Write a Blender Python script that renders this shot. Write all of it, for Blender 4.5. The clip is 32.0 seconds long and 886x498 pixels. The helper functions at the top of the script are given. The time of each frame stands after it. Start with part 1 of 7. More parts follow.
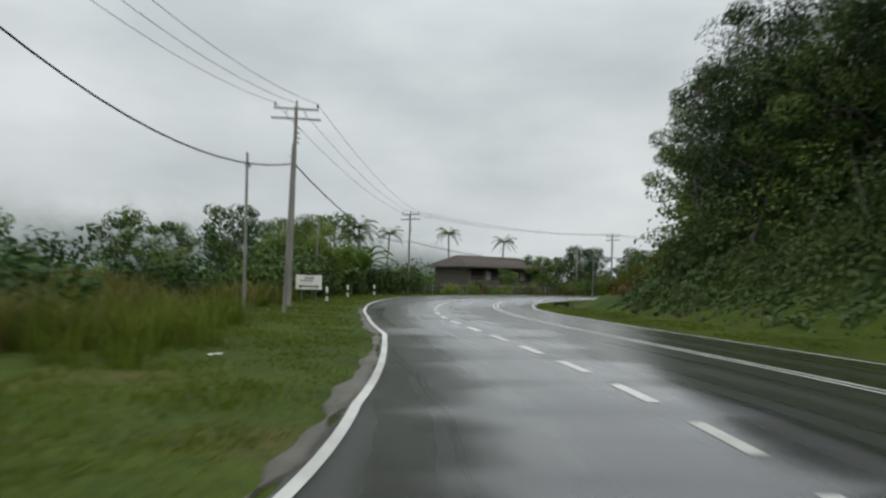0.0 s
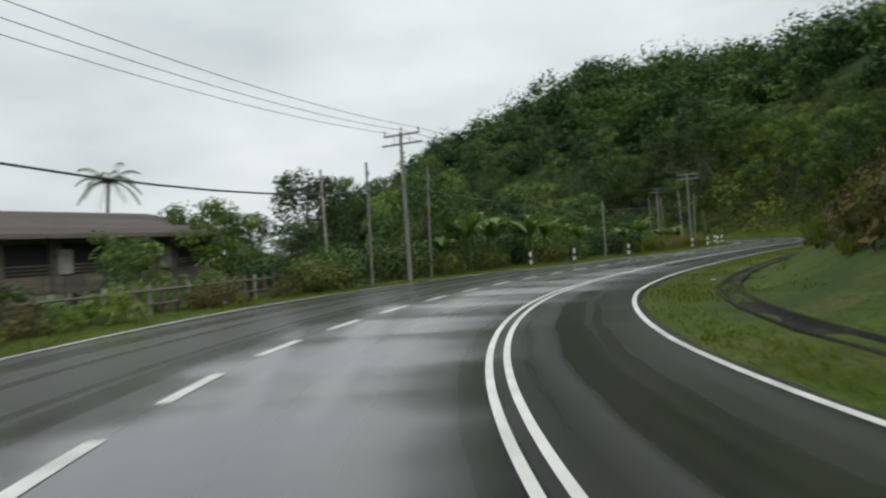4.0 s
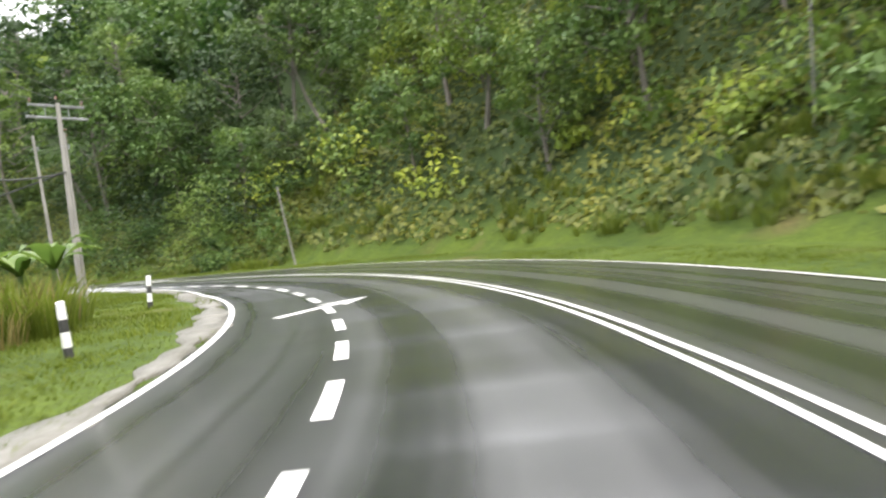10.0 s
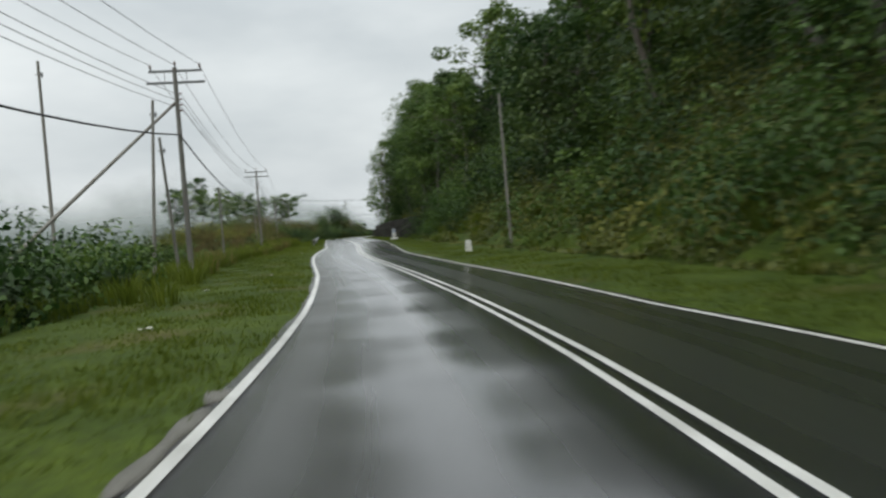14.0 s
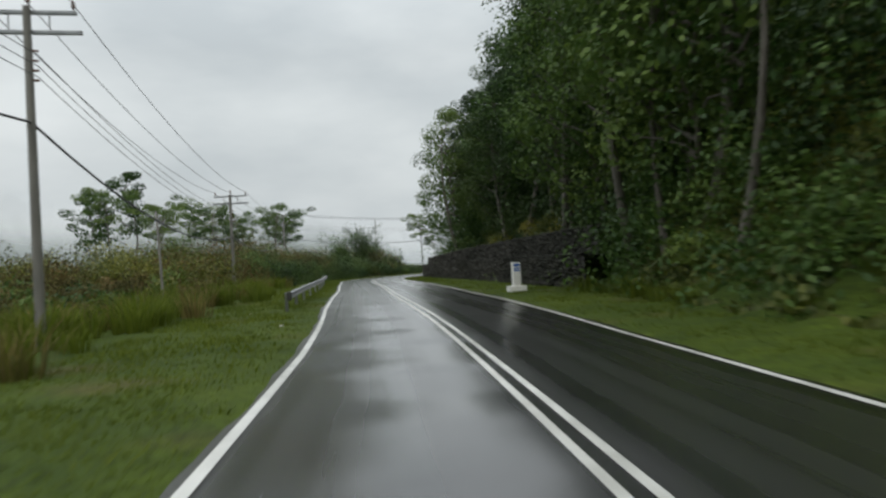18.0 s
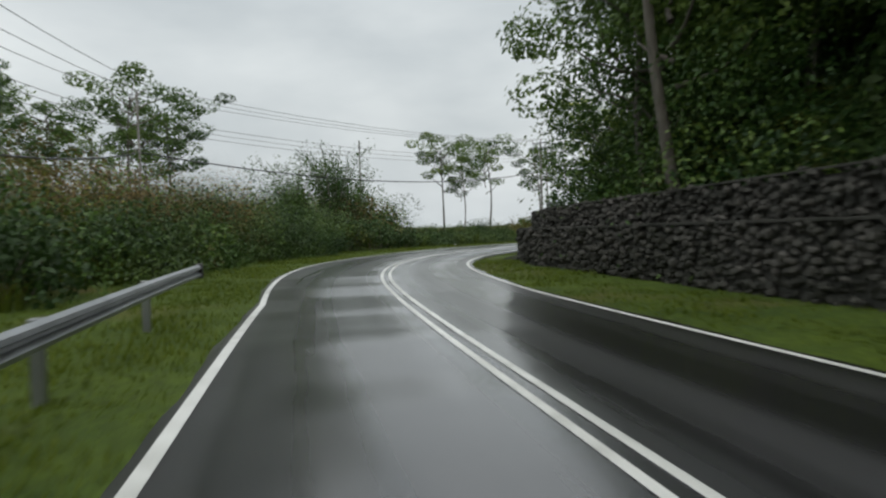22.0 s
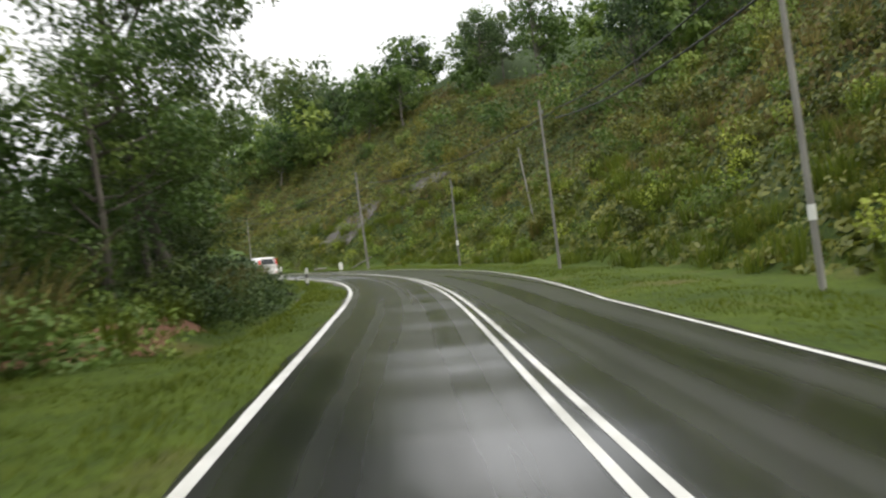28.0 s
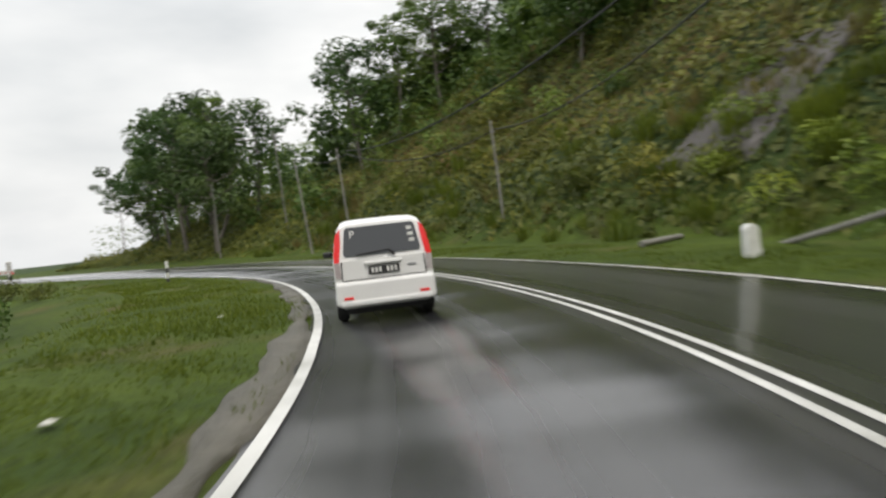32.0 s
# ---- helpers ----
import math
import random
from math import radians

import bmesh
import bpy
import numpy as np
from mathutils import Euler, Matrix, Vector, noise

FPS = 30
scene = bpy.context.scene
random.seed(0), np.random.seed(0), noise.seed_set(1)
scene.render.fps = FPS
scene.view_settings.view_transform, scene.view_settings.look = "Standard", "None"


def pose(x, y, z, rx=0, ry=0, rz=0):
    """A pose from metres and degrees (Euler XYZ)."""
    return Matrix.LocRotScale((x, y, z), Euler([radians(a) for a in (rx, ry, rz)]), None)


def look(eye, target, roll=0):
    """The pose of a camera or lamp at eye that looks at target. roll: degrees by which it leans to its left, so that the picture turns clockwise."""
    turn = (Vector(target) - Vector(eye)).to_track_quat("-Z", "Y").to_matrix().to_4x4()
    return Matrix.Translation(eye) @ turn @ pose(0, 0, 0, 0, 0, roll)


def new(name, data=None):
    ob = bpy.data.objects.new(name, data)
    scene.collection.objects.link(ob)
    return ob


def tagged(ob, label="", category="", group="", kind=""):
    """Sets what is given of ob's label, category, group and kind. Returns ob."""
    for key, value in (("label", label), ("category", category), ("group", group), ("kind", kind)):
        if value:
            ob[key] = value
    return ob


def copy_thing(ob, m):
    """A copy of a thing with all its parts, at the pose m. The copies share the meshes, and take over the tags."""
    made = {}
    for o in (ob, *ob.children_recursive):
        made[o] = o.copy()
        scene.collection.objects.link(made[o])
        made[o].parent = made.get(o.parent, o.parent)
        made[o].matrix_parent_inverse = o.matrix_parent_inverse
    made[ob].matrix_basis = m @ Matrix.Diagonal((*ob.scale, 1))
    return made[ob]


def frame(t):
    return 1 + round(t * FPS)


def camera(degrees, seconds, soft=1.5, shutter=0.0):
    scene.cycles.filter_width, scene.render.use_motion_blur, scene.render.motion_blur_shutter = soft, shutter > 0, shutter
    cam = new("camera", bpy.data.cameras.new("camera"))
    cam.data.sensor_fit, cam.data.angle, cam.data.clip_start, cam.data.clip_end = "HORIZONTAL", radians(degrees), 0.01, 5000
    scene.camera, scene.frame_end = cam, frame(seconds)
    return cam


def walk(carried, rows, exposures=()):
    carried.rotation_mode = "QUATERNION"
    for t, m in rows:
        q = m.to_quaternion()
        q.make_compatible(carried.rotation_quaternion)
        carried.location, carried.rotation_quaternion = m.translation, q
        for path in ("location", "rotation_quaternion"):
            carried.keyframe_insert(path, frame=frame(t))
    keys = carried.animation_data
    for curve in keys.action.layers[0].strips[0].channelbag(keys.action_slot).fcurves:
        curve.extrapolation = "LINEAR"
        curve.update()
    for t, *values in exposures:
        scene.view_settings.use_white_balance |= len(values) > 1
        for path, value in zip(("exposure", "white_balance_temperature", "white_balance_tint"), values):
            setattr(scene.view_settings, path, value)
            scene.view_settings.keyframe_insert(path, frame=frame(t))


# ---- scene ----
cam = camera(67.02, 32.0, 2.3, 0.4)
PATH = [
    (0.0, (32.706, -39.983, 1.420), (31.524, -38.372, 1.511), 1.59),
    (0.5, (28.594, -33.943, 1.420), (27.410, -32.331, 1.449), 3.52),
    (1.0, (24.449, -28.236, 1.420), (23.313, -26.591, 1.488), 3.09),
    (1.5, (20.542, -22.709, 1.420), (19.432, -21.045, 1.389), -1.12),
    (2.0, (16.772, -17.286, 1.420), (15.754, -15.564, 1.384), -1.88),
    (2.5, (13.269, -11.880, 1.420), (12.428, -10.066, 1.415), -0.16),
    (3.0, (10.282, -6.438, 1.420), (9.630, -4.548, 1.410), -0.90),
    (3.5, (7.934, -1.081, 1.420), (7.501, 0.871, 1.399), -2.49),
    (4.0, (6.313, 4.072, 1.420), (6.139, 6.064, 1.421), -4.01),
    (4.5, (5.443, 9.141, 1.420), (5.565, 11.135, 1.516), -4.93),
    (5.0, (5.082, 14.041, 1.420), (5.528, 15.966, 1.725), -4.20),
    (5.5, (5.787, 19.057, 1.420), (6.489, 20.904, 1.726), -4.44),
    (6.0, (7.525, 24.626, 1.420), (8.400, 26.404, 1.688), -5.18),
    (6.5, (9.826, 30.494, 1.420), (10.860, 32.193, 1.622), -3.72),
    (7.0, (12.534, 36.169, 1.420), (13.710, 37.778, 1.584), -0.63),
    (7.5, (15.668, 41.649, 1.420), (16.930, 43.196, 1.527), -0.61),
    (8.0, (19.188, 47.286, 1.420), (20.429, 48.853, 1.479), -2.96),
    (8.5, (22.929, 53.145, 1.420), (24.094, 54.769, 1.490), -3.01),
    (9.0, (26.571, 58.637, 1.420), (27.616, 60.341, 1.475), -3.67),
    (9.5, (29.344, 63.458, 1.420), (30.257, 65.237, 1.428), -4.91),
    (10.0, (31.489, 67.952, 1.420), (32.207, 69.818, 1.351), -6.18),
    (10.5, (33.280, 72.492, 1.420), (33.678, 74.450, 1.336), -5.15),
    (11.0, (34.453, 77.329, 1.420), (34.441, 79.326, 1.322), -3.53),
    (11.5, (34.724, 82.860, 1.420), (34.524, 84.844, 1.269), -0.28),
    (12.0, (34.511, 88.483, 1.420), (34.186, 90.453, 1.302), -0.93),
    (12.5, (33.743, 93.895, 1.420), (33.211, 95.823, 1.424), -2.72),
    (13.0, (32.360, 99.420, 1.420), (31.593, 101.267, 1.426), -4.90),
    (13.5, (29.515, 104.773, 1.420), (28.537, 106.516, 1.364), -5.29),
    (14.0, (26.219, 109.955, 1.420), (25.084, 111.600, 1.344), -4.11),
    (14.5, (22.621, 114.903, 1.420), (21.266, 116.375, 1.398), -4.27),
    (15.0, (18.620, 119.340, 1.420), (17.253, 120.800, 1.435), -5.10),
    (15.5, (14.216, 123.474, 1.420), (12.898, 124.976, 1.344), -5.01),
    (16.0, (9.722, 127.694, 1.420), (8.479, 129.259, 1.329), -4.01),
    (16.5, (5.309, 132.111, 1.420), (4.137, 133.730, 1.348), -2.86),
    (17.0, (1.004, 136.646, 1.420), (-0.139, 138.286, 1.378), -1.86),
    (17.5, (-3.252, 141.182, 1.420), (-4.404, 142.817, 1.412), -1.53),
    (18.0, (-7.525, 145.589, 1.420), (-8.714, 147.196, 1.457), -3.22),
    (18.5, (-11.420, 150.119, 1.420), (-12.666, 151.677, 1.566), -2.80),
    (19.0, (-15.459, 154.299, 1.420), (-16.722, 155.846, 1.524), -2.16),
    (19.5, (-19.820, 158.388, 1.420), (-21.088, 159.934, 1.442), -1.75),
    (20.0, (-24.028, 162.625, 1.420), (-25.273, 164.189, 1.483), 0.15),
    (20.5, (-27.920, 166.711, 1.420), (-29.153, 168.285, 1.480), -0.65),
    (21.0, (-31.652, 170.544, 1.420), (-32.879, 172.122, 1.475), -1.20),
    (21.5, (-35.357, 174.246, 1.420), (-36.539, 175.859, 1.444), -2.02),
    (22.0, (-39.052, 178.001, 1.420), (-40.156, 179.667, 1.347), -1.76),
    (22.5, (-42.787, 181.884, 1.420), (-43.853, 183.576, 1.403), -3.43),
    (23.0, (-46.483, 185.802, 1.420), (-47.530, 187.506, 1.443), -4.53),
    (23.5, (-49.981, 189.710, 1.420), (-50.993, 191.431, 1.535), -5.82),
    (24.0, (-53.182, 193.794, 1.420), (-54.069, 195.580, 1.581), -3.38),
    (24.5, (-55.408, 198.216, 1.420), (-56.103, 200.092, 1.423), -2.84),
    (25.0, (-57.313, 202.823, 1.420), (-57.744, 204.775, 1.378), -2.10),
    (25.5, (-58.533, 207.565, 1.420), (-58.707, 209.557, 1.383), -0.66),
    (26.0, (-58.827, 212.653, 1.420), (-58.798, 214.652, 1.425), -2.16),
    (26.5, (-58.236, 217.997, 1.420), (-57.979, 219.980, 1.406), -3.33),
    (27.0, (-56.882, 223.482, 1.420), (-56.395, 225.422, 1.405), -3.78),
    (27.5, (-55.125, 228.831, 1.420), (-54.430, 230.706, 1.409), -4.06),
    (28.0, (-53.178, 233.968, 1.420), (-52.331, 235.780, 1.409), -4.46),
    (28.5, (-51.230, 238.827, 1.420), (-50.314, 240.605, 1.403), -4.82),
    (29.0, (-49.375, 243.454, 1.420), (-48.492, 245.248, 1.392), -4.05),
    (29.5, (-47.547, 248.066, 1.420), (-46.737, 249.894, 1.385), -4.06),
    (30.0, (-45.729, 252.857, 1.420), (-44.982, 254.712, 1.361), -5.17),
    (30.5, (-44.215, 258.028, 1.420), (-43.586, 259.925, 1.344), -5.32),
    (31.0, (-42.820, 263.496, 1.420), (-42.358, 265.439, 1.304), -7.02),
    (31.5, (-42.310, 269.295, 1.420), (-42.113, 271.280, 1.270), -8.88),
    (32.0, (-42.212, 275.471, 1.420), (-42.351, 277.464, 1.328), -6.37),
]
walk(cam, [(t, look(eye, target, roll)) for t, eye, target, roll in PATH], [
    (0.0, -0.15, 6500, 10.0), (2.5, -0.12, 6500, 10.0), (4.5, 0.1, 6500, 10.0), (5.5, 0.1, 6500, 10.0), (6.2, 0.2, 6500, 10.0), (7.0, 0.55, 6480, 12.0), (8.0, 1.25, 6450, 15.0), (9.0, 1.55, 6600, 16.0), (10.0, 2.0, 6750, 17.0), (11.0, 1.8, 6700, 15.0), (12.0, 1.4, 6650, 13.0), (13.0, 0.5, 6500, 10.0), (14.0, 0.05, 6500, 10.0), (15.0, -0.2, 6500, 10.0), (16.0, -0.12, 6500, 10.0), (23.0, -0.05, 6500, 10.0), (25.0, 0.0, 6600, 11.0), (26.5, 0.3, 6750, 13.0), (28.5, 0.9, 6850, 14.5), (31.0, 0.95, 6850, 14.5), (31.6, 0.75, 6850, 14.5), (32.0, 0.35, 6850, 14.5)])

# ---- light ----
SUN_DIR = (0.35, -0.45, 0.82)
world = bpy.data.worlds.new("overcast")
scene.world = world
world.use_nodes = True
wn, wl = world.node_tree.nodes, world.node_tree.links
wn.clear()
w_out = wn.new("ShaderNodeOutputWorld")
w_bg = wn.new("ShaderNodeBackground")
w_sky = wn.new("ShaderNodeTexSky")
w_sky.sky_type, w_sky.sun_disc = "NISHITA", False
w_sky.sun_elevation, w_sky.sun_rotation = radians(55), radians(142)
w_sky.air_density, w_sky.dust_density, w_sky.ozone_density = 2.0, 6.0, 1.0
w_co = wn.new("ShaderNodeTexCoord")
w_map = wn.new("ShaderNodeMapping")
w_map.inputs["Scale"].default_value = (1.0, 1.0, 2.6)
w_no = wn.new("ShaderNodeTexNoise")
w_no.inputs["Scale"].default_value, w_no.inputs["Detail"].default_value = 2.2, 5.0
w_ramp = wn.new("ShaderNodeValToRGB")
w_ramp.color_ramp.elements[0].position, w_ramp.color_ramp.elements[0].color = 0.35, (0.588, 0.642, 0.668, 1)
w_ramp.color_ramp.elements[1].position, w_ramp.color_ramp.elements[1].color = 0.65, (0.825, 0.873, 0.882, 1)
w_scale = wn.new("ShaderNodeMixRGB")
w_scale.blend_type = "MULTIPLY"
w_scale.inputs[0].default_value = 1.0
w_scale.inputs[2].default_value = (0.10, 0.10, 0.10, 1)
w_mix = wn.new("ShaderNodeMixRGB")
w_mix.inputs[0].default_value = 0.93
wl.new(w_co.outputs["Generated"], w_map.inputs[0])
wl.new(w_map.outputs[0], w_no.inputs[0])
wl.new(w_no.outputs[0], w_ramp.inputs[0])
wl.new(w_sky.outputs[0], w_scale.inputs[1])
wl.new(w_scale.outputs[0], w_mix.inputs[1])
wl.new(w_ramp.outputs[0], w_mix.inputs[2])
# an overcast sky is brighter overhead than at the horizon
w_sep = wn.new("ShaderNodeSeparateXYZ")
w_rise = wn.new("ShaderNodeMapRange")
w_rise.inputs[1].default_value, w_rise.inputs[2].default_value = 0.30, 0.95
w_rise.inputs[3].default_value, w_rise.inputs[4].default_value = 1.0, 2.1
wl.new(w_co.outputs["Generated"], w_sep.inputs[0])
wl.new(w_sep.outputs[2], w_rise.inputs[0])
w_top = wn.new("ShaderNodeVectorMath")
w_top.operation = "SCALE"
wl.new(w_mix.outputs[0], w_top.inputs[0])
wl.new(w_rise.outputs[0], w_top.inputs["Scale"])
wl.new(w_top.outputs[0], w_bg.inputs[0])
w_bg.inputs[1].default_value = 1.0
wl.new(w_bg.outputs[0], w_out.inputs[0])
sun = new("sun", bpy.data.lights.new("sun", "SUN"))
sun.data.energy, sun.data.angle, sun.data.color = 0.8, radians(25), (1.0, 0.97, 0.92)
sun.matrix_world = look((0, 0, 0), [-v for v in SUN_DIR])

# ---- materials ----
def material(name, base, rough=0.6, metal=0.0, second=None, scale=4.0, detail=5.0, bump=0.0, bump_scale=None, spec=0.5,
             per_object=0.0, per_island=0.0, translucent=0.0, stretch=(1, 1, 1), rough2=None):
    """A procedural surface: two colours mixed by noise at two scales, relief, and variation from piece to piece."""
    m = bpy.data.materials.new(name)
    m.use_nodes = True
    n, l = m.node_tree.nodes, m.node_tree.links
    b = n["Principled BSDF"]
    b.inputs["Roughness"].default_value = rough
    b.inputs["Metallic"].default_value = metal
    b.inputs["Specular IOR Level"].default_value = spec
    co = n.new("ShaderNodeTexCoord")
    mp = n.new("ShaderNodeMapping")
    mp.inputs["Scale"].default_value = stretch
    l.new(co.outputs["Object"], mp.inputs[0])
    no = n.new("ShaderNodeTexNoise")
    no.inputs["Scale"].default_value, no.inputs["Detail"].default_value = scale, detail
    l.new(mp.outputs[0], no.inputs[0])
    big = n.new("ShaderNodeTexNoise")
    big.inputs["Scale"].default_value, big.inputs["Detail"].default_value = scale * 0.13, 3.0
    l.new(mp.outputs[0], big.inputs[0])
    add = n.new("ShaderNodeMath")
    add.operation = "MULTIPLY_ADD"
    add.inputs[1].default_value = 0.55
    l.new(big.outputs[0], add.inputs[0])
    half = n.new("ShaderNodeMath")
    half.operation = "MULTIPLY"
    half.inputs[1].default_value = 0.45
    l.new(no.outputs[0], half.inputs[0])
    l.new(half.outputs[0], add.inputs[2])
    ramp = n.new("ShaderNodeValToRGB")
    ramp.color_ramp.elements[0].position, ramp.color_ramp.elements[1].position = 0.36, 0.64
    second = second or tuple(c * 0.75 for c in base)
    ramp.color_ramp.elements[0].color = (*second, 1)
    ramp.color_ramp.elements[1].color = (*base, 1)
    l.new(add.outputs[0], ramp.inputs[0])
    col = ramp.outputs[0]
    for amount, node, socket in ((per_object, "ShaderNodeObjectInfo", "Random"), (per_island, "ShaderNodeNewGeometry", "Random Per Island")):
        if amount:
            src = n.new(node)
            hsv = n.new("ShaderNodeHueSaturation")
            rng = n.new("ShaderNodeMapRange")
            rng.inputs[3].default_value, rng.inputs[4].default_value = 1 - amount, 1 + amount
            l.new(src.outputs[socket], rng.inputs[0])
            l.new(rng.outputs[0], hsv.inputs["Value"])
            hue = n.new("ShaderNodeMapRange")
            hue.inputs[3].default_value, hue.inputs[4].default_value = 0.5 + 0.05 * amount, 0.5 - 0.05 * amount
            l.new(src.outputs[socket], hue.inputs[0])
            l.new(hue.outputs[0], hsv.inputs["Hue"])
            l.new(col, hsv.inputs["Color"])
            col = hsv.outputs[0]
    if translucent:
        # every plant and clump of leaves has its own tone; inner crowns get painted shade
        tone = n.new("ShaderNodeAttribute")
        tone.attribute_name = "tone"
        lift = n.new("ShaderNodeMath")
        lift.operation = "ADD"
        lift.inputs[1].default_value = 1.0
        l.new(tone.outputs["Fac"], lift.inputs[0])
        tint = n.new("ShaderNodeHueSaturation")
        l.new(lift.outputs[0], tint.inputs["Value"])
        turn = n.new("ShaderNodeMath")
        turn.operation = "MULTIPLY_ADD"
        turn.inputs[1].default_value, turn.inputs[2].default_value = -0.045, 0.5
        l.new(tone.outputs["Fac"], turn.inputs[0])
        l.new(turn.outputs[0], tint.inputs["Hue"])
        l.new(col, tint.inputs["Color"])
        col = tint.outputs[0]
    l.new(col, b.inputs["Base Color"])
    if rough2 is not None:
        rr = n.new("ShaderNodeMapRange")
        rr.inputs[1].default_value, rr.inputs[2].default_value = 0.4, 0.6
        rr.inputs[3].default_value, rr.inputs[4].default_value = rough, rough2
        l.new(big.outputs[0], rr.inputs[0])
        l.new(rr.outputs[0], b.inputs["Roughness"])
    if bump:
        bp = n.new("ShaderNodeBump")
        bp.inputs["Strength"].default_value, bp.inputs["Distance"].default_value = bump, 0.05
        fine = no
        if bump_scale:
            fine = n.new("ShaderNodeTexNoise")
            fine.inputs["Scale"].default_value, fine.inputs["Detail"].default_value = bump_scale, 6.0
            l.new(mp.outputs[0], fine.inputs[0])
        l.new(fine.outputs[0], bp.inputs["Height"])
        l.new(bp.outputs[0], b.inputs["Normal"])
    if translucent:
        tr = n.new("ShaderNodeBsdfTranslucent")
        l.new(col, tr.inputs[0])
        mx = n.new("ShaderNodeMixShader")
        mx.inputs[0].default_value = translucent
        out = n["Material Output"]
        l.new(b.outputs[0], mx.inputs[1])
        l.new(tr.outputs[0], mx.inputs[2])
        l.new(mx.outputs[0], out.inputs[0])
    return m


def asphalt_material():
    """Wet asphalt: fine stone grain, wheel tracks along the lane and patches of standing water."""
    m = bpy.data.materials.new("wet_asphalt")
    m.use_nodes = True
    n, l = m.node_tree.nodes, m.node_tree.links
    b = n["Principled BSDF"]
    uv = n.new("ShaderNodeUVMap")
    uv.uv_map = "along"
    mp = n.new("ShaderNodeMapping")
    mp.inputs["Scale"].default_value = (1.5, 0.012, 1)
    l.new(uv.outputs[0], mp.inputs[0])
    streak = n.new("ShaderNodeTexNoise")
    streak.inputs["Scale"].default_value, streak.inputs["Detail"].default_value = 1.0, 2.5
    l.new(mp.outputs[0], streak.inputs[0])
    co = n.new("ShaderNodeTexCoord")
    patch = n.new("ShaderNodeTexNoise")
    patch.inputs["Scale"].default_value, patch.inputs["Detail"].default_value = 1.0, 4.0
    along = n.new("ShaderNodeMapping")
    along.inputs["Scale"].default_value = (0.7, 0.05, 1)
    l.new(uv.outputs[0], along.inputs[0])
    l.new(along.outputs[0], patch.inputs[0])
    grain = n.new("ShaderNodeTexNoise")
    grain.inputs["Scale"].default_value, grain.inputs["Detail"].default_value = 60.0, 3.0
    l.new(co.outputs["Object"], grain.inputs[0])
    mix = n.new("ShaderNodeMath")
    mix.operation = "MULTIPLY_ADD"
    mix.inputs[1].default_value = 0.84
    l.new(streak.outputs[0], mix.inputs[0])
    sc = n.new("ShaderNodeMath")
    sc.operation = "MULTIPLY"
    sc.inputs[1].default_value = 0.16
    l.new(patch.outputs[0], sc.inputs[0])
    l.new(sc.outputs[0], mix.inputs[2])
    ramp = n.new("ShaderNodeValToRGB")
    e = ramp.color_ramp.elements
    e[0].position, e[0].color = 0.40, (0.020, 0.0205, 0.022, 1)
    e[1].position, e[1].color = 0.62, (0.060, 0.060, 0.062, 1)
    l.new(mix.outputs[0], ramp.inputs[0])
    g2 = n.new("ShaderNodeMixRGB")
    g2.blend_type = "OVERLAY"
    g2.inputs[0].default_value = 0.35
    l.new(ramp.outputs[0], g2.inputs[1])
    l.new(grain.outputs[0], g2.inputs[2])
    l.new(g2.outputs[0], b.inputs["Base Color"])
    rr = n.new("ShaderNodeMapRange")
    rr.inputs[1].default_value, rr.inputs[2].default_value = 0.38, 0.62
    rr.inputs[3].default_value, rr.inputs[4].default_value = 0.20, 0.36
    l.new(mix.outputs[0], rr.inputs[0])
    l.new(rr.outputs[0], b.inputs["Roughness"])
    # a thin film of rain water, broken where the surface drains
    film = n.new("ShaderNodeMapRange")
    film.inputs[1].default_value, film.inputs[2].default_value = 0.40, 0.60
    film.inputs[3].default_value, film.inputs[4].default_value = 1.0, 0.8
    l.new(mix.outputs[0], film.inputs[0])
    l.new(film.outputs[0], b.inputs["Coat Weight"])
    b.inputs["Coat Roughness"].default_value, b.inputs["Coat IOR"].default_value = 0.20, 1.42
    ripple = n.new("ShaderNodeBump")
    ripple.inputs["Strength"].default_value, ripple.inputs["Distance"].default_value = 0.06, 0.01
    l.new(grain.outputs[0], ripple.inputs["Height"])
    l.new(ripple.outputs[0], b.inputs["Coat Normal"])
    bp = n.new("ShaderNodeBump")
    bp.inputs["Strength"].default_value, bp.inputs["Distance"].default_value = 0.25, 0.01
    l.new(grain.outputs[0], bp.inputs["Height"])
    l.new(bp.outputs[0], b.inputs["Normal"])
    return m


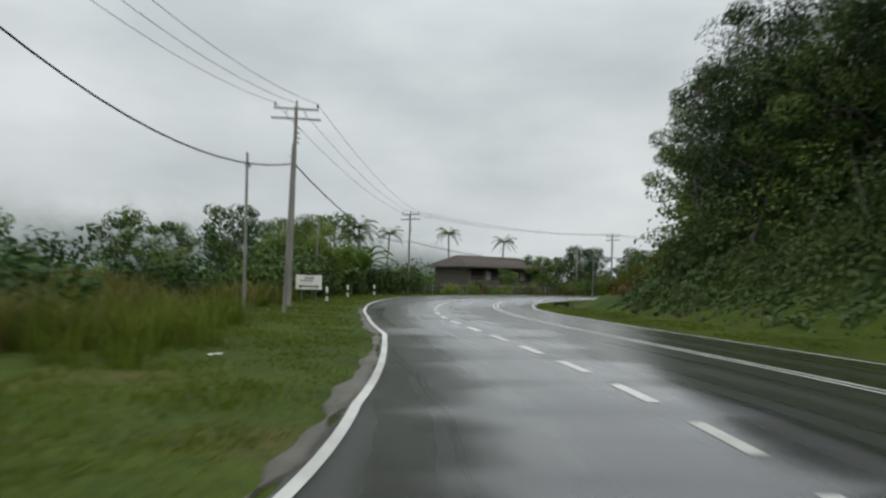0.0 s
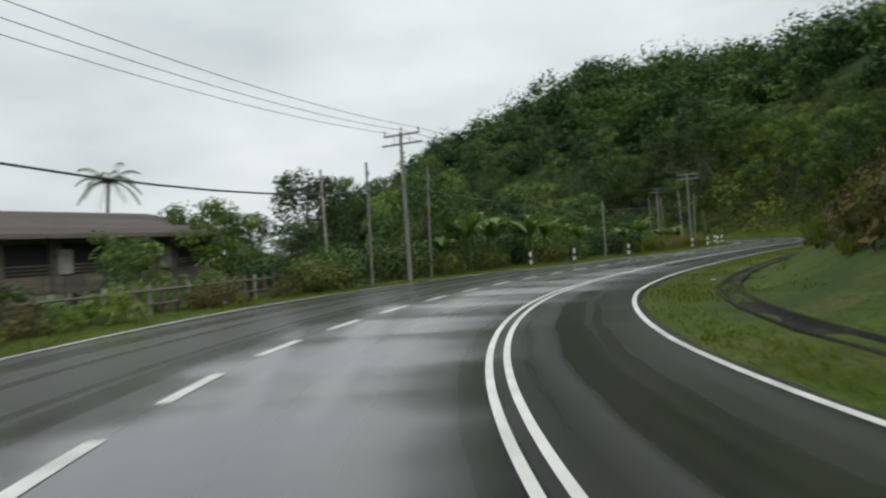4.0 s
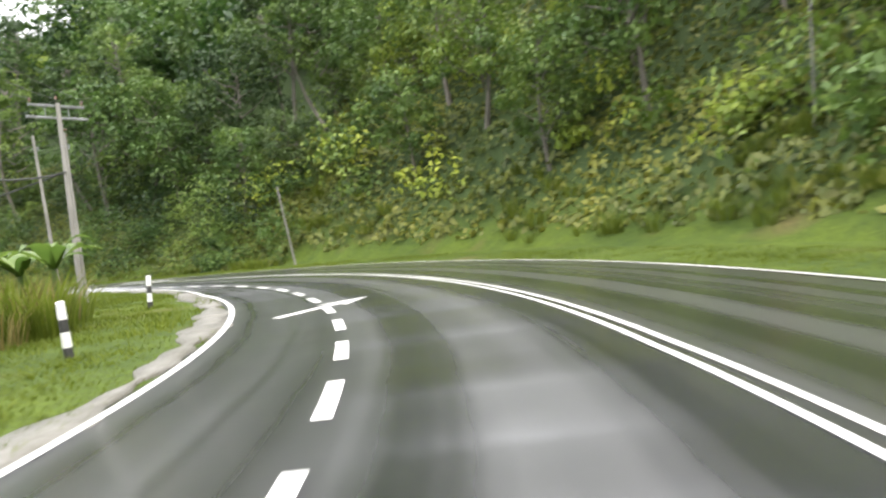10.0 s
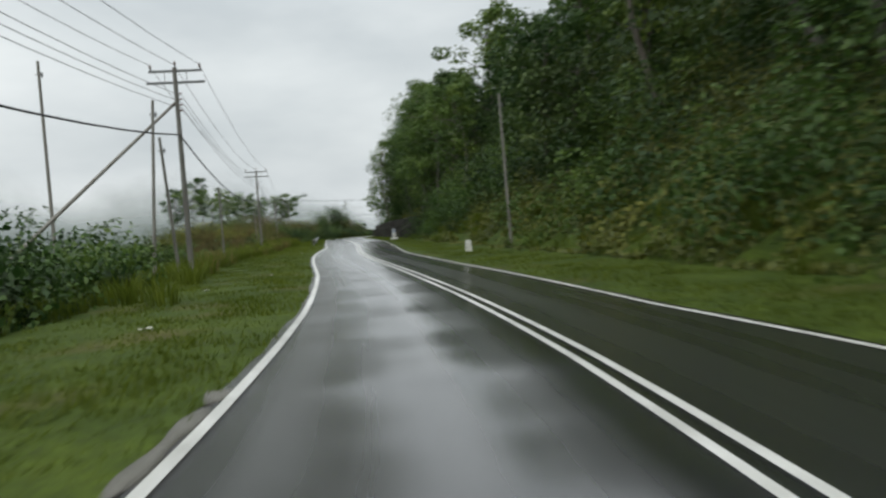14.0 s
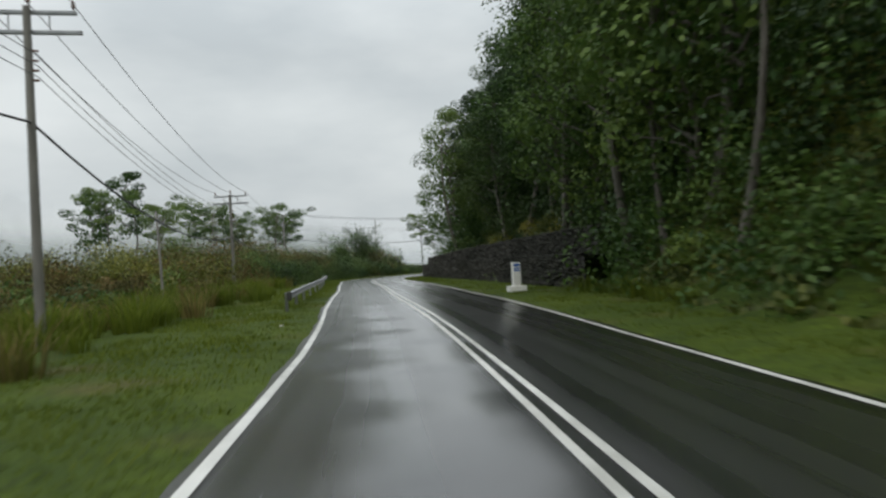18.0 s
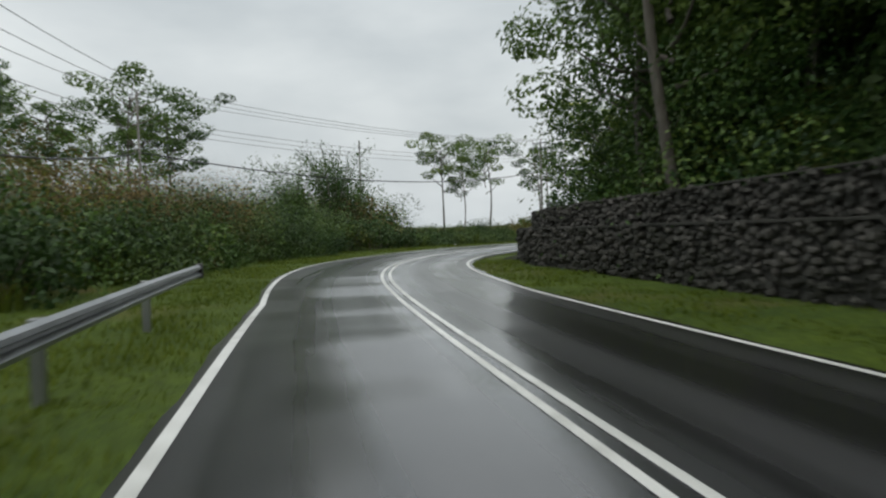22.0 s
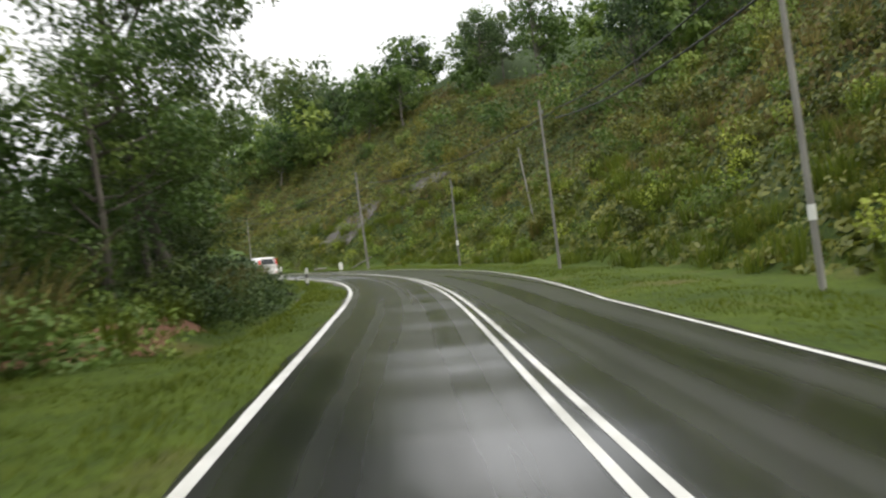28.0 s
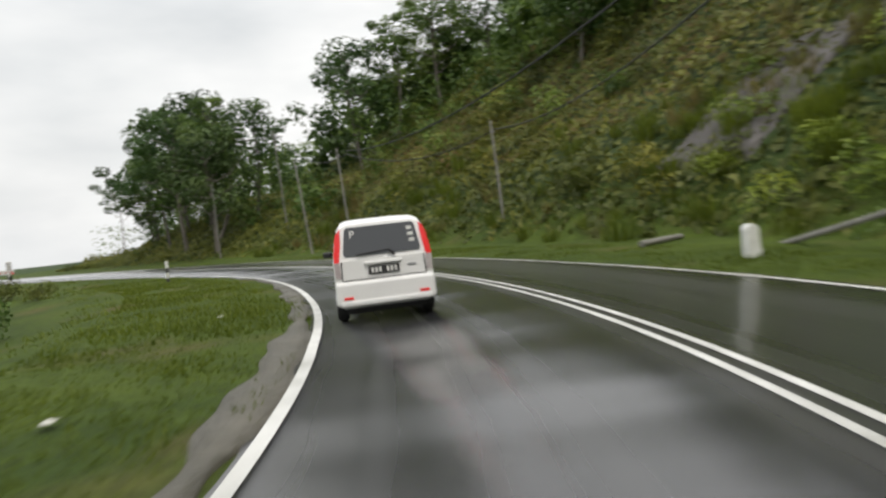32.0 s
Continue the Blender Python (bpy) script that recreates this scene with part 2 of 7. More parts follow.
def ground_material():
    """Short grass with worn, yellowed and muddy patches."""
    m = material("verge_grass", (0.068, 0.099, 0.010), 0.85, second=(0.032, 0.056, 0.008), scale=1.6, detail=8.0, bump=0.7, bump_scale=22.0, spec=0.15)
    n, l = m.node_tree.nodes, m.node_tree.links
    b = n["Principled BSDF"]
    col = b.inputs["Base Color"].links[0].from_socket
    co = n.new("ShaderNodeTexCoord")
    no = n.new("ShaderNodeTexNoise")
    no.inputs["Scale"].default_value, no.inputs["Detail"].default_value = 0.35, 7.0
    l.new(co.outputs["Object"], no.inputs[0])
    rp = n.new("ShaderNodeValToRGB")
    rp.color_ramp.elements[0].position, rp.color_ramp.elements[1].position = 0.57, 0.82
    l.new(no.outputs[0], rp.inputs[0])
    mx = n.new("ShaderNodeMixRGB")
    mx.inputs[2].default_value = (0.115, 0.085, 0.035, 1)
    l.new(rp.outputs[0], mx.inputs[0])
    l.new(col, mx.inputs[1])
    at_ = n.new("ShaderNodeAttribute")
    at_.attribute_name = "wild"
    soil = n.new("ShaderNodeMixRGB")
    soil.inputs[2].default_value = (0.032, 0.052, 0.017, 1)
    l.new(at_.outputs["Fac"], soil.inputs[0])
    tuft = n.new("ShaderNodeTexNoise")
    tuft.inputs["Scale"].default_value, tuft.inputs["Detail"].default_value = 9.0, 8.0
    tuft.inputs["Roughness"].default_value = 0.75
    l.new(co.outputs["Object"], tuft.inputs[0])
    span = n.new("ShaderNodeMapRange")
    span.inputs[1].default_value, span.inputs[2].default_value = 0.35, 0.65
    span.inputs[3].default_value, span.inputs[4].default_value = 0.45, 1.30
    l.new(tuft.outputs[0], span.inputs[0])
    uneven = n.new("ShaderNodeHueSaturation")
    l.new(span.outputs[0], uneven.inputs["Value"])
    l.new(mx.outputs[0], uneven.inputs["Color"])
    l.new(uneven.outputs[0], soil.inputs[1])
    l.new(soil.outputs[0], b.inputs["Base Color"])
    return m


M_ASPHALT = asphalt_material()
M_GRASS = ground_material()
M_PAINT = material("road_paint", (0.66, 0.66, 0.63), 0.4, second=(0.36, 0.36, 0.33), scale=2.2, detail=9.0, bump=0.2, bump_scale=40)
M_MUD = material("muddy_shoulder", (0.105, 0.094, 0.070), 0.5, second=(0.050, 0.046, 0.030), scale=4.5, bump=1.0, bump_scale=14)
M_SHOULDER = material("broken_shoulder", (0.155, 0.148, 0.128), 0.55, second=(0.075, 0.07, 0.05), scale=3.5, bump=0.8, bump_scale=18)
M_BLADE = material("grass_blade", (0.122, 0.158, 0.018), 0.7, second=(0.078, 0.110, 0.014), scale=0.5, per_island=0.18, translucent=0.5, spec=0.2)
M_REED = material("dry_reed", (0.20, 0.16, 0.055), 0.8, second=(0.10, 0.105, 0.03), scale=0.4, per_island=0.4, translucent=0.3, spec=0.2)
M_LEAF = material("broad_leaf", (0.092, 0.155, 0.030), 0.5, second=(0.050, 0.100, 0.021), scale=0.3, per_object=0.40, per_island=0.15, translucent=0.3, spec=0.27)
M_LEAF_PALE = material("pale_leaf", (0.160, 0.225, 0.032), 0.5, second=(0.10, 0.165, 0.026), scale=0.4, per_object=0.3, per_island=0.2, translucent=0.35, spec=0.27)
M_LEAF_DARK = material("dark_leaf", (0.060, 0.104, 0.026), 0.5, second=(0.036, 0.068, 0.018), scale=0.3, per_object=0.40, per_island=0.15, translucent=0.25, spec=0.27)
M_CREEPER = material("creeper_leaf", (0.150, 0.160, 0.025), 0.5, second=(0.066, 0.090, 0.013), scale=0.12, per_island=0.28, translucent=0.3, spec=0.32)
M_SHRUB_DRY = material("dry_shrub", (0.150, 0.105, 0.040), 0.8, second=(0.070, 0.075, 0.025), scale=0.15, per_island=0.13, translucent=0.25, spec=0.2)
M_BANANA = material("banana_leaf", (0.13, 0.20, 0.035), 0.4, second=(0.075, 0.135, 0.025), scale=1.2, per_object=0.2, translucent=0.4)
M_BARK = material("bark", (0.17, 0.155, 0.13), 0.85, second=(0.085, 0.075, 0.06), scale=5.0, bump=0.6, per_object=0.25, stretch=(1, 1, 0.3))
M_WOODPOLE = material("weathered_pole", (0.27, 0.26, 0.235), 0.8, second=(0.14, 0.135, 0.12), scale=6.0, bump=0.3, per_object=0.2, stretch=(1, 1, 0.15))
M_STEEL = material("galvanised_steel", (0.32, 0.33, 0.34), 0.38, 0.85, second=(0.19, 0.20, 0.20), scale=3.0, per_object=0.1)
M_WIRE = material("cable_black", (0.03, 0.03, 0.032), 0.6, second=(0.02, 0.02, 0.02))
M_PORCELAIN = material("insulator", (0.16, 0.09, 0.06), 0.25, second=(0.10, 0.06, 0.04))
M_WHITE = material("white_paint", (0.78, 0.78, 0.75), 0.45, second=(0.58, 0.58, 0.54), scale=5.0)
M_BLACK = material("black_paint", (0.025, 0.025, 0.025), 0.5, second=(0.04, 0.04, 0.038), scale=5.0)
M_CONCRETE = material("old_concrete", (0.34, 0.33, 0.30), 0.85, second=(0.16, 0.165, 0.13), scale=2.5, bump=0.4, bump_scale=14, per_object=0.15)
# wet concrete kept near-black: the depth shade of the channels is in the colour
M_DRAIN = material("wet_shaded_drain_concrete", (0.040, 0.037, 0.028), 0.95, second=(0.014, 0.015, 0.010), scale=1.8, bump=0.3, bump_scale=10, spec=0.1)
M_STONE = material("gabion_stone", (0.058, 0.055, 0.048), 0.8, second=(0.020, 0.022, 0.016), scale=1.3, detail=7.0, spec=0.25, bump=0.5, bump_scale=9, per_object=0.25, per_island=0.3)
M_ROCK = material("cut_rock", (0.105, 0.095, 0.09), 0.8, second=(0.05, 0.05, 0.038), scale=0.7, bump=0.9, bump_scale=2.5)
M_BLUE = material("sign_blue", (0.04, 0.13, 0.42), 0.4, second=(0.03, 0.10, 0.33))
M_REDSOIL = material("red_soil", (0.17, 0.075, 0.045), 0.9, second=(0.10, 0.05, 0.03), scale=1.5, bump=0.5, bump_scale=9)
M_DIRT = material("gravel_track", (0.125, 0.115, 0.070), 0.9, second=(0.060, 0.072, 0.028), scale=2.0, bump=0.5, bump_scale=12)

# ---- the road's line ----
# The double centre line starts here and turns by a curvature given every 14 m (1/km); left is positive.
START, HEADING, STEP = (38.70, -38.60), 1.8463, 14.0
CURVE = [62.4, 13.18, -18.43, -13.69, -34.36, -26.53, -10.53, -3.18, -0.94, 25.06, 25.35, 31.46, 12.12, 6.74, 1.28, -5.96, -0.34, 4.43, -2.98,
         5.28, -8.79, -44.36, -25.88, -7.6, 0.12, 9.48, 16.17, 25.04, 20.94, 13.42, 5.56, 2.89, 1.96, -0.02]
S_MIN, S_MAX, S_GRAIN = -40.0, 470.0, 0.5
_s = np.arange(0.0, S_MAX + S_GRAIN, S_GRAIN)
_k = np.interp(_s, np.arange(len(CURVE)) * STEP, CURVE) / 1000.0
_h = HEADING + np.concatenate([[0], np.cumsum((_k[1:] + _k[:-1]) / 2 * S_GRAIN)])
_hm = (_h[1:] + _h[:-1]) / 2
_x = START[0] + np.concatenate([[0], np.cumsum(np.cos(_hm) * S_GRAIN)])
_y = START[1] + np.concatenate([[0], np.cumsum(np.sin(_hm) * S_GRAIN)])
_b = np.arange(S_MIN, 0.0, S_GRAIN)
LINE_S = np.concatenate([_b, _s])
LINE_X = np.concatenate([START[0] + _b * math.cos(HEADING), _x])
LINE_Y = np.concatenate([START[1] + _b * math.sin(HEADING), _y])
LINE_H = np.concatenate([np.full(len(_b), HEADING), _h])


def spot(s, d):
    """The place s metres along the centre line and d metres to its right: x, y and the heading."""
    h = np.interp(s, LINE_S, LINE_H)
    return np.interp(s, LINE_S, LINE_X) + np.sin(h) * d, np.interp(s, LINE_S, LINE_Y) - np.cos(h) * d, h


def beside(x, y):
    """For places x, y: how far along the road, and how far to its right."""
    x, y = np.atleast_1d(np.asarray(x, float)), np.atleast_1d(np.asarray(y, float))
    near = np.zeros(len(x), int)
    lx, ly = LINE_X[::4], LINE_Y[::4]
    for a in range(0, len(x), 4000):
        far = (x[a:a + 4000, None] - lx) ** 2 + (y[a:a + 4000, None] - ly) ** 2
        near[a:a + 4000] = far.argmin(1) * 4
    near = np.clip(near, 0, len(LINE_X) - 1)
    ox, oy, h = x - LINE_X[near], y - LINE_Y[near], LINE_H[near]
    return LINE_S[near] + ox * np.cos(h) + oy * np.sin(h), ox * np.sin(h) - oy * np.cos(h)


def table(s, rows, column):
    return np.interp(s, [r[0] for r in rows], [r[column] for r in rows])


# along; distance of the left edge line from the centre
EDGE_LEFT = [(-40, 8.13), (-12, 8.15), (0, 8.18), (11, 7.55), (21, 6.3), (28, 6.2), (34, 6.5), (44, 7.35), (54, 8.42), (63, 8.91), (72, 9.58), (80, 9.2), (85, 8.8),
             (88.5, 7.9), (91.7, 6.95), (95, 6.55), (100, 6.1), (107, 5.5), (118, 5.91), (124, 5.75), (133, 5.65), (142, 5.6), (150, 5.55), (158, 4.65), (166, 3.77),
             (173, 3.54), (178, 3.35), (184, 3.1), (194, 2.85), (206, 2.83), (218, 2.85), (232, 2.82), (244, 3.06), (256, 3.0), (262, 2.98), (268, 3.05), (279, 2.81), (290, 3.33),
             (298, 3.25), (306, 3.58), (314, 3.3), (322, 2.72), (332, 2.81), (342, 3.0), (352, 3.01), (362, 3.12), (371, 3.64), (381, 3.58), (388, 3.4), (399, 2.91)]
# along; distance of the lane dashes
LANE_DASH = [(-40, 4.53), (-12, 4.43), (0, 4.32), (11, 3.98), (21, 3.49), (28, 3.38), (34, 3.27), (44, 3.11), (54, 3.29), (63, 3.64), (72, 3.44), (85, 3.52), (96, 3.32),
             (107, 3.1), (118, 3.15), (133, 3.59), (142, 3.77), (150, 3.67), (158, 3.6), (166, 3.56), (181, 3.16)]
# along; distance of the right edge line
EDGE_RIGHT = [(-40, 2.82), (0, 2.85), (11, 2.8), (21, 2.73), (28, 2.68), (34, 2.15), (38, 1.95), (44, 2.1), (54, 2.6), (63, 2.36), (72, 2.3), (85, 2.68), (96, 2.7), (107, 2.9),
              (118, 3.08), (126, 3.4), (133, 3.96), (142, 4.08), (150, 3.95), (158, 4.05), (166, 3.4), (173, 2.91), (181, 2.17), (194, 2.0), (206, 2.1), (218, 2.6), (232, 2.72),
              (244, 3.08), (256, 3.1), (268, 2.92), (279, 2.6), (290, 2.65), (298, 2.8), (306, 2.76), (314, 2.86), (322, 3.06), (332, 2.94), (342, 2.86), (352, 3.5), (362, 3.85),
              (371, 3.5), (381, 3.14), (388, 2.85), (399, 2.9), (470, 3.03)]
# along; how far the painted double line lies to the right of the middle of the road
CENTRE = [(-40, -.15), (12, -.15), (25, -.03), (37, -.14), (50, 0), (72, .05), (82, .22), (92, 0), (107, .03), (122, .04), (131, -.22), (152, -.24), (165, -.1), (178, 0),
          (189, -.09), (205, -.06), (227, -.03), (250, -.12), (262, -.18), (273, -.14), (284, -.08), (294, .08), (302, .08), (312, -.04), (344, -.04), (365, -.05), (378, .08), (395, .05)]
# along; where the right-hand slope starts; its steepness; its height
RIGHT = [(-40, 8, .75, 26), (0, 8, .75, 28), (30, 7.2, .8, 34), (42, 5.6, .62, 38), (80, 5.6, .62, 40), (105, 6.0, .66, 44), (125, 8.5, .74, 44),
         (150, 9.5, .82, 50), (168, 8.0, .95, 49), (185, 6.6, 1.0, 46), (235, 6.6, 1.0, 46), (247, 8.2, 1.1, 44), (270, 8.0, 1.2, 38), (298, 7.6, 1.1, 26),
         (312, 10, .6, 24), (330, 8.5, .8, 34), (362, 8.6, 1.0, 46), (395, 8.6, 1.0, 46), (420, 9, .7, 40), (445, 10, .5, 22), (470, 10, .3, 6)]
# along; where the left-hand ground leaves the verge; its slope; how far it goes up or down
LEFT = [(-40, 12, .10, 2), (0, 12, .12, 2), (30, 11, .05, 1), (60, 13, .0, -1), (100, 12, -.05, -2), (130, 10, -.06, -3), (160, 9, -.10, -6),
        (190, 8, -.18, -12), (235, 9, -.16, -14), (258, 8, .03, 1), (285, 7, .06, 1.5), (310, 8, .03, 1), (322, 8, -.05, -5), (345, 7.6, -.30, -6), (370, 7.8, -.14, -6), (400, 8, -.14, -8), (470, 8, -.14, -10)]


# tops that stand out of the hill: x, y, height, reach
KNOLLS = [(69.5, 111.0, 10.0, 17.0), (24.0, 178.0, 8.0, 18.0)]
# ditches: from, to, side, distance from the edge line, depth
DITCHES = [(38, 119, 1, 2.15, 0.13), (290, 322, 1, 1.4, 0.13), (338, 375, -1, 2.75, 0.6)]


def ditch_line(s, side, off):
    return table(s, EDGE_RIGHT, 1) + off if side > 0 else -table(s, EDGE_LEFT, 1) - off


def terrain(x, y):
    """The height of the ground."""
    s, d = beside(x, y)
    toe, steep, high = table(s, RIGHT, 1), table(s, RIGHT, 2), table(s, RIGHT, 3)
    up = np.maximum(d - toe, 0.0)
    z = high * (1 - np.exp(-up * steep / high))
    wave = np.sin(x * 0.11 + 1.3 * np.sin(y * 0.07)) * np.cos(y * 0.09 + 0.7) + 0.5 * np.sin(x * 0.31 + y * 0.23)
    z = z + wave * np.clip(up * 0.06, 0, 2.0)
    for kx, ky, kh, kr in KNOLLS:
        z = z + np.clip(up * 0.08, 0, 1) * kh * np.exp(-((x - kx) ** 2 + (y - ky) ** 2) / kr ** 2)
    z = z * np.clip(1.0 - (s - 448.0) / 50.0, 0.05, 1.0)
    toe, slope, deep = table(s, LEFT, 1), table(s, LEFT, 2), table(s, LEFT, 3)
    out = np.maximum(-d - toe, 0.0)
    fall = np.where(np.abs(deep) > 0.01, deep * (1 - np.exp(-out * np.abs(slope) / np.maximum(np.abs(deep), 0.1))), 0)
    z = z + fall + wave * np.clip(out * 0.02, 0, 0.8)
    rough = 0.03 * np.sin(x * 1.9 + y) * np.cos(y * 1.7 - x * .6)
    for s0, s1, side, off, dip in DITCHES:
        reach = np.clip((s - s0) / 4, 0, 1) * np.clip((s1 - s) / 4, 0, 1)
        z = z - dip * reach * np.exp(-((d - ditch_line(s, side, off)) / 1.0) ** 4)
    edge = np.maximum(d - table(s, EDGE_RIGHT, 1), -d - table(s, EDGE_LEFT, 1))
    return z - 0.05 + np.clip(edge - 0.4, 0, 1) * (rough + 0.06)


def ground_z(s, d):
    x, y, _ = spot(s, d)
    return float(terrain(x, y)[0])


# ---- building helpers ----
def mesh_of(name, verts, faces, mat, smooth=False):
    me = bpy.data.meshes.new(name)
    me.from_pydata([tuple(v) for v in verts], [], [tuple(f) for f in faces])
    for m in (mat if isinstance(mat, (list, tuple)) else [mat]):
        me.materials.append(m)
    if smooth:
        me.polygons.foreach_set("use_smooth", [True] * len(me.polygons))
    me.update()
    return me


def array_mesh(name, verts, corners, mat, smooth=False):
    """A mesh from arrays: verts n x 3, corners m x 3 or m x 4."""
    me = bpy.data.meshes.new(name)
    m, k = corners.shape
    me.vertices.add(len(verts))
    me.vertices.foreach_set("co", np.ascontiguousarray(verts, dtype=np.float32).ravel())
    me.loops.add(m * k)
    me.loops.foreach_set("vertex_index", np.ascontiguousarray(corners, dtype=np.int32).ravel())
    me.polygons.add(m)
    me.polygons.foreach_set("loop_start", np.arange(0, m * k, k, dtype=np.int32))
    me.polygons.foreach_set("loop_total", np.full(m, k, dtype=np.int32))
    if smooth:
        me.polygons.foreach_set("use_smooth", np.ones(m, dtype=bool))
    me.materials.append(mat)
    me.update(calc_edges=True)
    me.validate()
    return me


def part(name, bm, mat, parent, label=""):
    me = bpy.data.meshes.new(name)
    bm.to_mesh(me)
    bm.free()
    me.materials.append(mat)
    ob = new(name, me)
    ob.parent = parent
    return tagged(ob, label) if label else ob


def box(bm, size, at=(0, 0, 0), turn=None, bevel=0.0, taper=1.0):
    """A block of the given size round a place, with rounded edges; taper narrows its top."""
    m = Matrix.Translation(at) @ (turn or Matrix()) @ Matrix.Diagonal((*size, 1))
    got = bmesh.ops.create_cube(bm, size=1.0)["verts"]
    for v in got:
        if v.co.z > 0:
            v.co.x *= taper
            v.co.y *= taper
    bmesh.ops.transform(bm, matrix=m, verts=got)
    if bevel:
        edges = list({e for v in got for e in v.link_edges})
        bmesh.ops.bevel(bm, geom=edges, offset=bevel, segments=2, affect="EDGES", profile=0.5)


def rod(bm, a, b, r1, r2=None, sides=8):
    """A tapered round bar from a to b."""
    a, b = Vector(a), Vector(b)
    r2 = r1 if r2 is None else r2
    turn = (b - a).to_track_quat("Z", "Y").to_matrix().to_4x4()
    m = Matrix.Translation((a + b) / 2) @ turn
    bmesh.ops.create_cone(bm, cap_ends=True, segments=sides, radius1=r1, radius2=r2, depth=(b - a).length, matrix=m)


def at(s, d, z=None, turn=0.0):
    """The pose of a thing beside the road: its y axis points along the road."""
    x, y, h = spot(s, d)
    if z is None:
        z = float(terrain(x, y)[0])
    return Matrix.Translation((float(x), float(y), z)) @ Matrix.Rotation(float(h) - math.pi / 2 + radians(turn), 4, "Z")


# ---- ground, road, paint ----
def axis(fine0, fine1, step, far):
    inner = list(np.arange(fine0, fine1 + step, step))
    out, gap = [], step
    v = fine1
    while v < far:
        gap *= 1.35
        v += gap
        out.append(v)
    left, v, gap = [], fine0, step
    while v > -far:
        gap *= 1.35
        v -= gap
        left.append(v)
    return np.array(left[::-1] + inner + out)


def build_ground():
    gx, gy = axis(-150, 150, 1.3, 3500), axis(-110, 430, 1.3, 3500)
    xx, yy = np.meshgrid(gx, gy)
    z = terrain(xx.ravel(), yy.ravel())
    far = np.maximum(np.maximum(np.abs(xx.ravel()) - 220, 0), np.maximum(np.abs(yy.ravel() - 160) - 330, 0))
    z = z * np.exp(-far / 300.0) - np.minimum(far * 0.05, 20)
    verts = np.stack([xx.ravel(), yy.ravel(), z], 1)
    nx, ny = len(gx), len(gy)
    i = (np.arange(ny - 1)[:, None] * nx + np.arange(nx - 1)).ravel()
    quads = np.stack([i, i + 1, i + nx + 1, i + nx], 1)
    me = array_mesh("ground", verts, quads, M_GRASS, smooth=True)
    s, d = beside(xx.ravel(), yy.ravel())
    wild = np.clip(np.maximum(d - table(s, RIGHT, 1) - 0.5, -d - table(s, LEFT, 1) - 2.0) / 3.0, 0, 1)
    me.attributes.new("wild", "FLOAT", "POINT").data.foreach_set("value", wild.astype(np.float32))
    return tagged(new("ground", me), "grassy verges and soil of a wooded hillside", "ground", kind="structure")


def strip(name, s0, s1, left, right, z, mat, step=1.0, thick=0.0, ragged=0.0):
    """A band along the road between two offsets, given as functions of the way along it."""
    n = max(2, int((s1 - s0) / step) + 1)
    s = np.linspace(s0, s1, n)
    wob = ragged * (np.sin(s * 1.7) * 0.5 + np.sin(s * 4.1 + 1) * 0.3 + np.sin(s * 0.6) * 0.5)
    lx, ly, _ = spot(s, left(s) - wob)
    rx, ry, _ = spot(s, right(s) + wob)
    cols = 2
    top = np.empty((n, 2, 3))
    top[:, 0] = np.stack([lx, ly, np.full(n, z)], 1)
    top[:, 1] = np.stack([rx, ry, np.full(n, z)], 1)
    verts = top.reshape(-1, 3)
    a = np.arange(n - 1) * 2
    quads = np.stack([a, a + 1, a + 3, a + 2], 1)
    if thick:
        low = verts.copy()
        low[:, 2] -= thick
        m = len(verts)
        verts = np.concatenate([verts, low])
        quads = np.concatenate([quads, np.stack([a, a + 2, a + 2 + m, a + m], 1), np.stack([a + 3, a + 1, a + 1 + m, a + 3 + m], 1)])
    me = array_mesh(name, verts, quads, mat)
    lay = me.uv_layers.new(name="along")
    ds = np.stack([left(s), right(s)], 1).ravel()
    ss = np.repeat(s, 2)
    if thick:
        ds, ss = np.concatenate([ds, ds]), np.concatenate([ss, ss])
    uv = np.stack([ds[quads.ravel()], ss[quads.ravel()]], 1)
    lay.data.foreach_set("uv", uv.astype(np.float32).ravel())
    return new(name, me)


w_left = lambda s: -table(s, EDGE_LEFT, 1)
w_dash = lambda s: -table(s, LANE_DASH, 1)
w_right = lambda s: table(s, EDGE_RIGHT, 1)
w_mid = lambda s: table(s, CENTRE, 1)
build_ground()
tagged(strip("road", -40, 470, lambda s: w_left(s) - 0.15, lambda s: w_right(s) + 0.16, 0.0, M_ASPHALT, 0.5, 0.12, 0.05), "wet dark asphalt road with tyre tracks", "road", kind="structure")
tagged(strip("road_shoulder", -12, 34, lambda s: w_left(s) - 0.22 - 0.14 * np.clip((34 - s) / 30, 0, 1), lambda s: w_left(s) - 0.10, 0.004, M_MUD, 0.25, 0.12, 0.12),
       "muddy gravel road shoulder", "road shoulder", kind="structure")
tagged(strip("road_shoulder", 118, 178, lambda s: w_left(s) - 0.18 - 0.56 * np.sin(np.clip((s - 118) / 60, 0, 1) * np.pi), lambda s: w_left(s) - 0.10, 0.004, M_SHOULDER, 0.25, 0.12, 0.20),
       "broken pale concrete road shoulder", "road shoulder", kind="structure")
tagged(strip("road_shoulder", 357, 400, lambda s: w_left(s) - 0.18 - 0.36 * np.sin(np.clip((s - 357) / 43, 0, 1) * np.pi), lambda s: w_left(s) - 0.10, 0.004, M_MUD, 0.25, 0.12, 0.13),
       "crumbling muddy road shoulder", "road shoulder", kind="structure")
tagged(strip("edge_line", -40, 334, lambda s: w_left(s) - 0.06, lambda s: w_left(s) + 0.06, 0.006, M_PAINT, 0.5), "worn white edge line painted on the asphalt", "road marking", kind="structure")
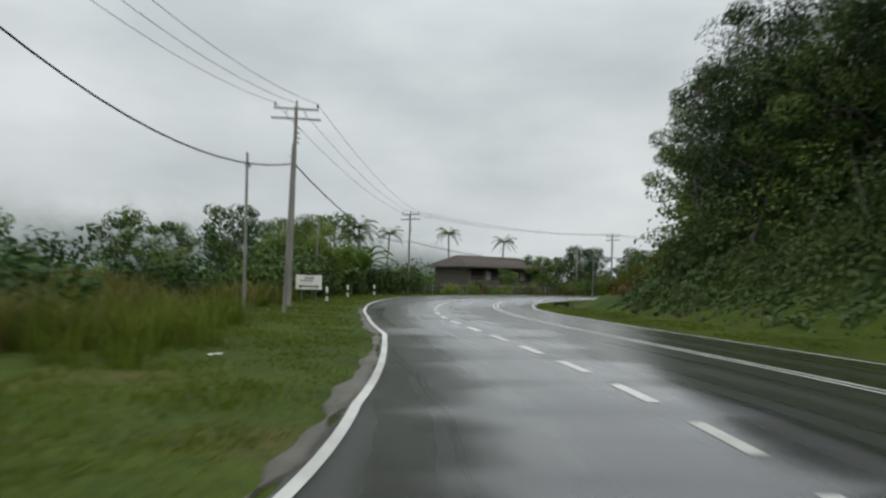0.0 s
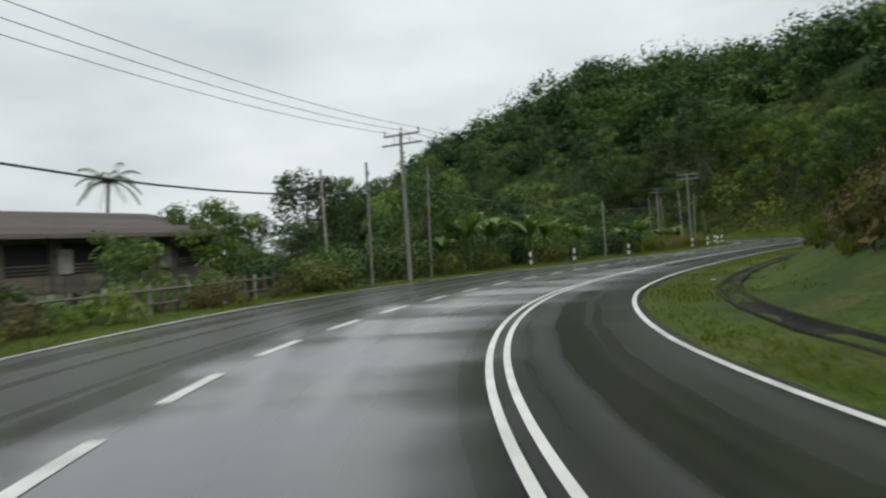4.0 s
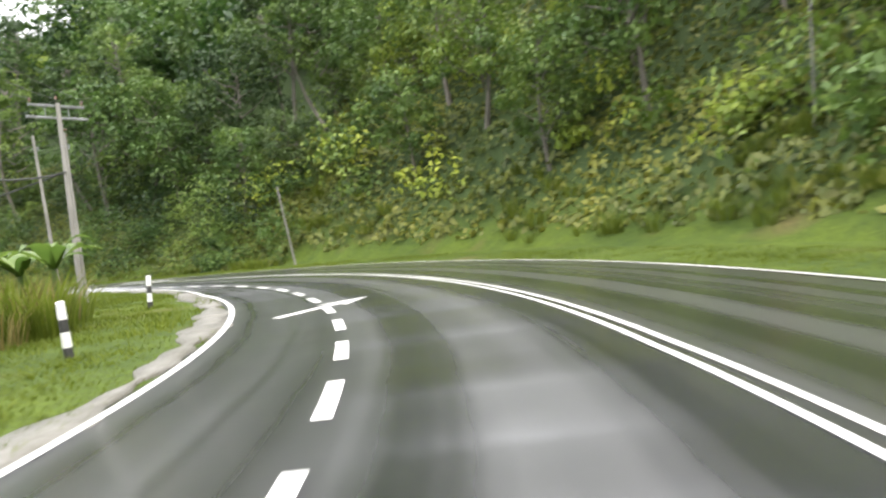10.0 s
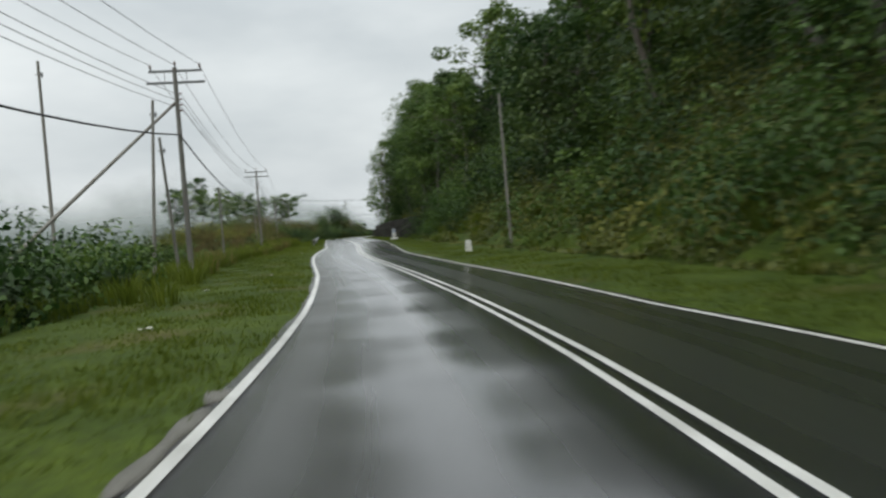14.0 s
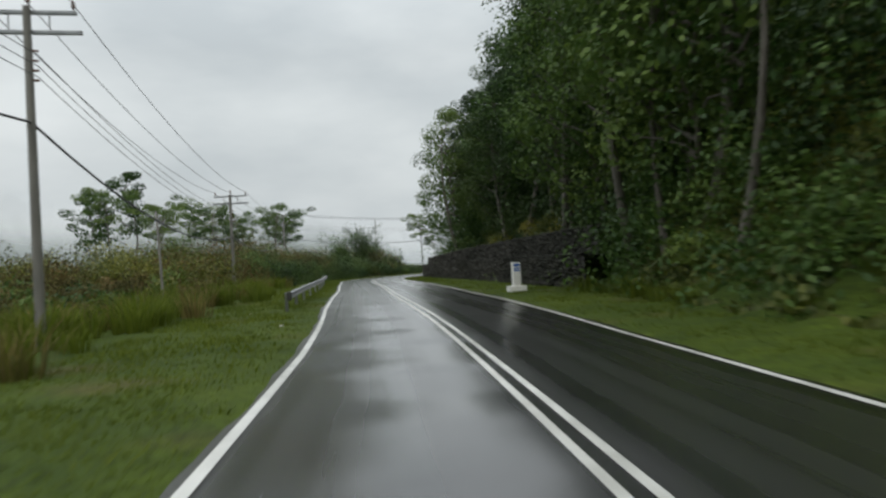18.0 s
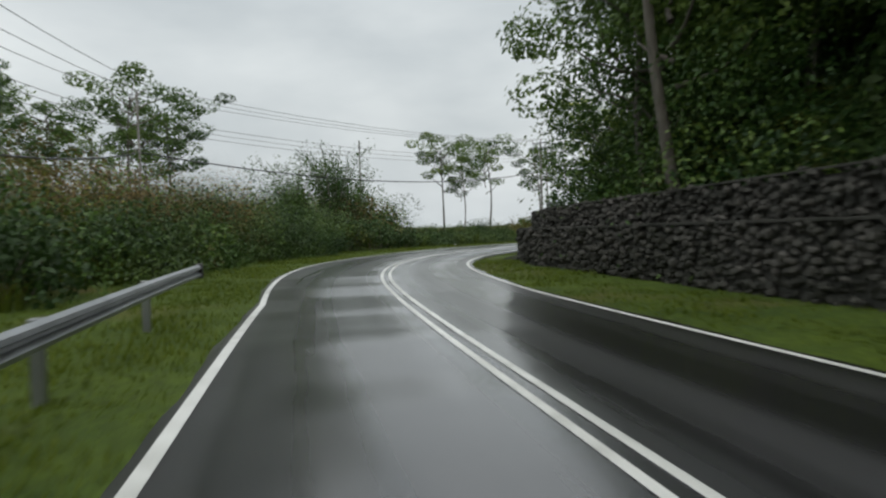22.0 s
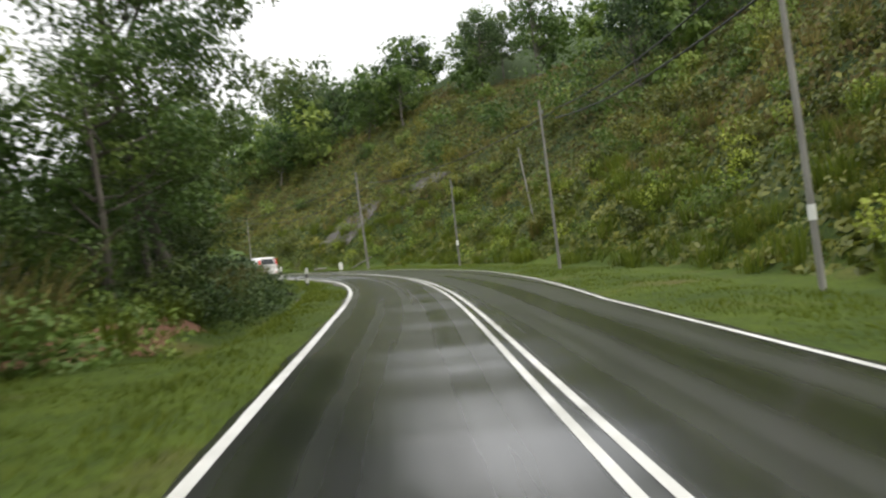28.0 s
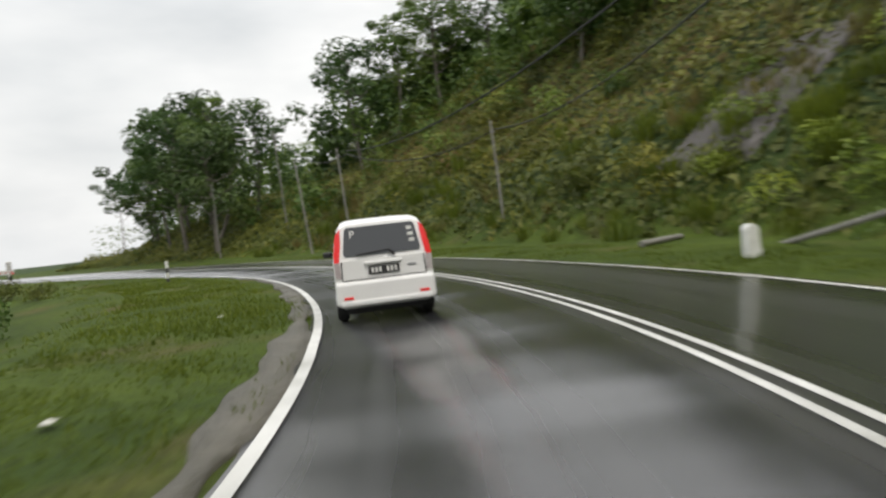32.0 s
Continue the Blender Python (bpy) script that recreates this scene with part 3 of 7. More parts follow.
tagged(strip("edge_line", 334, 470, lambda s: w_left(s) - 0.07, lambda s: w_left(s) + 0.06, 0.006, M_PAINT, 0.5), "worn white edge line painted on the asphalt", "road marking", kind="structure")
tagged(strip("edge_line", -40, 470, lambda s: w_right(s) - 0.05, lambda s: w_right(s) + 0.05, 0.006, M_PAINT, 0.5), "worn white edge line painted on the asphalt", "road marking", kind="structure")
for side in (-0.11, 0.11):
    tagged(strip("centre_line", -40, 470, lambda s: w_mid(s) + side - 0.045, lambda s: w_mid(s) + side + 0.045, 0.006, M_PAINT, 0.5), "continuous white line of the double centre line", "road marking", kind="structure")
for k in range(66):
    a = -8.0 + k * 2.75
    if a < 165:
        ob = strip("lane_dash", a, a + 1.5, lambda s: w_dash(s) - 0.09, lambda s: w_dash(s) + 0.09, 0.006, M_PAINT, 0.5)
        tagged(ob, "short white lane dash on wet asphalt", "lane dash", group="lane dashes", kind="structure")

# ---- plants ----
RNG = np.random.default_rng(7)


def leaves(centres, normals, length, width, rng, droop=0.3, bend=True):
    """Leaf blades: each a pointed blade of two halves folded along its rib. Returns verts n*4 x 3 and quads."""
    n = len(centres)
    normals = normals / np.maximum(np.linalg.norm(normals, axis=1)[:, None], 1e-6)
    any_ = rng.normal(size=(n, 3))
    any_[:, 2] -= droop * 2
    along = any_ - (any_ * normals).sum(1)[:, None] * normals
    along /= np.maximum(np.linalg.norm(along, axis=1)[:, None], 1e-6)
    across = np.cross(normals, along)
    length = np.broadcast_to(length, (n,))[:, None]
    width = np.broadcast_to(width, (n,))[:, None]
    a = centres - along * length * 0.5
    c = centres + along * length * 0.5 - normals * length * 0.12
    b = centres + across * width * 0.5 + normals * width * 0.12
    d = centres - across * width * 0.5 + normals * width * 0.12
    verts = np.stack([a, b, c, d], 1).reshape(-1, 3)
    i = np.arange(n) * 4
    return verts, np.stack([i, i + 1, i + 2, i + 3], 1)


def set_tone(me, tone):
    me.attributes.new("tone", "FLOAT", "POINT").data.foreach_set("value", np.clip(tone, -0.5, 0.8).astype(np.float32))


def sphere_points(n, rng):
    v = rng.normal(size=(n, 3))
    return v / np.linalg.norm(v, axis=1)[:, None]


def crown_cloud(clumps, per, rng, leaf, flat=0.7):
    """Leaves round clump centres: rows of x, y, z, radius."""
    pts, nrm = [], []
    for x, y, z, r in clumps:
        u = sphere_points(per, rng)
        rad = r * (0.55 + 0.5 * rng.random(per) ** 0.5)[:, None]
        p = u * rad * np.array([1, 1, flat]) + np.array([x, y, z])
        pts.append(p)
        nrm.append(u + np.array([0, 0, 0.7]) + rng.normal(size=(per, 3)) * 0.6)
    pts, nrm = np.concatenate(pts), np.concatenate(nrm)
    size = leaf * (0.7 + 0.6 * rng.random(len(pts)))
    return leaves(pts, nrm, size, size * 0.55, rng)


def limb_mesh(name, limbs, mat, sides=7):
    """Tapered limbs: each a row of (points, radius at the root, radius at the tip)."""
    verts, faces = [], []
    for pts, r0, r1 in limbs:
        pts = [Vector(p) for p in pts]
        base = len(verts)
        for k, p in enumerate(pts):
            t = k / (len(pts) - 1)
            dirn = (pts[min(k + 1, len(pts) - 1)] - pts[max(k - 1, 0)]).normalized()
            q = dirn.to_track_quat("Z", "Y").to_matrix()
            r = r0 + (r1 - r0) * t
            if k == 0:
                r *= 1.25
            for j in range(sides):
                a = 2 * math.pi * j / sides
                verts.append(p + q @ Vector((math.cos(a) * r, math.sin(a) * r, 0)))
        for k in range(len(pts) - 1):
            for j in range(sides):
                j2 = (j + 1) % sides
                faces.append((base + k * sides + j, base + k * sides + j2, base + (k + 1) * sides + j2, base + (k + 1) * sides + j))
    return mesh_of(name, verts, faces, mat, smooth=True)


def wander(a, b, rng, bow=0.1, n=5):
    a, b = np.array(a, float), np.array(b, float)
    side = rng.normal(size=3) * bow * np.linalg.norm(b - a)
    return [tuple(a + (b - a) * t + side * math.sin(math.pi * t)) for t in np.linspace(0, 1, n)]


def tree_kind(seed, high, spread, start, clump_n, per, leaf, clump_r, trunk_r, umbrella=False, flat=0.7):
    """One kind of tree: its trunk with limbs, and its leaf clumps. Returns the two vertex sets as meshes for a given material later."""
    rng = np.random.default_rng(seed)
    top = np.array([rng.normal() * 0.05 * high, rng.normal() * 0.05 * high, high * 0.9])
    limbs = [(wander((0, 0, -0.4), top, rng, 0.04, 7), trunk_r, trunk_r * 0.3)]
    clumps = []
    for k in range(clump_n):
        t = (k + 0.5) / clump_n
        z = high * (start + (1 - start) * (t ** (0.6 if umbrella else 0.9)))
        ang = k * 2.39996 + rng.normal() * 0.3
        shape = (0.5 + 0.5 * t) if umbrella else math.sin(math.pi * (0.18 + 0.72 * t))
        r = spread * shape * (0.55 + 0.5 * rng.random())
        c = np.array([math.cos(ang) * r, math.sin(ang) * r, z])
        root = top * min(0.95, max(0.2, (z - 0.25 * r - 0.8) / high / 0.9))
        limbs.append((wander(root, c, rng, 0.1, 4), trunk_r * 0.38, trunk_r * 0.1))
        cr = clump_r * (0.7 + 0.6 * rng.random())
        clumps.append((*c, cr))
        if rng.random() < 0.6:
            o = rng.normal(size=3) * cr * 0.8
            clumps.append((c[0] + o[0], c[1] + o[1], c[2] + abs(o[2]) * 0.5, cr * 0.7))
    return limbs, crown_cloud(clumps, per, rng, leaf, flat)


KINDS = {}
for key, args in {
    "broad_a": (11, 9.0, 3.0, 0.30, 15, 101, 0.38, 1.35, 0.16),
    "broad_b": (12, 11.0, 3.4, 0.35, 17, 101, 0.41, 1.45, 0.20),
    "broad_c": (13, 7.0, 2.6, 0.22, 13, 101, 0.35, 1.25, 0.12),
    "tall_a": (14, 14.0, 2.8, 0.42, 16, 92, 0.38, 1.2, 0.17),
    "tall_b": (15, 16.0, 3.2, 0.45, 18, 90, 0.41, 1.25, 0.19),
    "fine_a": (21, 10.0, 3.3, 0.22, 18, 290, 0.20, 1.45, 0.17),
    "fine_b": (22, 14.0, 3.0, 0.36, 18, 290, 0.20, 1.30, 0.18),
    "open_a": (16, 11.0, 3.3, 0.52, 14, 150, 0.22, 1.05, 0.12, True, 0.5),
    "open_b": (17, 12.5, 3.8, 0.50, 16, 150, 0.235, 1.10, 0.14, True, 0.5),
}.items():
    limbs, (lv, lq) = tree_kind(*args)
    KINDS[key] = (limb_mesh("trunk", limbs, M_BARK), lv, lq, args[5])
CROWNS = {}


def crown_mesh(key, mat):
    if (key, mat.name) not in CROWNS:
        me = CROWNS[key, mat.name] = array_mesh("crown", KINDS[key][1], KINDS[key][2], mat)
        n, per = len(KINDS[key][1]), KINDS[key][3] * 4
        set_tone(me, np.repeat(np.random.default_rng(n).normal(size=n // per + 1) * 0.2, per)[:n])
    return CROWNS[key, mat.name]


def tree(key, mat, s, d, scale=1.0, turn=0.0, lean=0.0, label="", category="tree", name="tree", group="roadside trees", sink=0.1):
    root = new(name)
    m = at(s, d, None, turn)
    root.matrix_world = Matrix.Translation((0, 0, -sink)) @ m @ Matrix.Rotation(radians(lean), 4, "X") @ Matrix.Diagonal((scale, scale, scale * 1.0, 1))
    t = new("trunk", KINDS[key][0])
    c = new("crown", crown_mesh(key, mat))
    t.parent = c.parent = root
    return tagged(root, label or "leafy green roadside tree with a slender trunk", category, group)


# low growth, shared meshes
def shrub_mesh(seed, wide, high, n, leaf, mat):
    rng = np.random.default_rng(seed)
    clumps = []
    for k in range(n):
        a, r = k * 2.4, wide * 0.5 * math.sqrt((k + 0.3) / n)
        clumps.append((math.cos(a) * r, math.sin(a) * r, high * (0.35 + 0.5 * rng.random()) * (1.1 - r / wide), wide * 0.24 * (0.7 + 0.6 * rng.random())))
    v, q = crown_cloud(clumps, 78, rng, leaf * 1.12, 0.9)
    v[:, 2] = np.maximum(v[:, 2], -0.15)
    return array_mesh("shrub", v, q, mat)


def blades(n, rng, wide, high, lean, width):
    """Upright arching blades from a common base; each is a strip of two quads."""
    ang, r = rng.random(n) * 2 * math.pi, wide * 0.5 * np.sqrt(rng.random(n))
    base = np.stack([np.cos(ang) * r, np.sin(ang) * r, np.zeros(n) - 0.05], 1)
    out = np.stack([np.cos(ang), np.sin(ang), np.zeros(n)], 1) + rng.normal(size=(n, 3)) * 0.5
    out[:, 2] = 0
    h = high * (0.55 + 0.6 * rng.random(n))
    side = np.cross(out, [0, 0, 1.0])
    side /= np.maximum(np.linalg.norm(side, axis=1)[:, None], 1e-6)
    w = (width * (0.7 + 0.6 * rng.random(n)))[:, None]
    mid = base + np.array([0, 0, 1.0]) * (h * 0.6)[:, None] + out * (lean * h * 0.25)[:, None]
    tip = base + np.array([0, 0, 1.0]) * (h * 0.95)[:, None] + out * (lean * h * 0.85)[:, None]
    v = np.stack([base - side * w, base + side * w, mid + side * w * 0.8, mid - side * w * 0.8, tip + side * w * 0.12, tip - side * w * 0.12], 1).reshape(-1, 3)
    i = np.arange(n) * 6
    q = np.concatenate([np.stack([i, i + 1, i + 2, i + 3], 1), np.stack([i + 3, i + 2, i + 4, i + 5], 1)])
    return v, q


def reed_mesh(seed, wide, high, n, mat, width=0.02, lean=0.5):
    v, q = blades(n, np.random.default_rng(seed), wide, high, lean, width)
    return array_mesh("reed", v, q, mat)


SHRUBS = [shrub_mesh(31 + k, w, h, n, lf, m) for k, (w, h, n, lf, m) in enumerate((
    (2.6, 2.2, 11, 0.19, M_LEAF), (3.2, 2.8, 13, 0.21, M_LEAF_DARK), (2.2, 1.7, 9, 0.18, M_LEAF_PALE), (2.8, 2.0, 11, 0.19, M_CREEPER), (2.4, 1.8, 9, 0.18, M_SHRUB_DRY)))]
REEDS = [reed_mesh(41, 1.6, 1.7, 170, M_REED), reed_mesh(42, 1.8, 2.1, 190, M_BLADE, 0.024), reed_mesh(43, 1.2, 1.0, 150, M_BLADE, 0.018)]


def shrub_stems(seed, wide, high):
    g = np.random.default_rng(seed)
    limbs = []
    for k in range(6):
        t = k * 1.05 + g.random()
        limbs.append((wander((0.06 * math.cos(t), 0.06 * math.sin(t), -0.2), (math.cos(t) * wide * 0.34, math.sin(t) * wide * 0.34, high * (0.5 + 0.3 * g.random())), g, 0.12, 4), 0.026, 0.009))
    return limb_mesh("stem", limbs, M_BARK)


STEMS = [shrub_stems(51, 2.6, 2.0)]


def low_plant(mesh, s, d, scale, turn, label, category, group, sink=0.05):
    """A bush: its branching stem and its foliage."""
    ob = new(category.replace(" ", "_"))
    ob.matrix_world = Matrix.Translation((0, 0, -sink)) @ at(s, d, None, turn) @ Matrix.Diagonal((scale, scale, scale, 1))
    new("foliage", mesh).parent = ob
    new("stem", STEMS[0]).parent = ob
    return tagged(ob, label, category, group)


def joined(name, meshes, spots, mat, label, category):
    """Many copies of low plants as one object: rows of s, d, scale, turn."""
    vs, qs, base = [], [], 0
    for k, (s, d, sc, tn) in enumerate(spots):
        v, q = meshes[k % len(meshes)]
        c, n_ = math.cos(tn), math.sin(tn)
        x, y, _ = spot(s, d)
        w = np.stack([v[:, 0] * c - v[:, 1] * n_, v[:, 0] * n_ + v[:, 1] * c, v[:, 2]], 1) * sc
        vs.append(w + np.array([float(x), float(y), float(terrain(x, y)[0])]))
        qs.append(q + base)
        base += len(v)
    return tagged(new(name, array_mesh(name, np.concatenate(vs), np.concatenate(qs), mat)), label, category, kind="stuff")


def reed_bed(n, s0, s1, d0, d1, sc0, sc1, mat, label, high=1.8, width=0.022, seed=1):
    g = np.random.default_rng(seed)
    kinds = [blades(66, np.random.default_rng(seed + k), 1.7, high, 0.5, width * 1.25) for k in range(4)]
    rows = [(s0 + (s1 - s0) * g.random(), d0 + (d1 - d0) * g.random(), sc0 + (sc1 - sc0) * g.random(), g.random() * 6.3) for _ in range(n)]
    return joined("reed_bed", kinds, rows, mat, label, "reeds")


def thicket(n, s0, s1, d0, d1, h0, h1, mat, label, leaf=0.32, leaf_n=240, seed=1):
    """A thick growth of bushes where single ones cannot be told apart."""
    spots = hill_spots(n, s0, s1, d0, d1, h0, h1, seed)
    return canopy("thicket", label, [(x, y, z - 0.25 * h, h, max(0.9, h * 0.5)) for x, y, z, h, r in spots], int(leaf_n * 0.76), leaf * 1.12, mat, seed + 1, low=0.1)


def scatter(mesh_list, n, s0, s1, d0, d1, sc0, sc1, rng, label, category, group):
    for k in range(n):
        s = s0 + (s1 - s0) * (k + rng.random()) / n
        d = d0 + (d1 - d0) * rng.random()
        low_plant(mesh_list[int(rng.integers(len(mesh_list)))], s, d, sc0 + (sc1 - sc0) * rng.random(), rng.random() * 360, label, category, group)


def spots_free(s, d, taken, gap):
    x, y, _ = spot(s, d)
    if any((x - a) ** 2 + (y - b) ** 2 < gap * gap for a, b in taken):
        return False
    taken.append((float(x), float(y)))
    return True


rng = np.random.default_rng(5)
taken = []


def wood(n, s0, s1, d0, d1, keys, mats, sc0, sc1, label, gap=2.5, lean=4):
    made = 0
    for _ in range(n * 6):
        if made >= n:
            return
        s, d = s0 + (s1 - s0) * rng.random(), d0 + (d1 - d0) * rng.random()
        if spots_free(s, d, taken, gap):
            tree(keys[int(rng.integers(len(keys)))], mats[int(rng.integers(len(mats)))], s, d, sc0 + (sc1 - sc0) * rng.random(), rng.random() * 360,
                 rng.normal() * lean, label)
            made += 1


# right-hand hillside, from the first bend to the last
DARK, MIX, PALE = [M_LEAF_DARK, M_LEAF_DARK, M_LEAF], [M_LEAF, M_LEAF_DARK, M_LEAF], [M_LEAF_PALE, M_LEAF]
BROAD, TALL, OPEN = ["broad_a", "broad_b", "broad_c"], ["tall_a", "tall_b"], ["open_a", "open_b"]
FINE = ["fine_a", "fine_b"]
wood(12, 26, 42, 10.2, 16, FINE, DARK, 0.62, 0.9, "tall dark green tree at the edge of the wooded bank", 2.2)
wood(26, -8, 34, 8.5, 24, TALL + BROAD, DARK, 0.8, 1.1, "tall dark green tree on the steep roadside bank", 2.4)
wood(26, 44, 90, 14, 34, BROAD, DARK, 0.55, 0.8, "dark green tree on the hillside above the road", 3.0)
wood(30, 75, 165, 20, 40, BROAD, MIX + PALE, 0.62, 0.95, "green tree on the wooded hillside", 3.4)
wood(26, 112, 172, 13, 24, BROAD, MIX + PALE, 0.6, 0.9, "bushy green tree on the lower slope of the hill", 3.0)
wood(30, 168, 245, 10, 22, TALL + BROAD, MIX + DARK, 0.75, 1.05, "tall tree on the overgrown cut slope", 2.6)
for s, d, key, sc in ((230, 8.6, "tall_a", .8), (237.5, 8.2, "tall_a", .86), (242, 8.4, "tall_b", .72), (241, 9.2, "fine_a", 1.35), (246, 9.0, "fine_b", 1.15), (252, 9.6, "fine_a", 1.25), (256, 9.4, "fine_b", 1.1)):
    tree(key, M_LEAF, s, d, sc, s * 41 % 360, 0, "tall slender tree at the foot of the cut slope")
wood(8, 256, 280, 9.0, 13, FINE, DARK, 0.85, 1.1, "dark tree standing above the stone-filled wall", 2.2)
wood(12, 281, 298, 8.0, 12, FINE, MIX, 0.8, 1.1, "dark tree overhanging the stone-filled wall", 1.8)
wood(26, 243, 300, 11, 22, TALL + BROAD, DARK, 0.75, 1.05, "dark dense tree above the stone-filled wall", 2.4)
wood(12, 300, 345, 18, 34, BROAD, MIX, 0.7, 1.0, "green tree on the hillside", 3.0)
wood(34, 345, 425, 22, 44, BROAD, MIX, 0.6, 0.95, "green tree along the top of the cut slope", 3.2)


# far woods on the hill: one joined canopy
def canopy(name, label, spots, leaf_n, leaf, mat, seed, low=0.45, core=False):
    g = np.random.default_rng(seed)
    vs, qs, tones, base = [], [], [], 0
    leaf_n -= leaf_n % 5
    for x, y, z, h, r in spots:
        k = 5
        cl = []
        for j in range(k):
            a = j * 2.4 + g.random()
            cl.append((x + math.cos(a) * r * 0.55, y + math.sin(a) * r * 0.55, z + h * (low + (0.95 - low) * g.random()), r * (0.5 + 0.3 * g.random())))
        v, q = crown_cloud(cl, leaf_n // k, g, leaf, 0.8)
        vs.append(v)
        qs.append(q + base)
        base += len(v)
        own = g.normal() * 0.32
        for c in range(k):
            tones.append(np.full(len(v) // k, own + g.normal() * 0.17))
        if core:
            # inside of the crown, under its leaves: shade is put into a darker tone
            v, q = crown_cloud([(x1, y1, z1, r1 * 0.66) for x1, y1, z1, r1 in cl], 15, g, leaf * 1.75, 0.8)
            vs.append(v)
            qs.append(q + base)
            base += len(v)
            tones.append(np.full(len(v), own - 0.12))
    ob = new(name, array_mesh(name, np.concatenate(vs), np.concatenate(qs), mat))
    set_tone(ob.data, np.concatenate(tones))
    return tagged(ob, label, name.replace("_", " "), kind="stuff")


def hill_spots(n, s0, s1, d0, d1, h0, h1, seed):
    g = np.random.default_rng(seed)
    s, d = s0 + (s1 - s0) * g.random(n), d0 + (d1 - d0) * g.random(n)
    x, y, _ = spot(s, d)
    z = terrain(x, y)
    h = (h0 + (h1 - h0) * g.random(n)) * np.where(g.random(n) < 0.12, 1.2, 1.0)
    return [(x[k], y[k], z[k], h[k], h[k] * 0.42) for k in range(n)]


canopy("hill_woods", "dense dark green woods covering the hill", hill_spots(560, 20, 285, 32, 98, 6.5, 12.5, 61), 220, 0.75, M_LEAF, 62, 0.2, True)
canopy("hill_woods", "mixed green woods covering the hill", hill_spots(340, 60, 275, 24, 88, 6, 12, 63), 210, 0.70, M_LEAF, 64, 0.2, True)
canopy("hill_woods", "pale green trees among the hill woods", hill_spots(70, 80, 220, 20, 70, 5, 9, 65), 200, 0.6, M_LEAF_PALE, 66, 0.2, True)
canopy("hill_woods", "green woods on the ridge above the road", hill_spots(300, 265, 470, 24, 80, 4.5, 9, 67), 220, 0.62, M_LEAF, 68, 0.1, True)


# creepers and undergrowth on the right-hand slope
def undergrowth(name, label, s0, s1, lo, hi, per_m2, leaf, mat, seed, rise=0.6):
    g = np.random.default_rng(seed)
    n = int((s1 - s0) * (hi - lo) * per_m2)
    s = s0 + (s1 - s0) * g.random(n)
    toe = table(s, RIGHT, 1)
    d = toe + lo + (hi - lo) * g.random(n)
    x, y, _ = spot(s, d)
    z = terrain(x, y)
    lump = np.maximum(0, np.sin(x * 0.9 + 1.7 * np.sin(y * 0.5)) * np.sin(y * 0.8 + 0.9 * np.sin(x * .4)))
    z = z + lump * rise * g.random(n) + 0.15 * g.random(n)
    nrm = np.stack([-np.sin(np.interp(s, LINE_S, LINE_H)), np.cos(np.interp(s, LINE_S, LINE_H)), np.full(n, 0.9)], 1) + g.normal(size=(n, 3)) * 0.7
    size = leaf * (0.6 + 0.8 * g.random(n))
    v, q = leaves(np.stack([x, y, z], 1), nrm, size, size * 0.6, g)
    me = array_mesh(name, v, q, mat)
    patch = np.sin(x * 1.3 + 2.1 * np.sin(y * 0.7)) * np.sin(y * 1.1 + 1.7 * np.sin(x * 0.6)) + 0.6 * np.sin(x * 0.37 + y * 0.29)
    set_tone(me, np.repeat(patch * 0.2 + g.normal(size=n) * 0.05, 4))
    return tagged(new(name, me), label, "undergrowth", kind="stuff")


undergrowth("undergrowth", "dark undergrowth on the wooded bank", -10, 40, -0.3, 12, 48, 0.27, M_LEAF_DARK, 71, 1.2)
undergrowth("undergrowth", "rank green growth on the hillside", 40, 125, 2.4, 26, 20, 0.42, M_LEAF, 72, 1.3)
undergrowth("undergrowth", "browned ferns and shrubs on the slope", 40, 112, 1.2, 11, 22, 0.36, M_SHRUB_DRY, 73, 1.2)
undergrowth("undergrowth", "leafy growth on the foot of the hill", 112, 172, 0.6, 20, 24, 0.42, M_CREEPER, 74, 1.4)
undergrowth("undergrowth", "green creepers over the cut slope", 166, 247, -0.8, 12, 70, 0.24, M_CREEPER, 75, 1.2)
undergrowth("undergrowth", "dark undergrowth above the wall", 246, 305, 1.2, 14, 36, 0.36, M_LEAF_DARK, 76, 1.2)
undergrowth("undergrowth", "grassy growth on the hillside", 300, 345, 3.0, 20, 26, 0.34, M_LEAF, 77, 0.9)
undergrowth("undergrowth", "bright green ferns and creepers on the cut slope", 330, 468, -0.3, 24, 36, 0.32, M_CREEPER, 78, 1.0)
undergrowth("undergrowth", "dry brown brush on the cut slope", 345, 425, 5, 30, 20, 0.30, M_SHRUB_DRY, 79, 0.9)
SLOPE = "thick green bushes and young trees on the slope"
thicket(60, -10, 40, 9, 20, 2.5, 5.5, M_LEAF_DARK, SLOPE, 0.15, 1300, 101)
thicket(110, 36, 118, 10.0, 30, 1.8, 4.5, M_LEAF, SLOPE, 0.36, 240, 103)
thicket(40, 52, 108, 7.6, 15, 0.9, 2.4, M_SHRUB_DRY, "browned bushes on the grassy slope", 0.15, 820, 105)
thicket(80, 112, 172, 11.5, 26, 2.0, 5.0, M_LEAF, SLOPE, 0.40, 260, 107)
thicket(26, 112, 172, 10.8, 22, 1.6, 4.0, M_LEAF_PALE, "pale green bushes at the foot of the hill", 0.38, 240, 109)
thicket(120, 166, 250, 7.0, 15, 1.6, 5.0, M_LEAF, SLOPE, 0.18, 880, 111)
thicket(60, 168, 250, 9, 18, 3.0, 6.5, M_LEAF_DARK, SLOPE, 0.22, 760, 113)
thicket(70, 246, 302, 9.6, 17, 2.5, 6.0, M_LEAF_DARK, "dark bushes hanging over the stone-filled wall", 0.22, 800, 115)
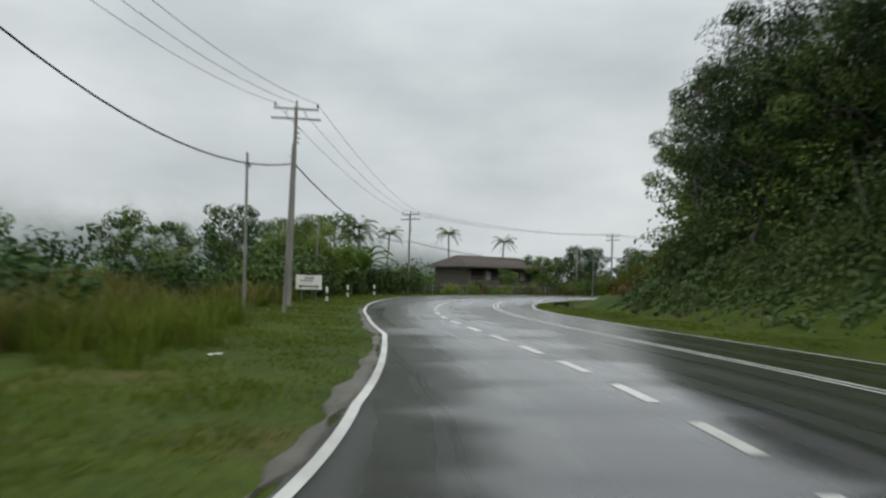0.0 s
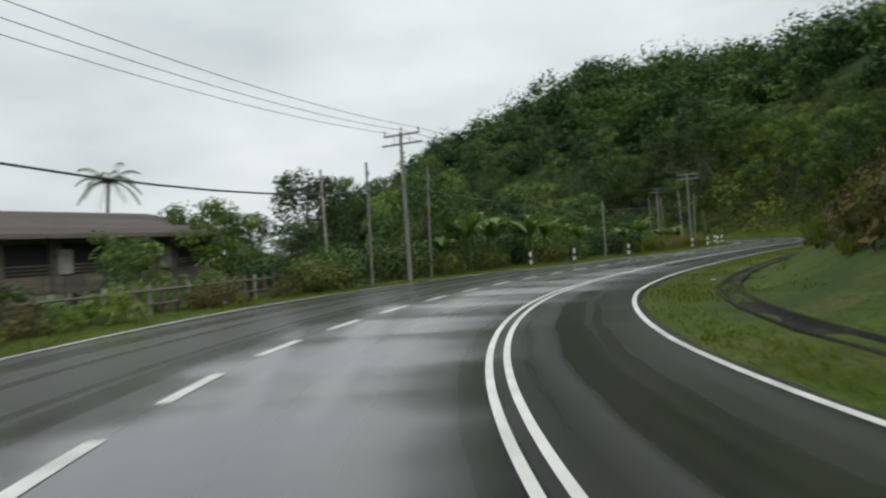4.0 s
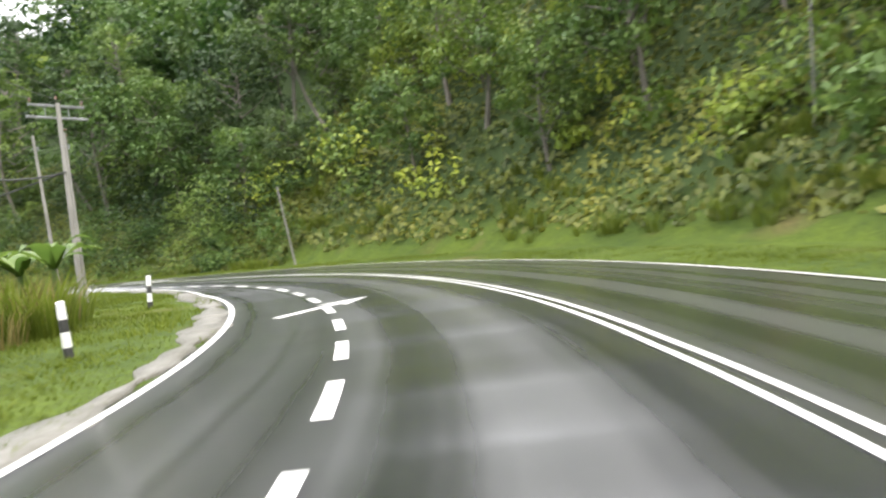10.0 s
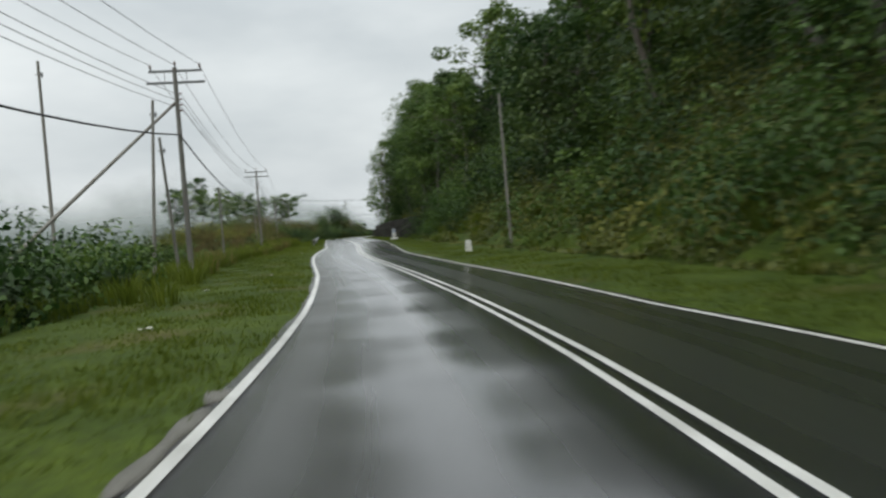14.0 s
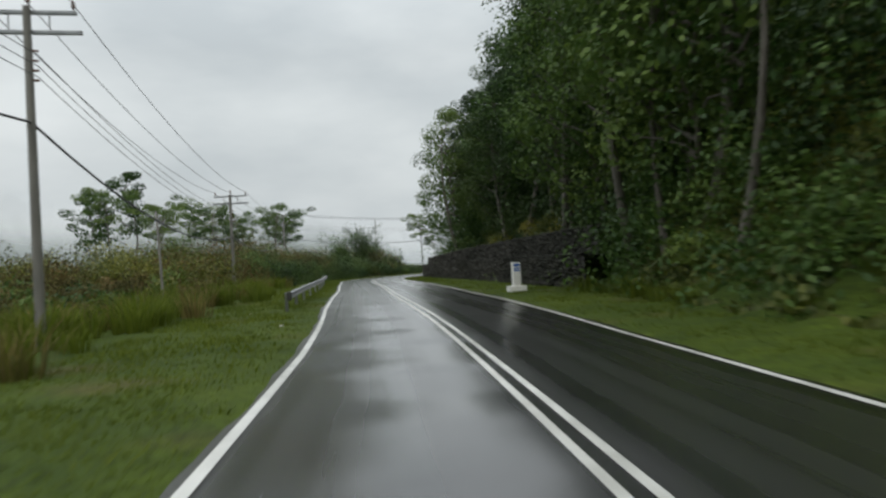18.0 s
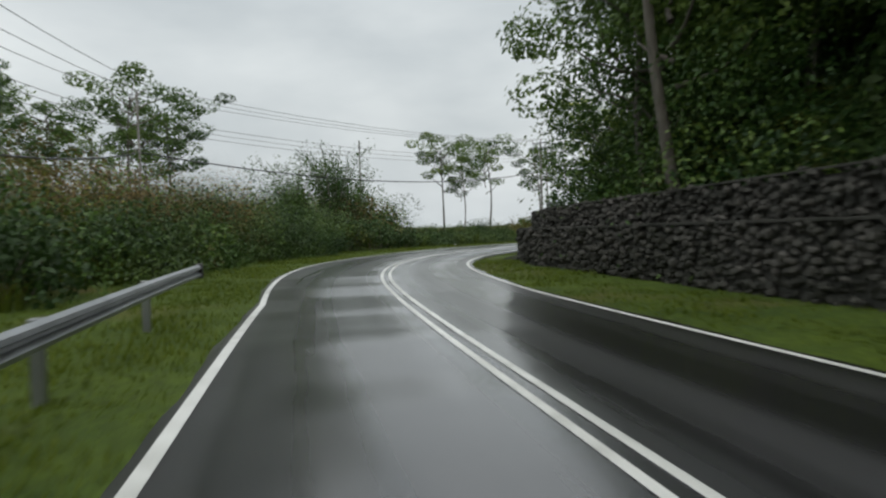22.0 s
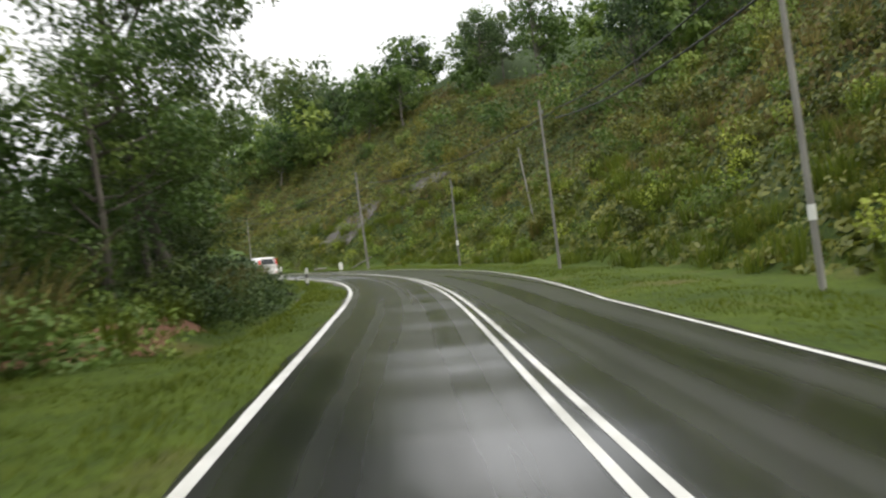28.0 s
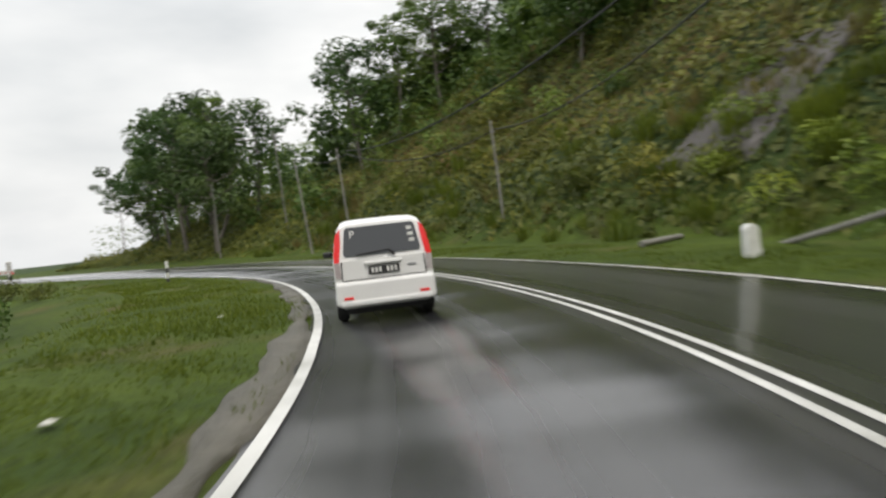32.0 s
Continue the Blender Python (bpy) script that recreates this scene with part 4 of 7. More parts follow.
thicket(36, 279, 299, 7.4, 11, 3.0, 6.0, M_LEAF, "leafy bushes hanging over the stone-filled wall", 0.15, 1300, 141)
thicket(60, 420, 468, 12, 40, 2.0, 5.0, M_LEAF, "young trees on the far slope", 0.36, 260, 145)
thicket(60, 345, 425, 20, 40, 3.5, 7.0, M_LEAF, "young trees along the top of the cut slope", 0.36, 280, 143)
thicket(46, 258, 300, 8.0, 11, 1.2, 2.4, M_CREEPER, "yellow-green bushes trailing above the wall", 0.14, 900, 117)
thicket(30, 248, 296, 6.9, 8.4, 0.8, 1.5, M_LEAF_DARK, "dark creepers on the ledges of the stone-filled wall", 0.12, 420, 118)
thicket(60, 298, 345, 12, 28, 1.6, 4.0, M_LEAF, SLOPE, 0.34, 240, 119)
thicket(120, 336, 425, 10, 32, 0.9, 2.6, M_CREEPER, SLOPE, 0.19, 560, 121)
thicket(40, 345, 425, 16, 32, 1.5, 3.5, M_LEAF, SLOPE, 0.24, 460, 123)
thicket(90, 340, 392, 8.6, 17, 0.5, 1.3, M_LEAF_PALE, "lush light green plants on the foot of the cut slope", 0.15, 420, 125)
reed_bed(170, 338, 395, 8.0, 14, 0.3, 0.62, M_BLADE, "long light green grass on the foot of the cut slope", 1.5, 0.024, 127)
reed_bed(70, 345, 395, 12, 20, 0.35, 0.6, M_REED, "yellowed grass on the cut slope", 1.5, 0.022, 129)


# short grass on the verges
def verge(name, s0, s1, lo, hi, per_m2, high, mat, seed, side):
    g = np.random.default_rng(seed)
    n = int((s1 - s0) * (hi - lo) * per_m2)
    s = s0 + (s1 - s0) * g.random(n)
    off = lo + (hi - lo) * g.random(n)
    d = (table(s, EDGE_RIGHT, 1) + off) if side > 0 else (-table(s, EDGE_LEFT, 1) - off)
    x, y, _ = spot(s, d)
    z = terrain(x, y)
    a = g.random(n) * 2 * math.pi
    h = high * (0.5 + g.random(n)) * (0.7 + 0.6 * (np.sin(x * 0.7) * np.cos(y * 0.6) > 0.1))
    w = 0.018 * (0.7 + 0.6 * g.random(n))
    base = np.stack([x, y, z - 0.02], 1)
    side_ = np.stack([np.cos(a), np.sin(a), 0 * a], 1) * w[:, None]
    tip = base + np.stack([np.sin(a) * h * 0.5 + g.normal(size=n) * h * .2, -np.cos(a) * h * 0.5, h], 1)
    v = np.stack([base - side_, base + side_, tip], 1).reshape(-1, 3)
    tri = np.arange(3 * n).reshape(-1, 3)
    return tagged(new(name, array_mesh(name, v, tri, mat)), "short green grass on the road verge", "grass", kind="stuff")


verge("verge_grass", -5, 410, 0.14, 4.4, 130, 0.075, M_BLADE, 81, -1)
verge("verge_grass", -5, 410, 0.16, 3.6, 110, 0.065, M_BLADE, 82, 1)

# rank grass along the foot of the right-hand slope
reed_bed(110, 44, 116, 6.6, 11, 0.30, 0.6, M_BLADE, "rank green grass on the bank", 1.5, 0.026, 246)
reed_bed(60, 44, 100, 7.4, 11, 0.30, 0.6, M_REED, "yellowed rank grass on the bank", 1.5, 0.024, 241)
reed_bed(90, 112, 170, 9.6, 13.5, 0.30, 0.65, M_BLADE, "rank green grass at the foot of the hill", 1.5, 0.028, 242)
reed_bed(120, 166, 246, 6.0, 8.2, 0.25, 0.55, M_BLADE, "rank green grass under the cut slope", 1.4, 0.026, 243)
reed_bed(170, 330, 425, 7.6, 15, 0.30, 0.75, M_BLADE, "tall bright grass on the cut slope", 1.6, 0.028, 244)
reed_bed(70, 335, 425, 9, 22, 0.35, 0.8, M_REED, "dry brown grass on the cut slope", 1.6, 0.026, 245)

# left-hand side, in order along the road
HEDGE = "dense green bush beside the road"
reed_bed(120, 15, 38, -20, -11.5, 0.4, 0.7, M_REED, "tall yellowed reed grass beside the verge", 1.9, 0.024, 201)
reed_bed(170, 14, 40, -17, -10.2, 0.3, 0.6, M_BLADE, "tall green grass beside the verge", 1.7, 0.024, 202)
scatter([SHRUBS[0], SHRUBS[1], SHRUBS[3]], 14, -10, 40, -32, -23, 0.9, 1.4, rng, HEDGE, "bush", "roadside bushes")
scatter([SHRUBS[0], SHRUBS[1], SHRUBS[2]], 30, 40, 62, -16, -12.6, 0.8, 1.3, rng, HEDGE, "bush", "roadside bushes")
wood(3, 64, 82, -21, -14.5, BROAD, MIX + PALE, 0.3, 0.4, "garden tree in front of the house", 2.4)
wood(9, 46, 58, -20, -14.6, BROAD, PALE + MIX, 0.48, 0.64, "bushy green tree behind the roadside hedge", 2.2)
wood(10, 42, 62, -28, -15.5, BROAD, PALE + MIX, 0.46, 0.68, "bushy green tree behind the roadside hedge", 2.6)
wood(8, 0, 40, -44, -28, BROAD, MIX, 0.4, 0.6, "green tree beyond the reeds", 3.0)
thicket(30, 40, 64, -26, -14, 1.6, 3.4, M_LEAF, HEDGE, 0.18, 700, 203)
for s, d, sc in ((48.3, -12.9, .52), (50.2, -15.4, .56), (46.9, -14.6, .5), (51.6, -17.5, .54)):
    tree("fine_a", M_LEAF_PALE, s, d, sc, s * 31 % 360, 0, "dense round light green tree behind the roadside hedge")
scatter([SHRUBS[0], SHRUBS[1], SHRUBS[3]], 44, 76, 120, -14.5, -11.0, 0.6, 1.05, rng, HEDGE, "bush", "roadside bushes")
wood(20, 79, 124, -26, -13.2, BROAD, MIX + PALE, 0.46, 0.64, "bushy green tree behind the roadside hedge", 2.8)
thicket(50, 78, 126, -28, -13, 1.6, 3.2, M_LEAF, HEDGE, 0.34, 240, 205)
reed_bed(90, 112, 160, -14, -9.4, 0.45, 0.8, M_REED, "yellowed reed grass inside the bend", 1.8, 0.024, 206)
reed_bed(60, 112, 160, -14, -9.2, 0.45, 0.8, M_BLADE, "green reed grass inside the bend", 1.8, 0.03, 207)
scatter([SHRUBS[0], SHRUBS[2]], 24, 118, 162, -15, -10.0, 0.45, 0.75, rng, HEDGE, "bush", "roadside bushes")
scatter([SHRUBS[0], SHRUBS[1], SHRUBS[3]], 44, 164, 206, -15, -9.0, 0.45, 0.85, rng, HEDGE, "bush", "roadside bushes")
reed_bed(120, 200, 290, -17, -7.0, 0.35, 0.7, M_REED, "brownish rough grass below the road", 1.6, 0.024, 208)
reed_bed(160, 186, 290, -14, -6.4, 0.3, 0.6, M_BLADE, "rough green grass beyond the verge", 1.5, 0.028, 209)
thicket(40, 215, 258, -24, -10, 1.0, 2.2, M_LEAF, "low bushes behind the guard rail", 0.17, 560, 211)
thicket(90, 255, 292, -24, -9.5, 2.2, 4.2, M_CREEPER, "tall dense yellowish bushes behind the guard rail", 0.16, 820, 231)
thicket(36, 256, 296, -20, -9.5, 2.6, 4.4, M_SHRUB_DRY, "tall browned bushes behind the guard rail", 0.15, 760, 233)
thicket(14, 228, 262, -18, -9, 0.9, 1.8, M_SHRUB_DRY, "low browned bushes behind the guard rail", 0.15, 600, 213)
scatter([SHRUBS[0], SHRUBS[3]], 10, 304, 318, -11.5, -9.0, 0.4, 0.65, rng, HEDGE, "bush", "roadside bushes")
scatter([SHRUBS[0], SHRUBS[1], SHRUBS[3]], 40, 280, 304, -11.5, -7.4, 0.75, 1.15, rng, HEDGE, "bush", "roadside bushes")
thicket(60, 276, 306, -16, -8.2, 2.6, 4.4, M_LEAF_DARK, HEDGE, 0.13, 900, 253)
reed_bed(70, 303, 319, -16, -9, 0.5, 0.8, M_REED, "yellowed reed grass beside the track", 1.7, 0.024, 254)
reed_bed(90, 322, 336, -16, -7, 0.45, 0.8, M_REED, "yellowed reed grass beyond the track", 1.7, 0.024, 255)
thicket(50, 276, 306, -16, -8.2, 2.6, 4.4, M_LEAF, HEDGE, 0.13, 900, 215)
thicket(16, 272, 300, -16, -10, 2.0, 3.6, M_SHRUB_DRY, "tall browned bushes beside the road", 0.15, 760, 217)
for s, d, key, sc in ((297, -28.6, "open_b", .86), (293.5, -21.3, "open_b", .72), (300.5, -27.2, "open_b", .68), (288.1, -28.6, "tall_a", .7), (298.6, -18.2, "open_b", .66), (298.7, -28.8, "open_a", .75),
                      (283.9, -19.2, "open_a", .66), (287.2, -24.5, "tall_a", .8), (283.7, -23.8, "open_a", .78), (292.9, -26.9, "open_b", .75), (296.1, -21, "open_b", .7)):
    tree(key, M_LEAF, s, d, sc, s * 37 % 360, 2, "thin open-crowned tree beside the road")
for s, d, key, sc in ((295, -14, "open_a", .8), (299, -17, "open_b", .7), (313.8, -12.6, "open_a", .78), (315.2, -12.4, "open_b", .58), (321.4, -17.0, "open_a", .86), (325.1, -14.8, "open_b", .74), (327.5, -13.5, "open_a", .7),
                      (328.6, -9.6, "open_b", 1.02), (332, -11.5, "open_b", .98), (335, -10.5, "open_b", 1.05), (338, -9.5, "open_a", 1.05), (334, -14, "tall_a", .78), (341, -11, "open_b", .95), (345, -8.6, "fine_a", .72), (348, -8.4, "fine_b", .72)):
    tree(key, M_LEAF_PALE if key == "open_b" and s > 326 else M_LEAF, s, d, sc, s * 37 % 360, 2, "slender tree with a high open crown of small leaves" if key.startswith("open") else "leafy green tree beside the road")
for s, d, key, sc in ((349.5, -8.0, "fine_b", 1.05), (351.6, -8.8, "fine_a", .6), (353.4, -10.2, "fine_a", .72), (355.6, -10.4, "fine_a", .45)):
    tree(key, M_LEAF_DARK, s, d, sc, s * 37 % 360, 2, "dark leafy tree leaning over the drain")
thicket(22, 346, 358, -9.5, -6.9, 1.0, 2.4, M_LEAF_DARK, "dark bushes beyond the drain", 0.20, 460, 261)
scatter([SHRUBS[1], SHRUBS[0]], 16, 305, 316, -9.8, -6.9, 0.38, 0.6, rng, HEDGE, "bush", "roadside bushes")
thicket(26, 322.5, 334, -13, -7.6, 0.9, 1.9, M_LEAF, "low green bushes among reeds", 0.13, 900, 263)
reed_bed(46, 306.5, 316, -12, -6.4, 0.3, 0.6, M_BLADE, "rank grass in the hollow before the gravel track", 1.6, 0.02, 266)
thicket(60, 307, 317, -9.5, -5.9, 0.25, 0.7, M_LEAF_DARK, "low rank plants in the hollow before the gravel track", 0.09, 600, 269)
thicket(26, 307.5, 316, -11.5, -7.2, 0.6, 1.7, M_LEAF_DARK, "dark bushes in the hollow before the gravel track", 0.11, 1100, 265)
thicket(30, 318, 352, -44, -19, 1.6, 3.2, M_SHRUB_DRY, "browned bushes beyond the gravel track", 0.20, 420, 268)
thicket(30, 316, 352, -50, -24, 2.0, 4.0, M_LEAF, HEDGE, 0.24, 420, 270)
reed_bed(170, 323, 345, -17, -8.4, 0.8, 1.25, M_REED, "tall browned grass on the mound beyond the track", 2.0, 0.024, 267)
wood(9, 340, 360, -22, -10.4, BROAD + TALL, MIX, 0.5, 0.74, "dense tree beside the road", 2.2)
thicket(40, 322, 345, -18, -8, 1.2, 2.6, M_LEAF, HEDGE, 0.15, 800, 219)
thicket(50, 336, 372, -16, -7.6, 1.0, 2.4, M_LEAF_DARK, HEDGE, 0.15, 800, 221)
thicket(44, 338, 373, -11, -6.6, 0.7, 1.8, M_LEAF, "rank low bushes beyond the drain", 0.14, 640, 251)
reed_bed(60, 338, 374, -11, -6.6, 0.35, 0.65, M_BLADE, "tall grass beyond the drain", 1.5, 0.026, 252)
reed_bed(70, 349, 364, -9.5, -6.9, 0.5, 0.85, M_REED, "browned reed grass beyond the drain", 1.6, 0.02, 256)
thicket(34, 349, 366, -10.5, -7.0, 0.9, 1.7, M_SHRUB_DRY, "browned scrub beyond the drain", 0.11, 900, 257)
thicket(34, 346, 368, -8.6, -6.7, 0.5, 1.1, M_LEAF_DARK, "dark plants hanging into the drain", 0.10, 700, 258)
thicket(34, 346, 358.5, -7.8, -6.0, 1.0, 1.7, M_LEAF_DARK, "dark plants growing in the drain", 0.09, 800, 260)
scatter([SHRUBS[0], SHRUBS[3]], 30, 352, 430, -18, -8.8, 0.4, 0.8, rng, HEDGE, "bush", "roadside bushes")
wood(14, 392, 450, -40, -12, BROAD, MIX, 0.5, 0.8, "green tree beyond the bend", 3.0)
canopy("valley_woods", "misty green woods in the valley below the road",
       [(x, y, z - 1, h, r) for x, y, z, h, r in hill_spots(260, 40, 440, -90, -28, 3, 6, 69)], 90, 0.7, M_LEAF_DARK, 70)


# special plants
def banana(seed, n=9, high=2.2):
    """A banana plant: a sheathed stem and long arching leaves with a rib."""
    g = np.random.default_rng(seed)
    stem = limb_mesh("stem", [([(0, 0, -0.2), (0.03, 0, high * 0.3), (0, 0.03, high * 0.62)], 0.13, 0.08)], M_BANANA)
    blades_ = []
    for k in range(n):
        a = k * 2.4 + g.normal() * 0.2
        up, out = 0.9 + 0.5 * g.random(), 0.5 + 0.5 * g.random()
        ln = high * (0.65 + 0.25 * g.random())
        v, f = [], []
        m = 8
        for j in range(m):
            t = j / (m - 1)
            r = ln * out * t
            z = high * 0.58 + ln * up * (t - 0.75 * t * t)
            w = 0.24 * math.sin(math.pi * min(1, 0.12 + t * 0.9)) + 0.02
            c = Vector((math.cos(a) * r, math.sin(a) * r, z))
            sd = Vector((-math.sin(a), math.cos(a), 0))
            v += [c + sd * w + Vector((0, 0, 0.07)), c, c - sd * w + Vector((0, 0, 0.07))]
            if j:
                b = 3 * (j - 1)
                f += [(b, b + 1, b + 4, b + 3), (b + 1, b + 2, b + 5, b + 4)]
        blades_.append(mesh_of("leaf", v, f, M_BANANA, smooth=True))
    return stem, blades_


BAN = [banana(301), banana(302, 8, 2.6)]


def banana_plant(s, d, sc, turn, k):
    root = place_root("banana_plant", s, d, sc, turn)
    st = new("stem", BAN[k][0])
    st.parent = root
    for me in BAN[k][1]:
        o = new("leaf", me)
        o.parent = root
    return tagged(root, "banana plant with long arching pale green leaves", "banana plant", "banana plants")


def place_root(name, s, d, sc, turn):
    root = new(name)
    root.matrix_world = at(s, d, None, turn) @ Matrix.Diagonal((sc, sc, sc, 1))
    return root


for k, (s, d, sc) in enumerate(((44, -11.8, 1.0), (48, -13, 1.25), (51, -12.2, 1.0), (54.5, -13.4, 1.3), (57.5, -13.2, 1.1), (51.5, -14.2, 1.6), (53.5, -14.8, 1.75), (55.6, -14.4, 1.6), (86, -11.2, 1.0), (89, -11.6, 1.3), (92, -12.2, 1.5), (95, -11.0, 1.25), (98, -11.6, 1.4), (101, -10.6, 1.0), (107, -9.8, 1.0), (110.5, -9.9, 1.1),
                                (127, -11.2, .9), (131, -11.8, .85), (140, -11, .75), (150.5, -9.6, .9), (153, -10.4, 1.0), (155.5, -9.2, .85))):
    banana_plant(s, d, sc, s * 53 % 360, k % 2)


def palm_thing(s, d, high, turn, label):
    g = np.random.default_rng(int(s * 10))
    root = place_root("palm", s, d, 1.0, turn)
    size = 0.62 if high < 2 else 1.0
    t = new("trunk", limb_mesh("trunk", [(wander((0, 0, -0.3), (0.3, 0.1, high), g, 0.03, 6), 0.13, 0.09)], M_BARK))
    t.parent = root
    for k in range(18):
        a = k * 2.4
        rise = 1.25 - 0.085 * k
        pts, nrm = [], []
        for j in range(22):
            u = j / 21
            r, z = size * 2.2 * u * (1 - 0.2 * u), high + size * (rise * u * 1.8 - 1.35 * u * u)
            pts.append((0.3 + math.cos(a) * r, 0.1 + math.sin(a) * r, z))
        p = np.repeat(np.array(pts), 2, 0)
        sd = np.array([-math.sin(a), math.cos(a), 0.0])
        sgn = np.tile([1.0, -1.0], 22)[:, None]
        tip = p + sd * sgn * 0.5 * size * (1 - 0.5 * np.repeat(np.linspace(0, 1, 22), 2)[:, None] ** 2) + np.array([math.cos(a) * 0.16, math.sin(a) * 0.16, -0.2])
        w = np.array([math.cos(a), math.sin(a), 0.0]) * 0.048
        v = np.stack([p - w, p + w, tip], 1).reshape(-1, 3)
        f = new("frond", array_mesh("frond", v, np.arange(len(v)).reshape(-1, 3), M_LEAF))
        f.parent = root
    return tagged(root, label, "palm tree", "palms")


for s, d, h in ((56.5, -16.0, 6.0), (70, -34, 7.4), (76, -34, 8.0), (81, -32, 7.8), (64, -26, 6.0), (362, -8.5, 1.6), (364.5, -8.8, 1.2)):
    palm_thing(s, d, h, s * 31 % 360, "palm with feathery drooping fronds")


def bamboo(s, d, high, n, turn, label):
    g = np.random.default_rng(int(s * 7))
    root = place_root("bamboo", s, d, 1.0, turn)
    limbs, pts = [], []
    for k in range(n):
        a, out = k * 2.4, 0.5 + 2.2 * g.random()
        h = high * (0.6 + 0.4 * g.random())
        c = [(math.cos(a) * (0.3 + out * t * t), math.sin(a) * (0.3 + out * t * t), h * (t - 0.12 * t ** 4) - 0.2) for t in np.linspace(0, 1, 7)]
        limbs.append((c, 0.035, 0.012))
        for t in np.linspace(0.16, 1.0, 190):
            base = np.array([np.interp(t, np.linspace(0, 1, 7), [q[i] for q in c]) for i in range(3)])
            pts.append(base + g.normal(size=3) * 0.29)
    pts = np.array(pts)
    v, q = leaves(pts, g.normal(size=pts.shape) + [0, 0, .8], 0.26, 0.075, g, 0.6)
    for limb in limbs:
        new("culm", limb_mesh("culm", [limb], M_BARK, 5)).parent = root
    new("foliage", array_mesh("foliage", v, q, M_LEAF)).parent = root
    return tagged(root, label, "bamboo", "bamboo clumps")


for s, d, h in ((304, -15, 7.0), (306, -14, 8.2), (308, -15.5, 7.2), (281, -17, 5.5)):
    bamboo(s, d, h, 22, s * 17 % 360, "feathery green bamboo clump beside the road")


# the tall wood beside the road's far end
for k, (s, d, key, sc) in enumerate(((433, 10.5, "broad_b", 0.95), (437, 13, "tall_a", 0.95), (440, 11.5, "broad_b", 1.15), (443, 16, "broad_b", 1.2), (446, 13, "tall_b", 0.9),
                                     (449, 17, "broad_b", 1.1), (453, 15, "broad_a", 1.1), (458, 18, "broad_b", 0.9), (436, 17, "broad_b", 0.95), (463, 16, "open_a", 0.8))):
    tree(key, M_LEAF if k % 3 else M_LEAF_DARK, s, d, sc, k * 77, 0, "tall bushy green tree in the wood at the bend")
thicket(22, 286, 295, -10.5, -8.4, 3.4, 4.2, M_SHRUB_DRY, "tall browned bushes beside the road", 0.10, 1500, 272)
thicket(34, 285, 300, -8.8, -6.7, 2.0, 3.4, M_LEAF_DARK, "dark green bushes crowding the verge", 0.11, 900, 274)
thicket(20, 285, 300, -7.4, -6.2, 0.9, 1.7, M_LEAF, "low green bushes crowding the verge", 0.10, 700, 276)
thicket(30, 289, 299, -21, -14.5, 4.4, 5.8, M_SHRUB_DRY, "tall browned bushes beside the road", 0.17, 1100, 271)
thicket(34, 296, 310, -24, -14, 3.6, 4.8, M_LEAF, HEDGE, 0.17, 1100, 273)


# short uneven grass along the edges of the road
def verge_tufts(n, s0, s1, edge, out0, out1, seed):
    g = np.random.default_rng(seed)
    kinds = [blades(9, np.random.default_rng(seed + k), 0.42, 0.12, 0.9, 0.012) for k in range(5)]
    s = s0 + (s1 - s0) * g.random(n)
    off = out0 + (out1 - out0) * g.random(n) ** 1.6
    rows = [(float(a), float(edge(a) + o), 0.6 + 1.1 * float(g.random()) ** 2, float(g.random() * 6.3)) for a, o in zip(s, off)]
    return joined("verge_grass", kinds, rows, M_BLADE, "short wet grass along the road edge", "grass")


verge_tufts(1500, 0, 115, w_left, -0.5, -4.5, 301)
verge_tufts(1300, 112, 186, w_left, -1.3, -5.0, 305)
verge_tufts(1500, 186, 330, w_left, -0.5, -4.5, 309)
verge_tufts(1700, 330, 430, w_left, -0.9, -6.0, 313)
verge_tufts(1300, 20, 190, w_right, 0.5, 3.0, 317)
verge_tufts(1300, 190, 430, w_right, 0.5, 2.6, 321)

thicket(30, 324, 337, -15, -8.0, 1.8, 2.8, M_LEAF, HEDGE, 0.20, 420, 275)
thicket(12, 324, 333, -16, -10, 2.2, 3.0, M_SHRUB_DRY, "browned bushes beyond the gravel track", 0.13, 900, 277)
thicket(12, 306, 313, -19, -12, 3.4, 4.8, M_SHRUB_DRY, "tall browned bushes beside the gravel track", 0.25, 640, 279)
thicket(26, 16, 42, -22, -12.5, 1.6, 2.8, M_LEAF, HEDGE, 0.22, 380, 281)
reed_bed(150, 236, 282, -14, -7.4, 0.4, 0.75, M_BLADE, "rank green grass behind the guard rail", 1.6, 0.026, 283)
thicket(30, 244, 276, -17, -11, 1.6, 2.6, M_SHRUB_DRY, "browned bushes behind the guard rail", 0.14, 800, 285)
for k, (s, d, key, sc) in enumerate(((424.4, 25, "tall_a", 1.0), (426.5, 22.5, "broad_b", 1.25), (421.5, 28, "broad_b", 1.1), (418.5, 31, "broad_b", 1.0), (416.6, 33.3, "tall_a", 0.85), (423, 30, "broad_a", 1.1))):
    tree(key, M_LEAF, s, d, sc * 0.84, k * 71, 0, "tall green tree standing out on the crest of the slope")
for s, d, key, sc in ((157.4, 16, "broad_b", .86), (140.6, 16, "broad_a", .78), (148.5, 24, "broad_b", .8), (131.5, 21, "broad_a", .8), (163.5, 19, "broad_c", .9)):
    tree(key, M_LEAF_PALE, s, d, sc, s * 29 % 360, 0, "round yellow-green tree standing out of the hill woods")
wood(10, 59, 73, 11.5, 16, BROAD, DARK + MIX, 0.6, 0.8, "bushy tree on the lower bank", 2.2)
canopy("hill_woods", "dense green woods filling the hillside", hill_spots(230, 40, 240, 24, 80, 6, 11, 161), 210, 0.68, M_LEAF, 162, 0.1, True)
